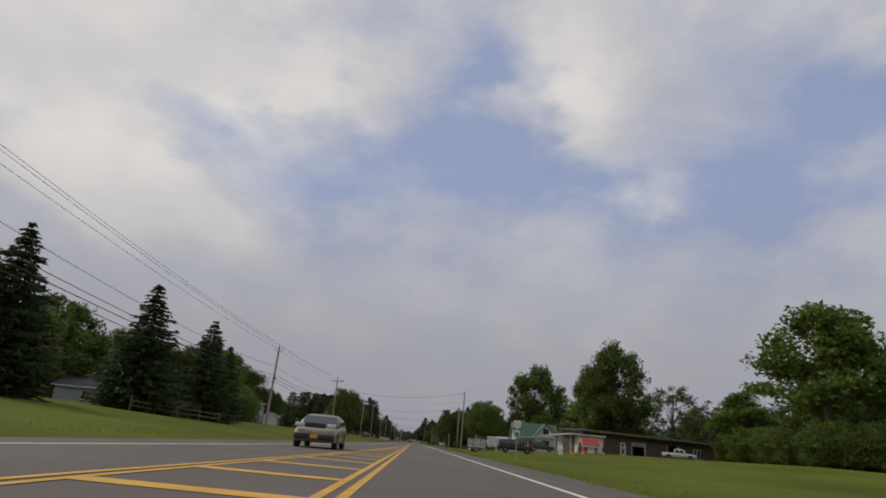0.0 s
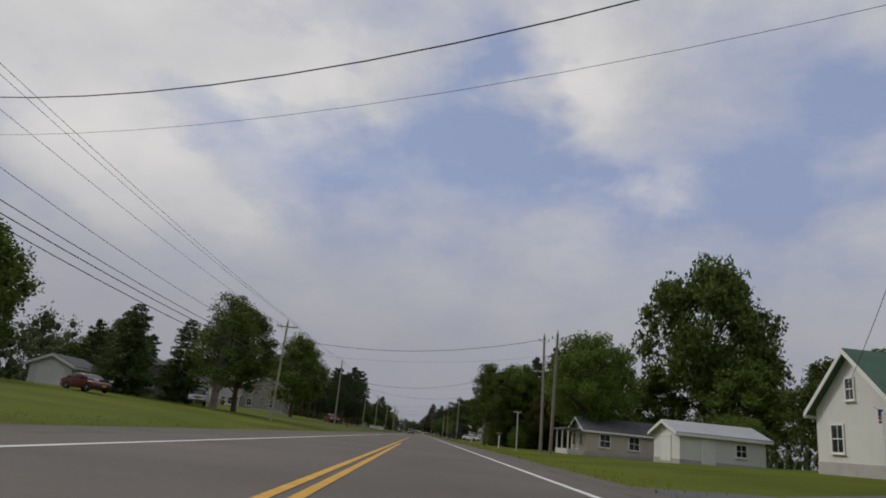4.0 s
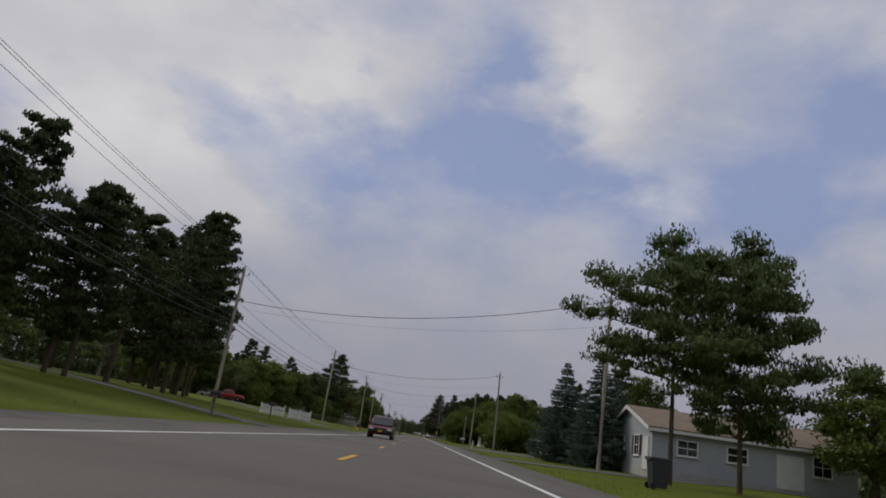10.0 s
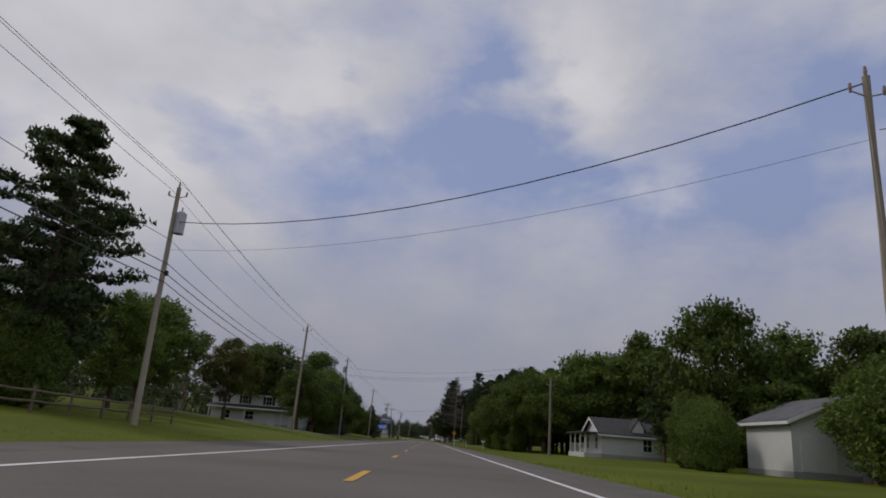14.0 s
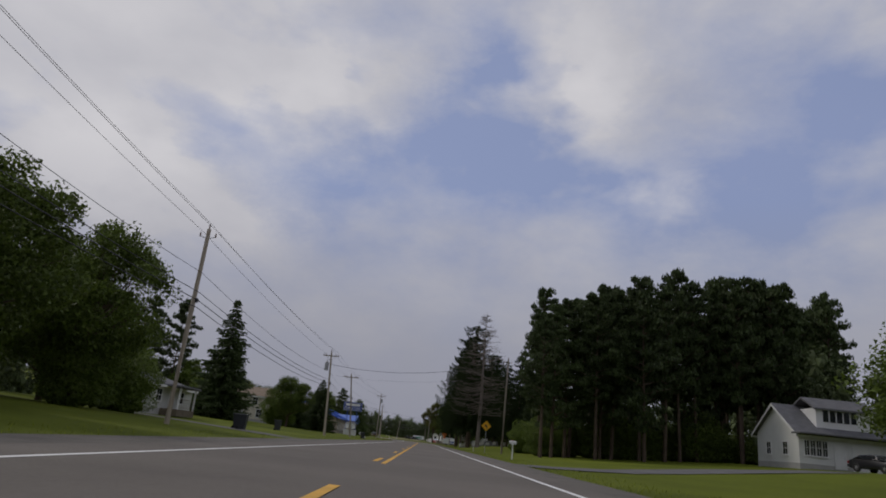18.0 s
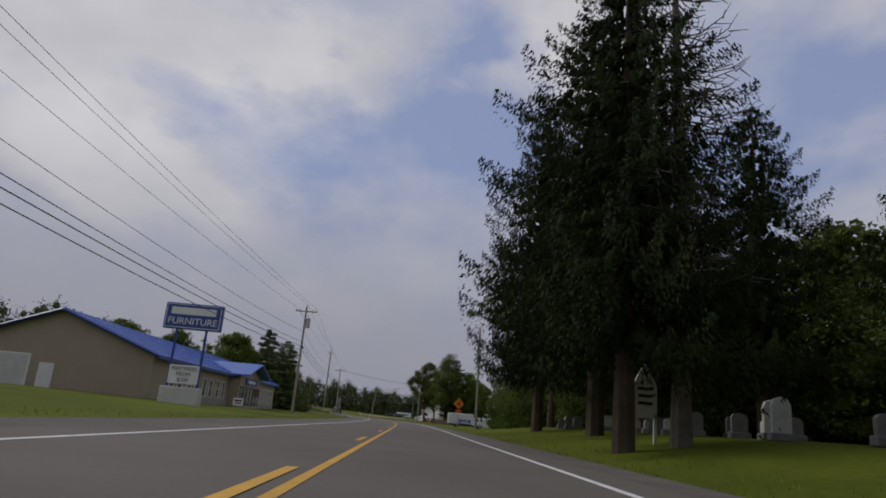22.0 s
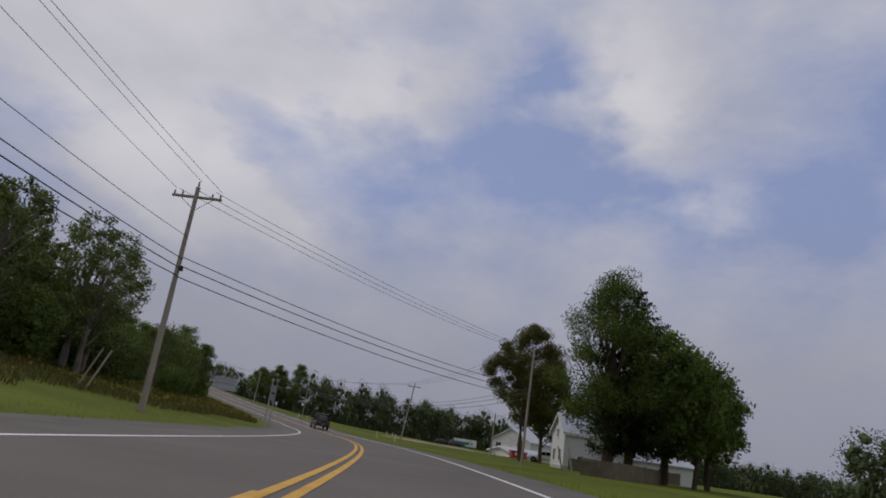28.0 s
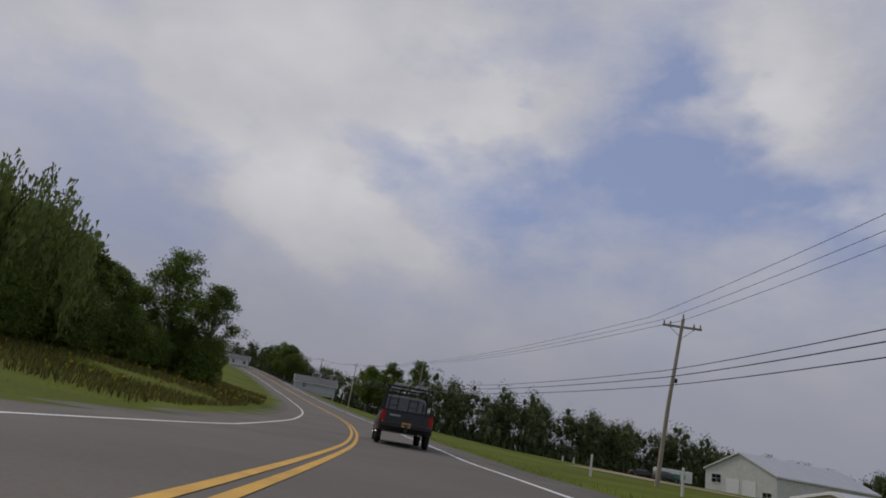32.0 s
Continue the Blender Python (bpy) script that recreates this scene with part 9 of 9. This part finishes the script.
rng = np.random.default_rng(77)
sp = []
for i in range(44000):
    s = 772 + 150 * prng.random()
    u = -float(np.interp(s, [772, 800, 815], [10.0, 10.0, 7.6])) - 16 * prng.random() ** 1.2
    x, y, _ = road_point(s, u)
    if math.sin(x * 0.5) + math.sin(y * 0.33) > -0.5:
        sp.append((x, y))
weeds("weeds", sp, 0.062, WEED, "tall brown-green weeds and grasses on the bank", 0.6)
sp2 = [(x + 0.3, y) for x, y in sp[::30]]
c2 = np.array([(x, y, gz(x, y) + 0.4 + 0.2 * prng.random()) for x, y in sp2])
tagged(new("goldenrod", leaves("goldenrod", [leaf_tris(c2, 0.12)], GOLDEN)), "yellow goldenrod flowers scattered among weeds", "flowers", kind="stuff")
sp = []
for i in range(42000):
    s = -5 + 930 * prng.random()
    side = 1 if prng.random() < 0.5 else -1
    u = side * (5.6 + 2.6 * prng.random() ** 2) - (1.4 + hatch(s) if side < 0 else 0)
    x, y, _ = road_point(s, u)
    sp.append((x, y))
VERGE = mat("verge_grass", (0.2, 0.235, 0.03), 0.9, var=0.4, scale=0.3, island=0.6, spec=0.1, trans=0.2)
weeds("verge_grass", sp, 0.024, VERGE, "ragged uncut grass tufts along the road edge", 0.1)

# weathered board fence in front of the farmhouse
bf = base("board_fence", 10.6, 829.4, gz(10.6, 829.4), 4, "low weathered grey board fence before the farmhouse", "fence")
frng = random.Random(21)
boards = [Shape().box(0, 0, 0.0, 0.17, 0.025, h).mesh("board", WOOD_RAIL) for h in (1.72, 1.78, 1.83)]
for i in range(72):
    bx = 0.1 + 0.185 * i
    p = part("board", boards[frng.randrange(3)], None, bf)
    p.matrix_basis = pose(bx, 0, 0.5 + frng.uniform(-0.02, 0.02), 0, frng.uniform(-1.2, 1.2), 0)
for z in (0.4, 1.05):
    part("rail", Shape().box(6.7, 0.05, z, 13.5, 0.05, 0.09), WOOD_RAIL, bf)
for i in range(6):
    part("post", Shape().box(0.1 + 2.64 * i, 0.11, 0.45, 0.1, 0.1, 1.7), WOOD_RAIL, bf)
